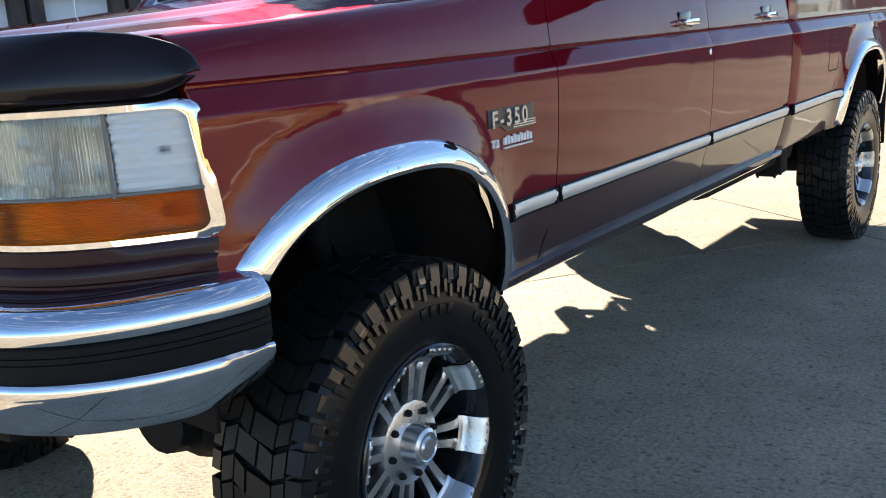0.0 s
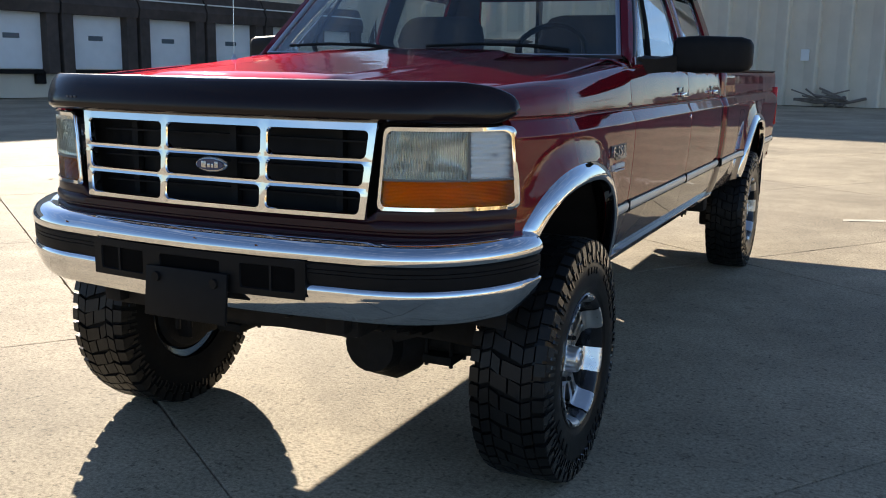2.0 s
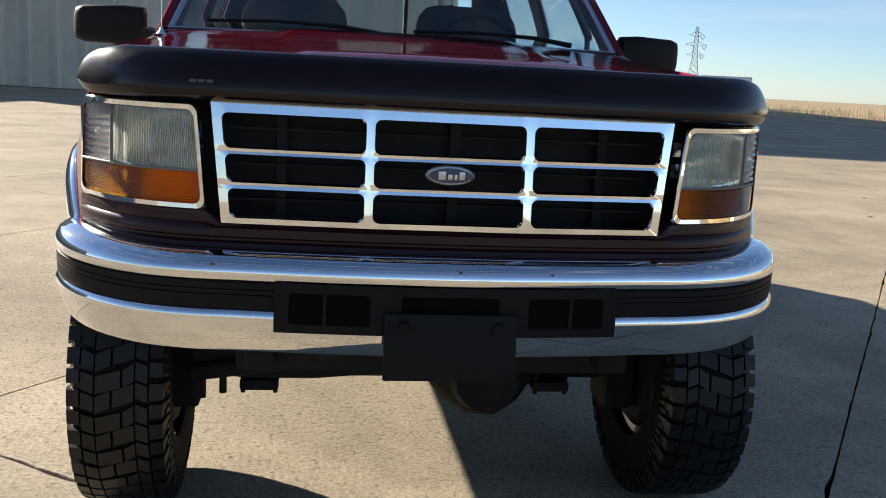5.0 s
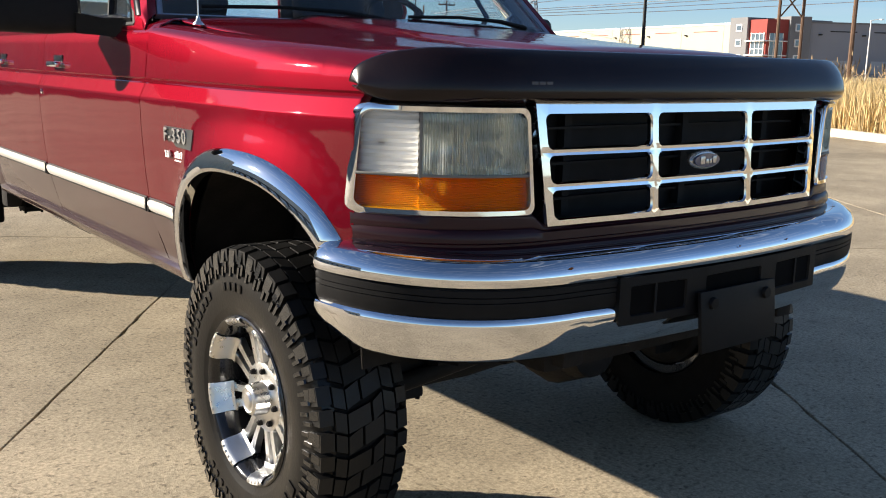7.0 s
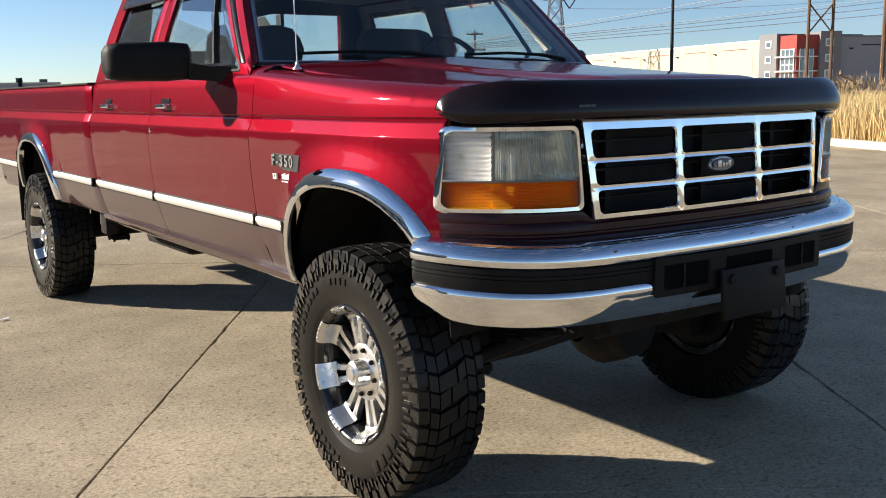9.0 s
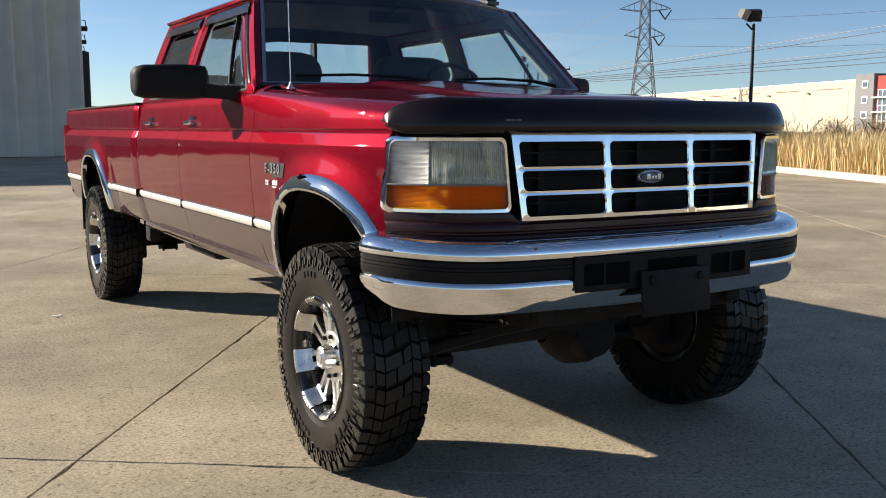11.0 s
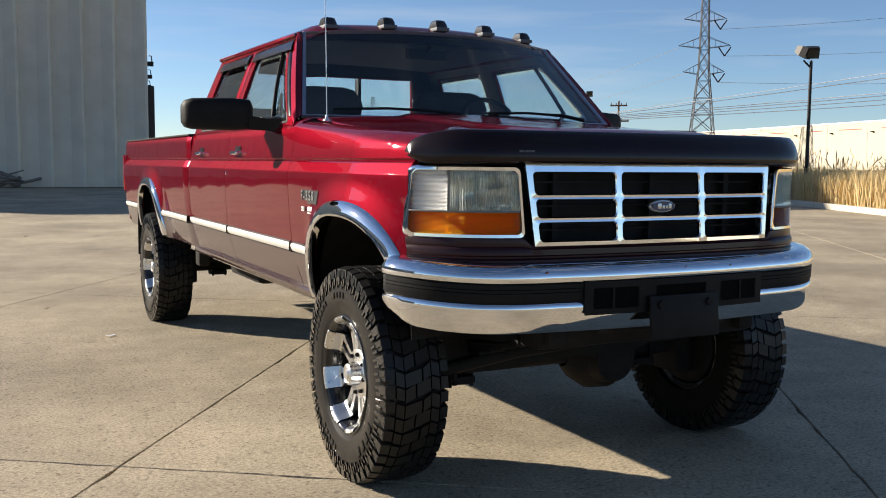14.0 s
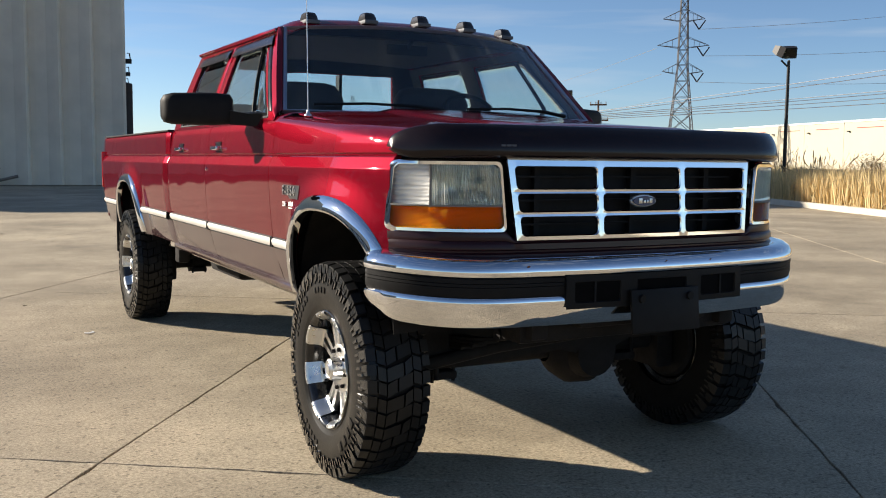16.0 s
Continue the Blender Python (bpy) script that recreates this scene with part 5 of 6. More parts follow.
def bumper_band(prof, m_b, name, label, t0=-1.0, t1=1.0, rise=True):
    bm = bmesh.new()
    rows = []
    for o, z in prof:
        row = []
        for k in range(97):
            t = t0 + (t1 - t0) * k / 96
            zz = z
            if rise and z < 0.79:
                zz = z + (0.79 - z) * 0.30 * smooth01((abs(t) - 0.86) / 0.14)
            zz += 0.012 * smooth01((abs(t) - 0.6) / 0.35)
            row.append(bumper_pt(t, o, zz))
        rows.append(row)
    loft(bm, rows)
    return thick(part(name, bm, m_b, truck, label), 0.003)


bumper = bumper_band([(-0.16, 0.900), (-0.12, 0.915), (-0.07, 0.922), (-0.035, 0.918), (-0.012, 0.906), (0.0, 0.888), (0.003, 0.872), (0.0, 0.860), (-0.010, 0.853), (-0.02, 0.852)], M_CHROME, "front_bumper", "polished chrome front bumper with light scuffs")
low = bumper_band([(-0.02, 0.786), (-0.006, 0.785), (0.0, 0.778), (0.001, 0.762), (-0.012, 0.720), (-0.026, 0.692), (-0.034, 0.684), (-0.06, 0.682)], M_CHROME, "lower_bumper", "chrome lower bumper lip")
bumper_band([(-0.02, 0.856), (-0.009, 0.854), (-0.003, 0.850), (-0.003, 0.838), (-0.008, 0.836), (-0.003, 0.834), (-0.003, 0.826), (-0.008, 0.824), (-0.003, 0.822), (-0.004, 0.800), (-0.009, 0.788), (-0.02, 0.784)], M_PLASTIC, "bumper_pad", "ribbed black rubber bumper pad", rise=False)
bm = bmesh.new()
cells = [(-0.405, -0.13, -0.372, -0.185), (-0.13, 0.13, -0.115, 0.115), (0.13, 0.405, 0.185, 0.372)]
by = lambda x: -0.818 + 0.036 * (x / 0.5) ** 2 - 0.008
for x0, x1, h0, h1 in cells:
    cell_ring(bm, lambda z, x0=x0, x1=x1: (x0, x1, 0.742, 0.858), rounded(h0, h1, 0.762, 0.836, 0.008), by, 0.005, 0, 0.003)
bmesh.ops.remove_doubles(bm, verts=bm.verts, dist=0.002)
e = rounded(-0.405, 0.405, 0.742, 0.858, 0.02)
loft(bm, [[(x, by(x), z) for x, z in e], [(x, by(x) + 0.03, z) for x, z in e]], closed=True)
insert = part("bumper_insert", bm, M_INSERT, truck, "black plastic air intake insert")
# sheet just behind the holes, coloured near-black as the shade of deep intakes
bm = bmesh.new()
loft(bm, [[(x, by(x) + 0.0045, z) for x in [-0.4 + 0.05 * k for k in range(17)]] for z in (0.745, 0.855)])
part("intake_backing", bm, M_PITSHADE, insert, smooth=False)
for x in (-0.29, 0.29):
    bm = bmesh.new()
    box(bm, (x - 0.004, by(x) + 0.0, 0.762), (x + 0.004, by(x) + 0.004, 0.836))
    part("intake_bar", bm, M_PLASTIC, insert, smooth=False)
bm = bmesh.new()
box(bm, (-0.155, -0.006, -0.078), (0.155, 0.006, 0.078), 0.004, Matrix.Translation((0.0, -0.844, 0.722)) @ pose(0, 0, 0, -6))
for x in (-0.11, 0.11):
    lathe(bm, [(-0.012, 0.0), (-0.012, 0.014), (-0.004, 0.016)], 12, "y", (x, -0.842, 0.768))
part("plate_bracket", bm, M_INSERT, truck, "empty black licence plate bracket")
bm = bmesh.new()
for s in (1, -1):
    box(bm, (s * 0.36 - 0.04, -0.80, 0.74), (s * 0.36 + 0.04, -0.40, 0.86), 0.01)
box(bm, (-0.50, -0.66, 0.60), (0.50, -0.52, 0.72), 0.02)
box(bm, (-0.30, -0.74, 0.655), (0.30, -0.60, 0.70), 0.02)
part("bumper_bracket", bm, M_DARK, truck)

rng = random.Random(21)
for t_c in (-0.52, 0.02, 0.24):
    bm = bmesh.new()
    w_c, h_c = rng.uniform(0.003, 0.005), rng.uniform(0.002, 0.0035)
    zc = 0.894 + rng.uniform(-0.008, 0.004) + 0.012 * smooth01((abs(t_c) - 0.6) / 0.35)
    ring_c = [bumper_pt(t_c + w_c * math.cos(a) * (1 + 0.3 * math.sin(3 * a)), 0.0015, zc + h_c * math.sin(a)) for a in [2 * math.pi * k / 9 for k in range(9)]]
    top_c = [Vector(p) + (Vector(bumper_pt(t_c, 0.0030, zc)) - Vector(p)) * 0.4 for p in ring_c]
    vs = loft(bm, [ring_c, top_c], closed=True)
    bm.faces.new(vs[-1])
    part("rust_chip", bm, M_RUST, bumper, "small brown rust spot")

# hood


def hood_z(x, y):
    f = (y + 0.56) / 1.30
    z = 1.338 + 0.117 * f - 0.010 * math.sin(math.pi * max(0, min(1, f)))
    z += 0.030 * (1 - (abs(x) / 0.845) ** 2.2)
    z += 0.013 * smooth01((0.47 - 0.06 * (1 - f) - abs(x)) / 0.07)
    z -= 0.055 * max(0.0, (-0.50 - y) / 0.17) ** 2
    z -= 0.030 * smooth01((abs(x) - 0.66) / 0.16) * smooth01((-0.22 - y) / 0.28)
    return z


bm = bmesh.new()
xs = [-0.842 + 1.684 * k / 72 for k in range(73)]
rows = []
for k in range(41):
    f = k / 40
    row = []
    for x in xs:
        y0 = nose_y(x) + 0.02
        y = y0 + (0.70 - 0.06 * (1 - (x / 0.84) ** 2) - y0) * f
        row.append((x * (1 - 0.010 * (1 - f)), y, hood_z(x, y)))
    rows.append(row)
loft(bm, rows)
thick(part("hood", bm, M_PAINT, truck), 0.012, 0)

# smoked bug deflector over the hood's front edge, with a rounded end on each fender
bm = bmesh.new()
rows = []
across = [0.906 * math.sin(math.pi / 2 * (-1 + i / 48)) for i in range(97)]
for d, z in ((0.014, 1.256), (-0.012, 1.258), (-0.027, 1.268), (-0.031, 1.284), (-0.025, 1.308), (-0.012, 1.334), (0.006, 1.356), (0.024, 1.369), (0.036, 1.372)):
    row = []
    for x in across:
        e = max(0.0, (abs(x) - 0.70) / 0.206)
        tall = (1 - 0.16 * smooth01((e - 0.3) / 0.7)) * math.sqrt(max(0.0, 1 - max(0.0, (e - 0.64) / 0.361) ** 2.3))
        foot = 1.256 + 0.030 * max(0.0, (e - 0.64) / 0.36) ** 3
        zz = foot + (z - 1.256) * tall
        row.append((x, nose_y(x * 0.985) + d * (1 - 0.45 * min(1.0, e)), zz))
    rows.append(row)
loft(bm, rows)
shield = thick(part("bug_deflector", bm, M_SMOKE, truck, "smoked acrylic bug deflector"), 0.004)
for k in range(3):
    x = -0.600 + 0.019 * k
    bm = bmesh.new()
    box(bm, (-0.008, -0.001, -0.0035), (0.008, 0.001, 0.0035), 0.0005, Matrix.Translation((x, nose_y(x * 0.985) - 0.0295, 1.300)) @ pose(0, 0, 0, 0, 0, -16))
    part("deflector_sticker", bm, M_STEEL, shield, "small silver sticker in plain bars", smooth=False)

# cowl under the windscreen
bm = bmesh.new()
xs = [-0.86 + 1.72 * k / 24 for k in range(25)]
loft(bm, [[(x, y0 + 0.07 * (abs(x) / 0.86) ** 2, z - 0.02 * (abs(x) / 0.86) ** 3) for x in xs] for y0, z in ((0.60, 1.452), (0.66, 1.456), (0.76, 1.462), (0.80, 1.455))])
part("cowl", bm, M_PLASTIC, truck)
for s in (1, -1):
    bm = bmesh.new()
    loft(bm, [[(s * x, y, z) for x, z in ((0.935, 1.30), (0.925, 1.40), (0.905, 1.435), (0.865, 1.452), (0.82, 1.456))] for y in (0.69, 0.76, 0.86)])
    thick(part("cowl_corner", bm, M_PAINT, truck), 0.01)


# greenhouse


def gh(s, y, v):
    """A point on the side of the cab; v from the belt line to the drip rail."""
    return s * (0.917 - 0.172 * v + 0.012 * math.sin(math.pi * v)), y, 1.422 + (0.478 + 0.008 * (y - 1.2 if y > 1.2 else 0)) * v


def quad_ring(s, outer, inner, n=10, dx=0.0):
    rows = []
    for quad, o in ((outer, 0.0), (inner, 0.0), (inner, -0.022)):
        pts = []
        for k in range(4):
            a, b = quad[k], quad[(k + 1) % 4]
            for i in range(n):
                y, v = a[0] + (b[0] - a[0]) * i / n, a[1] + (b[1] - a[1]) * i / n
                p = gh(s, y, v)
                pts.append((p[0] + s * (o + dx), p[1], p[2]))
        rows.append(pts)
    return rows


WIN_F = [(0.905, 0.04), (1.885, 0.04), (1.875, 0.865), (1.335, 0.865)]
WIN_R = [(2.04, 0.04), (2.715, 0.04), (2.655, 0.865), (2.04, 0.865)]
for s in (1, -1):
    for nm, outer, inner in (("front_door_frame", [(0.795, 0.0), (1.962, 0.0), (1.962, 0.985), (1.262, 0.985)], WIN_F), ("rear_door_frame", [(1.968, 0.0), (2.886, 0.0), (2.79, 0.985), (1.968, 0.985)], WIN_R)):
        bm = bmesh.new()
        loft(bm, quad_ring(s, outer, inner), closed=True)
        thick(part(nm, bm, M_PAINT, truck), 0.008)
    for nm, q in (("front_side_window", WIN_F), ("rear_side_window", WIN_R)):
        bm = bmesh.new()
        rows = []
        for j in range(9):
            v = j / 8
            row = []
            for i in range(9):
                u = i / 8
                y = (q[0][0] * (1 - u) + q[1][0] * u) * (1 - v) + (q[3][0] * (1 - u) + q[2][0] * u) * v
                p = gh(s, y, q[0][1] + (q[2][1] - q[0][1]) * v)
                row.append((p[0] - s * 0.014, p[1], p[2]))
            rows.append(row)
        loft(bm, rows)
        pane = thick(part(nm, bm, M_TINT, truck), 0.004)
        pane.visible_shadow = False
        bm = bmesh.new()          # rubber seal and divider
        pts = [gh(s, *q[k]) for k in (0, 1, 2, 3, 0)]
        tube(bm, [(p[0] - s * 0.004, p[1], p[2]) for p in pts], 0.011, 6)
        if nm == "front_side_window":
            tube(bm, [(gh(s, 1.175 + 0.24 * k / 4, 0.04 + 0.825 * k / 4)[0] - s * 0.008, 1.175 + 0.24 * k / 4, gh(s, 0, 0.04 + 0.825 * k / 4)[2]) for k in range(5)], 0.012, 6)
        part("window_seal", bm, M_PLASTIC, pane)
        # smoked rain visor over the window
        bm = bmesh.new()
        ya, yb = (1.25, 1.925) if nm == "front_side_window" else (2.015, 2.70)
        rows = []
        for v, o in ((0.955, 0.003), (0.93, 0.011), (0.88, 0.018), (0.825, 0.020)):
            rows.append([(gh(s, 0, v)[0] + s * o, ya + (yb - ya) * k / 8 - (0.05 * (0.955 - v) / 0.1 if k == 0 and nm == "front_side_window" else 0), gh(s, 0, v)[2]) for k in range(9)])
        loft(bm, rows)
        thick(part("rain_visor", bm, M_SMOKE, truck, "smoked window rain visor"), 0.004)
        if nm == "front_side_window":
            bm = bmesh.new()
            rows = []
            for k in range(9):
                v = 0.10 + 0.84 * k / 8
                y = 0.83 + 0.46 * (v - 0.04) / 0.93
                rows.append([(gh(s, 0, v)[0] + s * o, y + d, gh(s, 0, v)[2]) for d, o in ((-0.005, 0.002), (0.008, 0.007), (0.02, 0.009), (0.036, 0.009))])
            loft(bm, rows)
            thick(part("rain_visor", bm, M_SMOKE, truck, "smoked window rain visor"), 0.004)

for s in (1, -1):
    for outer, inner in (([(0.80, -0.05), (1.96, -0.05), (1.96, 0.95), (1.24, 0.95)], WIN_F), ([(1.96, -0.05), (2.86, -0.05), (2.76, 0.95), (1.96, 0.95)], WIN_R)):
        bm = bmesh.new()
        loft(bm, quad_ring(s, outer, inner, 10, -0.03)[:2], closed=True)
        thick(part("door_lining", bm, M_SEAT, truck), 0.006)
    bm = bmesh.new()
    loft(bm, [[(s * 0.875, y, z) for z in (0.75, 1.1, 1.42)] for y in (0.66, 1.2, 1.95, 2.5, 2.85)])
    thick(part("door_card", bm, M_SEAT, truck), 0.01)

# roof with rolled edges
bm = bmesh.new()
rows = []
for k in range(25):
    f = k / 24
    row = []
    for i in range(41):
        x = -0.752 + 1.504 * i / 40
        a = abs(x) / 0.752
        yf, yr = 1.105 + 0.130 * a ** 2.2, 2.83 - 0.03 * a * a
        y = yf + (yr - yf) * f
        z = 1.978 + 0.012 * f - 0.022 * a ** 2 - 0.052 * smooth01((a - 0.80) / 0.20)
        z -= 0.050 * max(0, 1 - f / 0.10) ** 2 + 0.05 * max(0, (f - 0.92) / 0.08) ** 2
        row.append((x, y, z))
    rows.append(row)
loft(bm, rows)
for s in (1, -1):
    loft(bm, [[(s * x, y0, z + 0.015 + 0.008 * (y0 - 1.24)) for x, z in ((0.752, 1.888), (0.766, 1.884), (0.766, 1.876), (0.742, 1.872))] for y0 in (1.24, 1.6, 2.2, 2.80)])
thick(part("roof", bm, M_PAINT, truck), 0.01)

# windscreen, its bright trim and the pillars beside it


def screen_pt(u, v):
    """u from -1 to 1 across, v from the cowl up to the roof."""
    a = abs(u)
    xb, xt = 0.866 * u, 0.722 * u
    yb, yt = 0.68 + 0.140 * a ** 2.2, 1.105 + 0.130 * a ** 2.2
    zb, zt = 1.462 + 0.003 * a, 1.930 - 0.028 * a ** 2
    return Vector((xb + (xt - xb) * v, yb + (yt - yb) * v, zb + (zt - zb) * v))


bm = bmesh.new()
loft(bm, [[screen_pt(-0.985 + 1.97 * i / 24, 0.01 + 0.97 * j / 8) for i in range(25)] for j in range(9)])
screen = thick(part("windscreen", bm, M_GLASS, truck), 0.004)
screen.visible_shadow = False
bm = bmesh.new()
loop = [screen_pt(-1 + 2 * i / 24, 0.0) for i in range(25)] + [screen_pt(1, j / 6) for j in range(1, 6)] + [screen_pt(1 - 2 * i / 24, 1.0) for i in range(25)] + [screen_pt(-1, 1 - j / 6) for j in range(1, 6)]
ctr = screen_pt(0, 0.5)
rows = []
for f, d in ((1.012, 0.004), (1.006, -0.014), (0.994, -0.016), (0.983, -0.008), (0.981, 0.004)):
    rows.append([ctr + (p - ctr) * f + Vector((0, d * 0.7, -d * 0.7)) for p in loop])
loft(bm, rows, closed=True)
part("windscreen_trim", bm, mat("satin_trim", (0.42, 0.44, 0.50), 0.28, metal=0.9, var=0.05, scale=20), screen, "satin bright windscreen trim")
for s in (1, -1):
    bm = bmesh.new()
    rows = []
    for k in range(9):
        v = k / 8
        p = screen_pt(s, v)
        q = Vector(gh(s, 0.80 + 0.465 * v, v * 0.985))
        rows.append([p + Vector((-s * 0.01, 0.02, -0.012)), p + Vector((s * 0.012, -0.006, 0.008)), p.lerp(q, 0.45) + Vector((s * 0.016, -0.012, 0.010)), q + Vector((s * 0.004, -0.005, 0.002)), q + Vector((-s * 0.02, 0.01, 0))])
    loft(bm, rows)
    thick(part("windscreen_pillar", bm, M_PAINT, truck), 0.01)
    bm = bmesh.new()
    loft(bm, [[r[0] + Vector((-s * 0.012, 0.028, -0.008)), r[2] + Vector((-s * 0.03, 0.035, -0.02)), r[4] + Vector((-s * 0.025, 0.02, -0.01))] for r in rows])
    thick(part("pillar_lining", bm, M_SEAT, truck), 0.006)
    # wiper
    bm = bmesh.new()
    base, tip = (0.62, 0.06) if s > 0 else (-0.08, -0.66)
    n0 = Vector((0, -0.72, 0.69)) * 0.022
    pa, pb = screen_pt(base / 0.8, 0.02) + n0, screen_pt(tip / 0.8, 0.085) + n0
    tube(bm, [pa, pa.lerp(pb, 0.25) + Vector((0, -0.006, 0.012)), pa.lerp(pb, 0.62) + n0 * 0.5], [0.011, 0.009, 0.006], 6)
    tube(bm, [screen_pt((tip - 0.02) / 0.8, 0.07) + n0 * 0.6, pa.lerp(pb, 0.62) + n0 * 0.5, pa.lerp(pb, 0.30) + n0 * 0.7], 0.007, 6)
    part("wiper", bm, M_PLASTIC, truck)

# cab clearance lights
for k in range(-2, 3):
    x = 0.291 * k
    y, z = 1.128 + 0.095 * (abs(x) / 0.55) ** 2, 1.963 - 0.012 * (abs(x) / 0.55) ** 2
    bm = bmesh.new()
    loft_rows = []
    for h, (a, b0, b1) in ((0.0, (0.033, -0.030, 0.070)), (0.018, (0.032, -0.029, 0.068)), (0.042, (0.027, -0.012, 0.058)), (0.047, (0.021, 0.002, 0.046))):
        loft_rows.append([(x + px, y + py, z + h) for px, py in ((-a, b1), (a, b1), (a, b0 + 0.01), (a * 0.6, b0), (-a * 0.6, b0), (-a, b0 + 0.01))])
    vs = loft(bm, loft_rows, closed=True)
    bm.faces.new(vs[-1])
    lamp = part("clearance_light", bm, mat("smoked_lens", (0.015, 0.012, 0.012), 0.2, coat=0.4, var=0.1, scale=30) if k == -2 else bpy.data.materials["smoked_lens"], truck, "smoked roof clearance light")
    bm = bmesh.new()
    box(bm, (x - 0.038, y - 0.036, z - 0.012), (x + 0.038, y + 0.075, z + 0.006), 0.003)
    part("lamp_base", bm, M_STEEL, lamp)

# back of the cab
bm = bmesh.new()
outer = [(-0.90, 1.40), (0.90, 1.40), (0.735, 1.925), (-0.735, 1.925)]
inner = [(-0.64, 1.475), (0.64, 1.475), (0.60, 1.838), (-0.60, 1.838)]
rows = []
for quad, dy in ((outer, 0.0), (inner, 0.0), (inner, -0.02)):
    pts = []
    for k in range(4):
        a, b = quad[k], quad[(k + 1) % 4]
        for i in range(8):
            x, z = a[0] + (b[0] - a[0]) * i / 8, a[1] + (b[1] - a[1]) * i / 8
            pts.append((x, 2.885 - 0.095 * (z - 1.40) / 0.5 + dy, z))
    rows.append(pts)
loft(bm, rows, closed=True)
thick(part("cab_back", bm, M_PAINT, truck), 0.01)
bm = bmesh.new()
loft(bm, [[(x, y - 0.03, z) for x, y, z in r] for r in rows[:2]], closed=True)
thick(part("back_lining", bm, M_SEAT, truck), 0.006)
bm = bmesh.new()
loft(bm, [[(x, 2.87 - 0.095 * (z - 1.40) / 0.5, z) for x in (-0.65, 0, 0.65)] for z in (1.47, 1.64, 1.845)])
back_glass = thick(part("rear_window", bm, M_TINT, truck), 0.004)
back_glass.visible_shadow = False
bm = bmesh.new()
for x in (-0.21, 0.21):
    box(bm, (x - 0.012, 2.80, 1.475), (x + 0.012, 2.865, 1.835), 0.003)
part("slider_frame", bm, M_PLASTIC, back_glass)

# cabin
bm = bmesh.new()
box(bm, (-0.88, 0.62, 0.72), (0.88, 2.86, 0.78))
box(bm, (-0.88, 0.58, 0.72), (0.88, 0.64, 1.42))
box(bm, (-0.88, 2.82, 0.72), (0.88, 2.86, 1.42))
part("cabin_floor", bm, M_DARK, truck, smooth=False)
bm = bmesh.new()
rows = []
for y, z in ((0.72, 1.40), (0.80, 1.448), (1.00, 1.462), (1.12, 1.445), (1.16, 1.38), (1.14, 1.15)):
    rows.append([(x, y + 0.05 * (x / 0.85) ** 2, z + (0.03 * smooth01((0.25 - abs(x - 0.40)) / 0.1) if z > 1.4 and y > 0.9 else 0)) for x in [-0.84 + 1.68 * k / 32 for k in range(33)]])
loft(bm, rows)
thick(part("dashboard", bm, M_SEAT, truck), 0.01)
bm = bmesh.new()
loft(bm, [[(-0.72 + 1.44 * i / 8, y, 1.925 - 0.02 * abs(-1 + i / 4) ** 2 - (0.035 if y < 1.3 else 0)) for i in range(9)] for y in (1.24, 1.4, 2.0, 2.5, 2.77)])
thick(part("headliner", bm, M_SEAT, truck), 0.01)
for x, y0, wide in ((-0.42, 1.68, 0.30), (0.42, 1.68, 0.30), (-0.42, 2.56, 0.32), (0.42, 2.56, 0.32)):
    bm = bmesh.new()
    rows = []
    top = 1.69 if y0 < 2 else 1.60
    for z, w, d in ((0.95, 0.9, 0.10), (1.15, 1.0, 0.10), (1.38, 1.0, 0.085), (1.48, 0.93, 0.075), (top - 0.06, 0.80, 0.062), (top - 0.015, 0.68, 0.05), (top, 0.5, 0.03)):
        yb = y0 + (z - 0.95) * 0.22
        rows.append([(x + wide * w * math.copysign(abs(math.cos(a)) ** 0.6, math.cos(a)), yb + d * math.copysign(abs(math.sin(a)) ** 0.6, math.sin(a)), z) for a in [2 * math.pi * k / 24 for k in range(24)]])
    vs = loft(bm, rows, closed=True)
    bm.faces.new(vs[-1])
    box(bm, (x - wide, y0 - 0.42, 0.86), (x + wide, y0 + 0.08, 1.0), 0.04)
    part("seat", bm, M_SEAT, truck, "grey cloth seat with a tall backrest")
bm = bmesh.new()
cw, rw = Vector((0.40, 1.27, 1.46)), 0.185
ux, uy = Vector((1, 0, 0)), Vector((0, 0.50, 0.86))
tube(bm, [cw + rw * (math.cos(a) * ux + math.sin(a) * uy) for a in [2 * math.pi * k / 36 for k in range(37)]], 0.014, 8, False)
box(bm, (-0.17, -0.02, -0.012), (0.17, 0.02, 0.012), 0.006, Matrix.Translation(cw))
box(bm, (-0.06, -0.03, -0.05), (0.06, 0.03, 0.05), 0.02, Matrix.Translation(cw))
tube(bm, [cw, cw + Vector((0, -0.22, -0.12))], 0.03, 10)
part("steering_wheel", bm, M_PLASTIC, truck)
bm = bmesh.new()
box(bm, (-0.12, -0.015, -0.03), (0.12, 0.015, 0.03), 0.012, Matrix.Translation((0, 1.30, 1.845)))
tube(bm, [(0, 1.30, 1.85), (0, 1.24, 1.89)], 0.012, 8)
part("rear_view_mirror", bm, M_PLASTIC, truck)

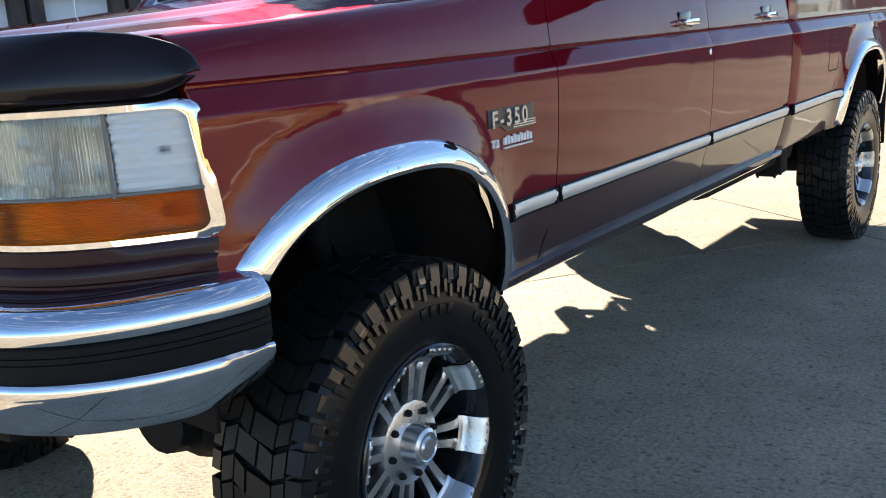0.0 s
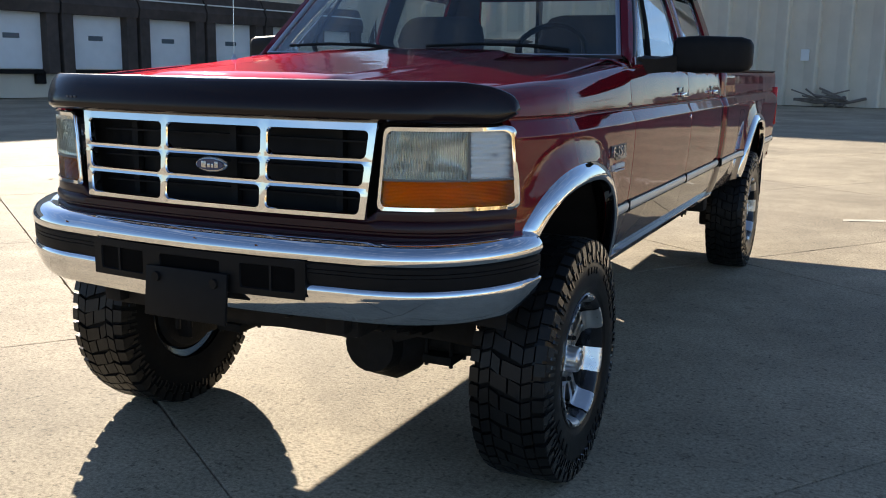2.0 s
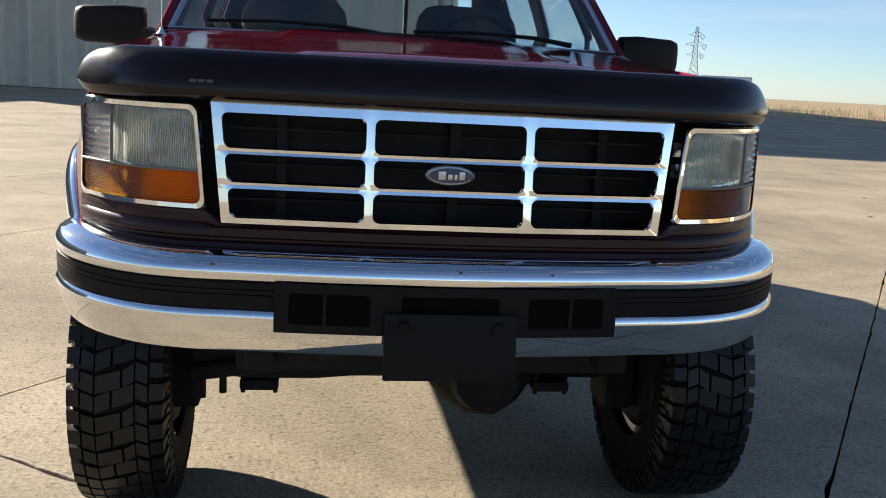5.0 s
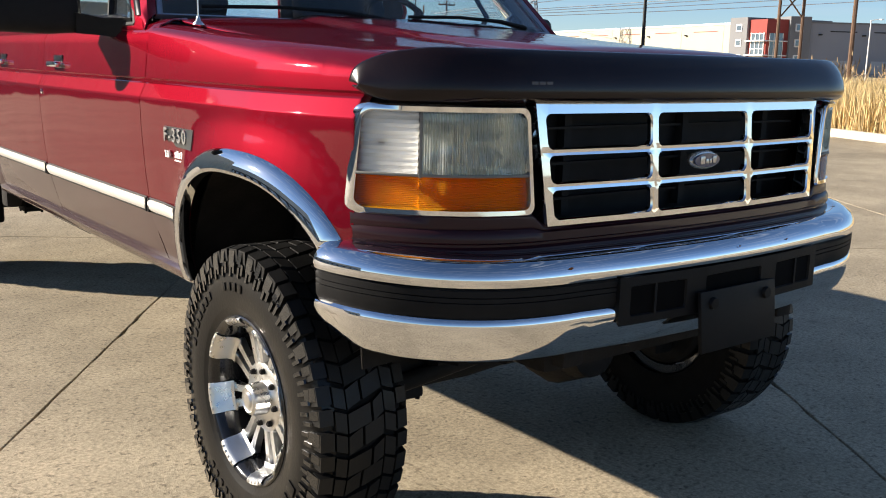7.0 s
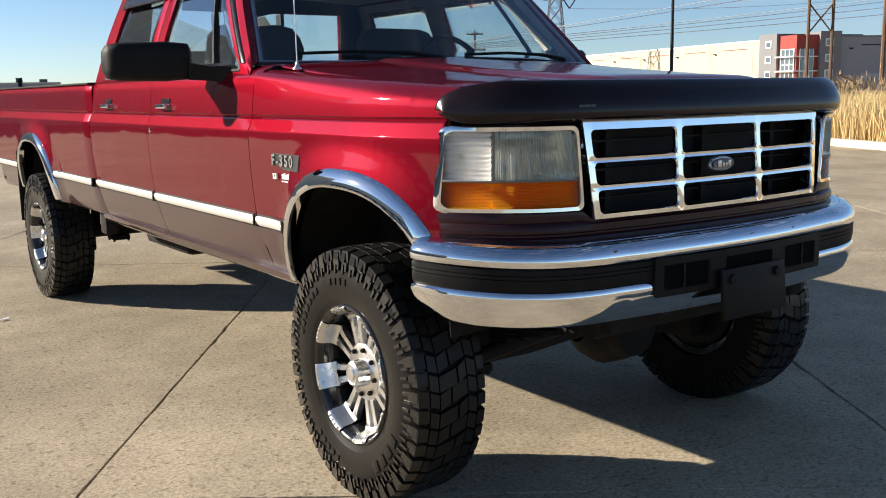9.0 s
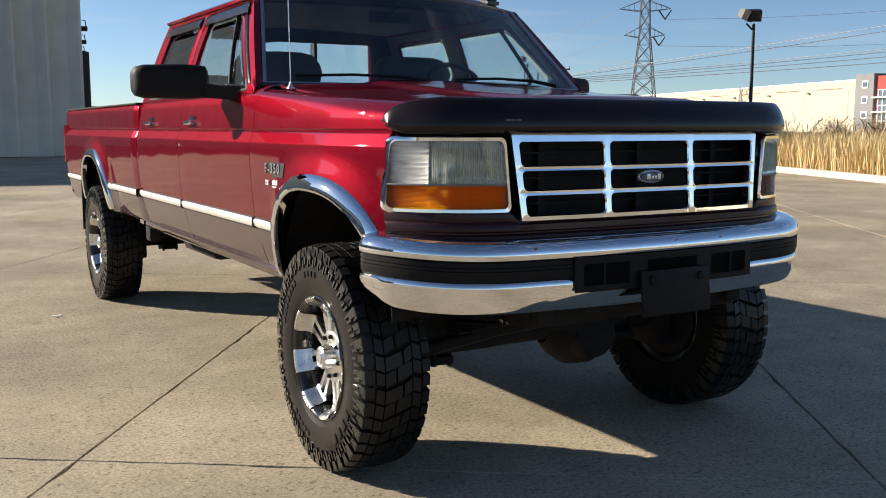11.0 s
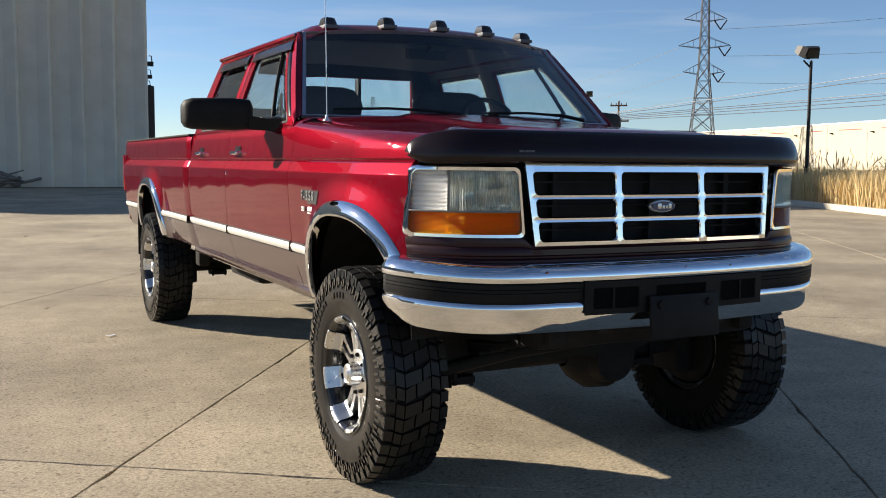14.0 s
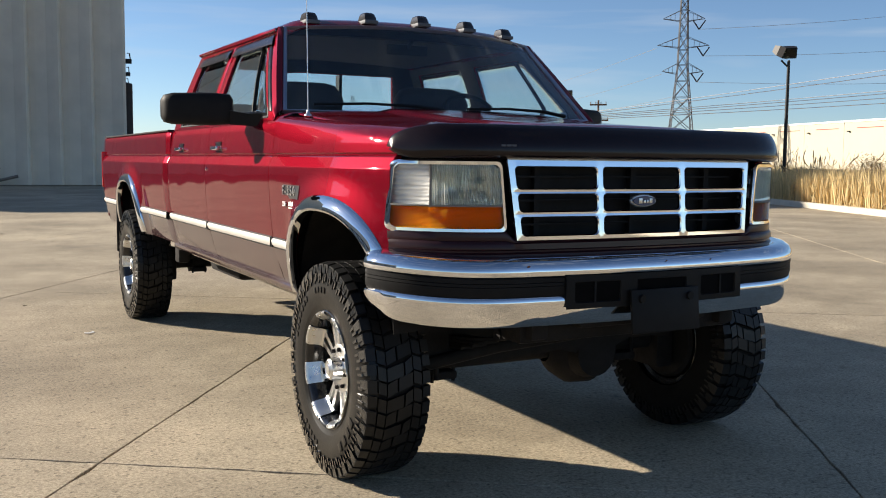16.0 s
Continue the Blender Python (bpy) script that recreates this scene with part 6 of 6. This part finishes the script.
# door mirrors
for s in (1, -1):
    bm = bmesh.new()
    rows = []
    for f, w, h, d in ((0.0, 0.05, 0.055, 0.0), (0.04, 0.068, 0.073, -0.002), (0.3, 0.078, 0.080, -0.006), (0.85, 0.074, 0.076, 0.0), (0.96, 0.060, 0.066, 0.006), (1.0, 0.035, 0.045, 0.012)):
        cx, cy = 1.005 + 0.315 * f, 1.205 + 0.10 * f + d
        rows.append([(s * cx, cy + 0.75 * w * math.copysign(abs(math.cos(a)) ** 0.55, math.cos(a)), 1.487 + h * math.copysign(abs(math.sin(a)) ** 0.55, math.sin(a))) for a in [2 * math.pi * k / 28 for k in range(28)]])
    vs = loft(bm, rows, closed=True)
    bm.faces.new(vs[0])
    bm.faces.new(vs[-1])
    loft(bm, [[(s * x, y + dy, z + dz) for dy, dz in ((-0.04 * k, 0.02 * k), (0.05 * k, 0.03 * k), (0.05 * k, -0.02 * k), (-0.03 * k, -0.03 * k))] for x, y, z, k in ((0.900, 1.03, 1.437, 1.4), (0.96, 1.12, 1.440, 1.15), (1.03, 1.19, 1.452, 1.35))], closed=True)
    head = part("door_mirror", bm, M_PLASTIC, truck, "large black door mirror")
    bm = bmesh.new()
    box(bm, (1.02 if s > 0 else -1.30, 1.27, 1.425), (1.30 if s > 0 else -1.02, 1.315, 1.55), 0.01)
    part("mirror_glass", bm, M_CHROME, head)

# antenna on the right-hand fender
bm = bmesh.new()
lathe(bm, [(0.0, 0.017), (0.005, 0.016), (0.012, 0.008), (0.024, 0.005), (0.024, 0.0)], 14, "z", (-0.852, 0.530, 1.436))
tube(bm, [(-0.852, 0.530, 1.45), (-0.853, 0.535, 1.75), (-0.855, 0.550, 2.30)], 0.0020, 6)
part("antenna", bm, M_ALU, truck, "thin steel whip antenna")

# cargo bed
bm = bmesh.new()
box(bm, (-0.86, 2.91, 0.92), (0.86, 5.53, 0.96))
box(bm, (-0.88, 2.908, 0.92), (0.88, 2.95, 1.40))
for s in (1, -1):
    box(bm, (min(s * 0.83, s * 0.87), 2.91, 0.92), (max(s * 0.83, s * 0.87), 5.53, 1.40))
for k in range(9):
    box(bm, (-0.80 + 0.19 * k, 2.97, 0.96), (-0.72 + 0.19 * k, 5.51, 0.972))
part("bed_liner", bm, M_PLASTIC, truck, smooth=False)
for s in (1, -1):
    bm = bmesh.new()
    box(bm, (min(s * 0.845, s * 0.955), 2.92, 1.420), (max(s * 0.845, s * 0.955), 5.56, 1.432), 0.004)
    part("bed_rail_cap", bm, M_PLASTIC, truck)
bm = bmesh.new()
box(bm, (-0.945, 5.515, 0.72), (0.945, 5.563, 1.428), 0.012)
part("tailgate", bm, M_PAINT, truck)
for s in (1, -1):
    bm = bmesh.new()
    box(bm, (min(s * 0.82, s * 0.985), 5.565, 0.98), (max(s * 0.82, s * 0.985), 5.595, 1.30), 0.008)
    part("tail_lamp", bm, M_REDLENS, truck, "red tail lamp lens")
    bm = bmesh.new()
    box(bm, (s * 0.90 - 0.10, 4.74, 0.47), (s * 0.90 + 0.10, 4.752, 0.98), 0.003, None)
    part("mud_flap", bm, M_PLASTIC, truck)
bm = bmesh.new()
box(bm, (-0.90, 5.60, 0.66), (0.90, 5.76, 0.80), 0.02)
part("rear_bumper", bm, M_CHROME, truck)
# fuel flap on the driver's side
bm = bmesh.new()
loop = rounded(3.48, 3.66, 1.00, 1.17, 0.02)
tube(bm, [(side_x(y, z) + 0.001, y, z) for y, z in loop + loop[:1]], 0.003, 5, False)
part("fuel_flap", bm, M_DARK, truck)

# chassis
bm = bmesh.new()
for s in (1, -1):
    box(bm, (s * 0.44 - 0.035, -0.70, 0.62), (s * 0.44 + 0.035, 5.53, 0.77), 0.01)
for y in (0.75, 1.9, 3.1, 5.0):
    box(bm, (-0.42, y - 0.05, 0.62), (0.42, y + 0.05, 0.72), 0.01)
part("frame", bm, M_DARK, truck)
for y, xd in ((AXLE_F, 0.24), (AXLE_R, 0.0)):
    bm = bmesh.new()
    tube(bm, [(-0.74, y, HUB), (0.74, y, HUB)], 0.046, 14)
    lathe(bm, [(-0.17, 0.05), (-0.12, 0.11), (-0.05, 0.155), (0.05, 0.160), (0.12, 0.115), (0.17, 0.05)], 20, "x", (xd, y, HUB - 0.01))
    lathe(bm, [(-0.10, 0.0), (-0.09, 0.10), (0.0, 0.125), (0.10, 0.10)], 18, "y", (xd, y - 0.08, HUB - 0.01))
    beam = part("axle", bm, M_DARK, truck)
    for s in (1, -1):
        bm = bmesh.new()
        box(bm, (s * 0.70 - 0.05, y - 0.09, HUB - 0.13), (s * 0.70 + 0.05, y + 0.09, HUB + 0.13), 0.02)
        part("steering_knuckle" if y < 1 else "brake_backplate", bm, M_DARK, beam)
        bm = bmesh.new()
        box(bm, (s * 0.47 - 0.06, y - 0.08, HUB - 0.075), (s * 0.47 + 0.06, y + 0.08, HUB - 0.04), 0.01)
        part("spring_plate", bm, M_DARK, beam)
        for dx in (-0.05, 0.05):
            bm = bmesh.new()
            tube(bm, [(s * 0.47 + dx, y + a, HUB + b) for a, b in ((-0.06, -0.085), (-0.06, 0.11), (-0.03, 0.135), (0.03, 0.135), (0.06, 0.11), (0.06, -0.085))], 0.008, 6)
            part("u_bolt", bm, M_DARK, beam)
    for s in (1, -1):
        bm = bmesh.new()
        for k in range(4):
            ln = 0.54 - 0.09 * k if y < 1 else 0.64 - 0.10 * k
            zz = HUB + 0.075 + 0.013 * (3 - k) + (0.03 if y > 1 else 0)
            rows = []
            for q in range(13):
                f = -1 + q / 6
                up = 0.075 * f * f * (ln / 0.6) ** 2
                rows.append([(s * 0.47 + dx, y + f * ln, zz + up + dz) for dx, dz in ((-0.032, 0), (0.032, 0), (0.032, 0.011), (-0.032, 0.011))])
            vs = loft(bm, rows, closed=True)
            bm.faces.new(vs[0])
            bm.faces.new(vs[-1])
            if k == 0:
                for f in (-1, 1):
                    lathe(bm, [(-0.034, 0.0), (-0.034, 0.024), (0.034, 0.024), (0.034, 0.0)], 12, "x", (s * 0.47, y + f * ln, zz + 0.08))
        tube(bm, [(s * 0.60, y + 0.10, HUB - 0.02), (s * 0.56, y + 0.16, 0.95)], 0.032, 10)
        tube(bm, [(s * 0.47, y + 0.56, HUB + 0.12), (s * 0.47, y + 0.60, 0.66)], 0.025, 8)
        part("leaf_spring", bm, M_DARK, truck)
bm = bmesh.new()
tube(bm, [(-0.62, 0.17, HUB - 0.02), (0.62, 0.17, HUB - 0.02)], 0.018, 8)
tube(bm, [(-0.66, -0.16, HUB + 0.02), (-0.30, -0.18, HUB + 0.075), (0.10, -0.20, HUB + 0.105)], 0.026, 10)
for x, z in ((-0.63, HUB - 0.055), (-0.57, HUB - 0.04)):
    tube(bm, [(x, -0.165, HUB + 0.02), (x, -0.165, z)], 0.011, 8)
part("steering_link", bm, M_DARK, truck)
# added plate: fills the dark gap below the bumper, hides lit ground behind
bm = bmesh.new()
rows = []
for x in (-0.66, -0.50, -0.30, -0.10, 0.05, 0.14, 0.24, 0.34, 0.43, 0.55, 0.66):
    low = 0.445 + 0.03 * math.sin(4 * x) - 0.085 * math.exp(-((x - 0.24) / 0.11) ** 2)
    rows.append([(x, -0.10, low + 0.012), (x, -0.125, low), (x, -0.140, low + 0.03), (x, -0.135, 0.60), (x, -0.10, 0.74)])
loft(bm, rows)
thick(part("lift_crossmember", bm, M_DARK, truck, "added dark filler plate below the front bumper"), 0.012)
bm = bmesh.new()
box(bm, (-0.38, -0.52, 0.60), (0.38, 0.62, 1.20), 0.05)
box(bm, (-0.25, 0.6, 0.52), (0.28, 1.75, 0.80), 0.06)
box(bm, (-0.10, 1.7, 0.46), (0.34, 2.15, 0.74), 0.06)
tube(bm, [(0.16, 2.1, 0.58), (0.02, AXLE_R - 0.1, HUB + 0.02)], 0.045, 12)
tube(bm, [(0.20, 1.75, 0.56), (0.24, 0.1, HUB)], 0.035, 10)
part("drivetrain", bm, M_DARK, truck)
bm = bmesh.new()
tube(bm, [(-0.50, 0.6, 0.60), (-0.60, 1.6, 0.57), (-0.62, 2.6, 0.57), (-0.60, 3.5, 0.62), (-0.62, 4.9, 0.72), (-0.80, 5.2, 0.66)], 0.045, 10)
box(bm, (-0.70, 2.2, 0.50), (-0.52, 2.9, 0.64), 0.05)
part("exhaust", bm, M_DARK, truck)
bm = bmesh.new()
box(bm, (0.50, 2.2, 0.56), (0.82, 3.5, 0.86), 0.06)
part("fuel_tank", bm, M_DARK, truck)
for s in (1, -1):
    bm = bmesh.new()
    box(bm, (s * 0.80 - 0.04, 3.18, 0.52), (s * 0.80 + 0.04, 3.30, 0.72), 0.02)
    tube(bm, [(s * 0.80, 3.24, 0.54), (s * 0.47, 3.5, 0.60)], 0.02, 8)
    part("tank_strap", bm, M_DARK, truck)

# wheels


def tyre_mesh(s):
    bm = bmesh.new()
    prof = [(-0.150, 0.236), (-0.158, 0.255), (-0.168, 0.30), (-0.166, 0.345), (-0.158, 0.385), (-0.150, 0.405), (-0.138, 0.420), (-0.10, 0.426), (0.0, 0.428), (0.10, 0.426), (0.138, 0.420), (0.150, 0.405), (0.158, 0.385), (0.163, 0.360), (0.166, 0.345), (0.1672, 0.336), (0.168, 0.30), (0.165, 0.29), (0.162, 0.262), (0.160, 0.258), (0.156, 0.250), (0.150, 0.236)]
    K, Q = 0.80, 0.978
    lathe(bm, [(x * K, 0.236 + (r - 0.236) * (0.417 - 0.236) / (0.428 - 0.236)) for x, r in prof], 96, "x", (0, 0, 0), s)
    carcass, bm = bm, bmesh.new()
    rng = random.Random(7)

    def block(a0, a1, x0, x1, skew, r0=0.426, r1=0.4385, rim=0.0):
        pts = []
        for r in (r0, r1):
            for aa, xx in ((a0, x0), (a1, x0), (a1 + skew, x1), (a0 + skew, x1)):
                k = 0.965 if r == r1 else 1.015
                am, xm = (a0 + a1) / 2 + skew / 2, (x0 + x1) / 2
                aa, xx = am + (aa - am) * k, xm + (xx - xm) * k
                rr = r - rim * max(0.0, abs(xx) - 0.11) / 0.05
                rr *= Q
                pts.append(bm.verts.new((s * xx * K, rr * math.cos(aa), rr * math.sin(aa))))
        for f in ((4, 5, 6, 7), (0, 1, 5, 4), (1, 2, 6, 5), (2, 3, 7, 6), (3, 0, 4, 7)):
            bm.faces.new([pts[i] for i in f])
    N = 46
    st = 2 * math.pi / N
    for k in range(N):
        a = k * st
        j = rng.uniform(-0.02, 0.02) * st
        lap = 0.010 if k % 2 else -0.024
        block(a + j, a + st * 0.86 + j, -0.064, lap - 0.003, st * 0.34)
        block(a + st * 0.34 + j, a + st * 1.20 + j, lap + 0.004, 0.064, st * 0.30)
        block(a + st * 0.15 + j, a + st * (1.02 if k % 3 else 0.92) + j, -0.109, -0.068, -st * 0.22)
        block(a + st * 0.62 + j, a + st * (1.48 if k % 3 else 1.38) + j, 0.068, 0.109, -st * 0.22)
        for sd in (-1, 1):
            off = 0.3 * st if sd > 0 else 0.0
            block(a + off, a + off + st * (0.82 if k % 2 else 0.70), sd * 0.114, sd * 0.158, 0.0, 0.405, 0.4395, 0.010)
            # shoulder lug running down the sidewall
            a0, a1 = a + off + 0.02 * st, a + off + st * (0.60 if k % 2 else 0.42)
            lo = 0.380 if k % 2 else 0.393
            q = []
            for aa in (a0, a1):
                for xx, rr in ((0.1585, 0.425), (0.163, 0.405), (0.1665, lo), (0.160, lo)):
                    q.append(bm.verts.new((s * sd * xx * K, rr * Q * math.cos(aa), rr * Q * math.sin(aa))))
            for i in range(3):
                bm.faces.new((q[i], q[i + 1], q[i + 5], q[i + 4]))
            bm.faces.new((q[0], q[1], q[2], q[3]))
            bm.faces.new((q[4], q[5], q[6], q[7]))
            # two thin raised ribs below each lug
            for f, r_in, r_out in ((0.10, 0.352, 0.384), (0.55, 0.362, 0.396)):
                a0, a1 = a + off + f * st, a + off + (f + 0.20) * st
                q = [bm.verts.new((s * sd * xx * K, rr * Q * math.cos(aa), rr * Q * math.sin(aa))) for aa in (a0, a1) for xx, rr in ((0.160, r_out), (0.1668, r_out - 0.002), (0.1712, r_in + 0.002), (0.1655, r_in))]
                for i in range(3):
                    bm.faces.new((q[i], q[i + 1], q[i + 5], q[i + 4]))
                bm.faces.new(q[:4])
                bm.faces.new(q[4:])
    return carcass, bm


def wheel(x, y, s, front):
    wh = bmesh.new()
    # black barrel and lip
    lathe(wh, [(-0.14, 0.228), (-0.135, 0.236), (-0.12, 0.232), (-0.11, 0.205), (0.06, 0.205), (0.118, 0.212), (0.138, 0.218), (0.146, 0.226), (0.150, 0.234), (0.146, 0.238), (0.130, 0.236), (0.12, 0.228), (-0.12, 0.226)], 64, "x", (0, 0, 0), s)
    lathe(wh, [(-0.03, 0.205), (-0.03, 0.10), (0.0, 0.09), (0.0, 0.0)], 48, "x", (0, 0, 0), s)
    for v in wh.verts:
        v.co.x *= 0.84
    ob = part("wheel", wh, M_BLACKGLOSS, truck, "gloss black wheel with machined twin spokes")
    ob.location = (x, y, HUB)
    ob.rotation_euler.x = 0.13 if front else 0.4
    carcass, tread = tyre_mesh(s)
    ty = part("tyre", carcass, M_SIDEWALL, ob, "chunky all-terrain tyre")
    ty.data.materials.append(M_RUBBERDULL)
    for f in ty.data.polygons:
        f.material_index = 1 if f.center.x * s < 0.09 else 0
    tr = tagged(part("tread", tread, M_RUBBER, ob, "blocky rubber tread"), kind="stuff")
    tr.data.materials.append(M_LUG)
    for f in tr.data.polygons:
        f.material_index = 1 if f.center.x * s > 0.158 * 0.80 else 0
    bm = bmesh.new()
    # hub face ring
    lathe(bm, [(0.010, 0.108), (0.050, 0.104), (0.064, 0.098), (0.068, 0.088), (0.070, 0.0)], 48, "x", (0, 0, 0), s)
    part("hub_face", bm, M_ALU, ob, "machined hub face")
    for k in range(8):
        a = 2 * math.pi * (k + 0.5) / 8
        R = Matrix.Rotation(a, 4, "X")
        bm = bmesh.new()
        for sd in (-1, 1):
            rows = []
            for r, xx, w0, w1 in ((0.074, 0.074, 0.006, 0.027), (0.10, 0.076, 0.008, 0.028), (0.13, 0.077, 0.009, 0.030), (0.165, 0.078, 0.011, 0.034), (0.194, 0.080, 0.012, 0.043)):
                rows.append([(s * (xx - 0.020), sd * w0, r), (s * xx, sd * (w0 + 0.002), r), (s * xx, sd * (w1 - 0.002), r), (s * (xx - 0.020), sd * w1, r)])
            loft(bm, rows, closed=True)
        rows = []
        for r, xx, w in ((0.188, 0.079, 0.043), (0.199, 0.084, 0.043), (0.206, 0.100, 0.043), (0.213, 0.135, 0.044), (0.222, 0.149, 0.045), (0.229, 0.152, 0.045), (0.230, 0.146, 0.045)):
            rows.append([(s * xx, -w, math.sqrt(max(r * r - w * w, 0))), (s * (xx + 0.002), -w * 0.4, math.sqrt(r * r - (w * 0.4) ** 2)), (s * (xx + 0.002), w * 0.4, math.sqrt(r * r - (w * 0.4) ** 2)), (s * xx, w, math.sqrt(r * r - w * w))])
        loft(bm, rows)
        for wy in (-0.030, -0.010, 0.010, 0.030):
            lathe(bm, [(0.0, 0.004), (0.003, 0.003), (0.004, 0.0)], 6, "x", (s * 0.151, wy, math.sqrt(0.224 ** 2 - wy * wy)), s)
        for v in bm.verts:
            v.co.x *= 0.84
        bmesh.ops.transform(bm, matrix=R, verts=bm.verts)
        thick(part("spoke", bm, M_ALU, ob, "machined twin-finger spoke"), 0.003)
        # wheel nut in its dark pocket
        bm = bmesh.new()
        lathe(bm, [(0.0, 0.014), (0.003, 0.014), (0.003, 0.009), (0.014, 0.008), (0.018, 0.005), (0.018, 0.0)], 8, "x", (s * 0.063, 0, 0.078), s)
        bmesh.ops.transform(bm, matrix=Matrix.Rotation(2 * math.pi * k / 8, 4, "X"), verts=bm.verts)
        part("wheel_nut", bm, M_DARK, ob)
    bm = bmesh.new()
    deep = 0.135 if front else 0.125
    lathe(bm, [(0.04, 0.068), (0.055, 0.066), (0.075, 0.064), (0.08, 0.060), (deep - 0.018, 0.058), (deep - 0.006, 0.054), (deep, 0.044), (deep - 0.003, 0.040), (deep - 0.003, 0.030), (deep + 0.003, 0.024), (deep + 0.004, 0.0)], 64, "x", (0, 0, 0), s)
    for v in bm.verts:
        v.co.x, v.co.y, v.co.z = v.co.x * 0.85, v.co.y * 0.78, v.co.z * 0.78
    part("hub_cap", bm, M_ALU, ob, "bright metal hub cap")
    bm = bmesh.new()
    lathe(bm, [(-0.02, 0.0), (-0.02, 0.195), (-0.10, 0.195), (-0.115, 0.18), (-0.115, 0.0)], 40, "x", (0, 0, 0), s)
    part("brake_drum", bm, M_DARK, ob)
    # raised plain blocks where the sidewall carries lettering
    for a0, cnt, h, w in ((84, 4, 0.024, 0.010), (46, 7, 0.024, 0.010), (228, 4, 0.036, 0.016), (300, 5, 0.020, 0.008)):
        for k in range(cnt):
            a = radians(a0 - (9.5 if h > 0.03 else 6.0) * k)
            bm = bmesh.new()
            box(bm, (0.1335, -w, -h / 2), (0.1378, w, h / 2), 0.003)
            bmesh.ops.transform(bm, matrix=Matrix.Rotation(a - math.pi / 2, 4, "X") @ Matrix.Scale(s, 4, (1, 0, 0)) @ Matrix.Translation((0, 0, 0.318)), verts=bm.verts)
            part("sidewall_block", bm, M_SIDEWALL, ob, "raised plain block on the sidewall" if k == 0 else "")
    return ob


for s in (1, -1):
    wheel(s * 0.856 + 0.018, AXLE_F, s, True)
    wheel(s * 0.882, AXLE_R, s, False)

# ---- concrete slabs of the yard, each a piece of its own ----
SL_U, SL_V = Vector((0.572, 0.820, 0)), Vector((0.820, -0.572, 0))
pavement = tagged(thing("pavement", "warm grey concrete slabs with dirty joints", "pavement"), kind="structure")
SW, SLEN, GAP = 3.005, 4.60, 0.005
V0, U0 = -1.750, -0.550


def slab_mesh(seed):
    rng = random.Random(seed)
    bm = bmesh.new()
    g = GAP / 2
    outline = []
    n = 40
    for a, b in (((g, g), (SLEN - g, g)), ((SLEN - g, g), (SLEN - g, SW - g)), ((SLEN - g, SW - g), (g, SW - g)), ((g, SW - g), (g, g))):
        for k in range(n):
            j = 0.0 if k == 0 else max(0.0, rng.gauss(0.0, 0.002)) + (rng.uniform(0.003, 0.011) if rng.random() < 0.09 else 0)
            x, y = a[0] + (b[0] - a[0]) * k / n, a[1] + (b[1] - a[1]) * k / n
            cx, cy = SLEN / 2, SW / 2
            outline.append((x + (j if x < cx else -j) * (abs(a[0] - b[0]) < 1e-6), y + (j if y < cy else -j) * (abs(a[1] - b[1]) < 1e-6)))
    ins = lambda d: [(x + (d if x < SLEN / 2 else -d), y + (d if y < SW / 2 else -d)) for x, y in outline]
    rows = [[SL_U * x + SL_V * y + Vector((0, 0, -0.024)) for x, y in outline], [SL_U * x + SL_V * y + Vector((0, 0, -0.005)) for x, y in outline], [SL_U * x + SL_V * y for x, y in ins(0.0025)]]
    vs = loft(bm, rows, closed=True)
    bm.faces.new(vs[-1])
    bmesh.ops.recalc_face_normals(bm, faces=bm.faces)
    me = bpy.data.meshes.new("slab")
    bm.to_mesh(me)
    bm.free()
    me.materials.append(M_CONC)
    return me


slabs = [slab_mesh(k) for k in range(7)]
made = 0
for i in range(-9, 13):
    for j in range(-13, 12):
        o = SL_U * (U0 + i * SLEN) + SL_V * (V0 + j * SW)
        c = o + SL_U * SLEN / 2 + SL_V * SW / 2
        away = (c.xy - Vector((0, 8))).length
        side = (c - Vector((16.6, 8.1, 0))).dot(Vector((0.91, -0.41, 0)))
        back = (c - WALL_O).dot(WALL_V)
        if away > 32 or side > -2.2 or back > -2.0 or made >= 300:
            continue
        ob = new("slab", slabs[(i * 5 + j * 3) % 7])
        ob.parent = pavement
        ob.location = o
        made += 1
bm = bmesh.new()
for ob in pavement.children:
    loft(bm, [[ob.location + SL_U * u + SL_V * v + Vector((0, 0, -0.0205)) for v in (-0.02, SW + 0.02)] for u in (-0.02, SLEN + 0.02)])
part("joint_filler", bm, M_JOINT, pavement, smooth=False)
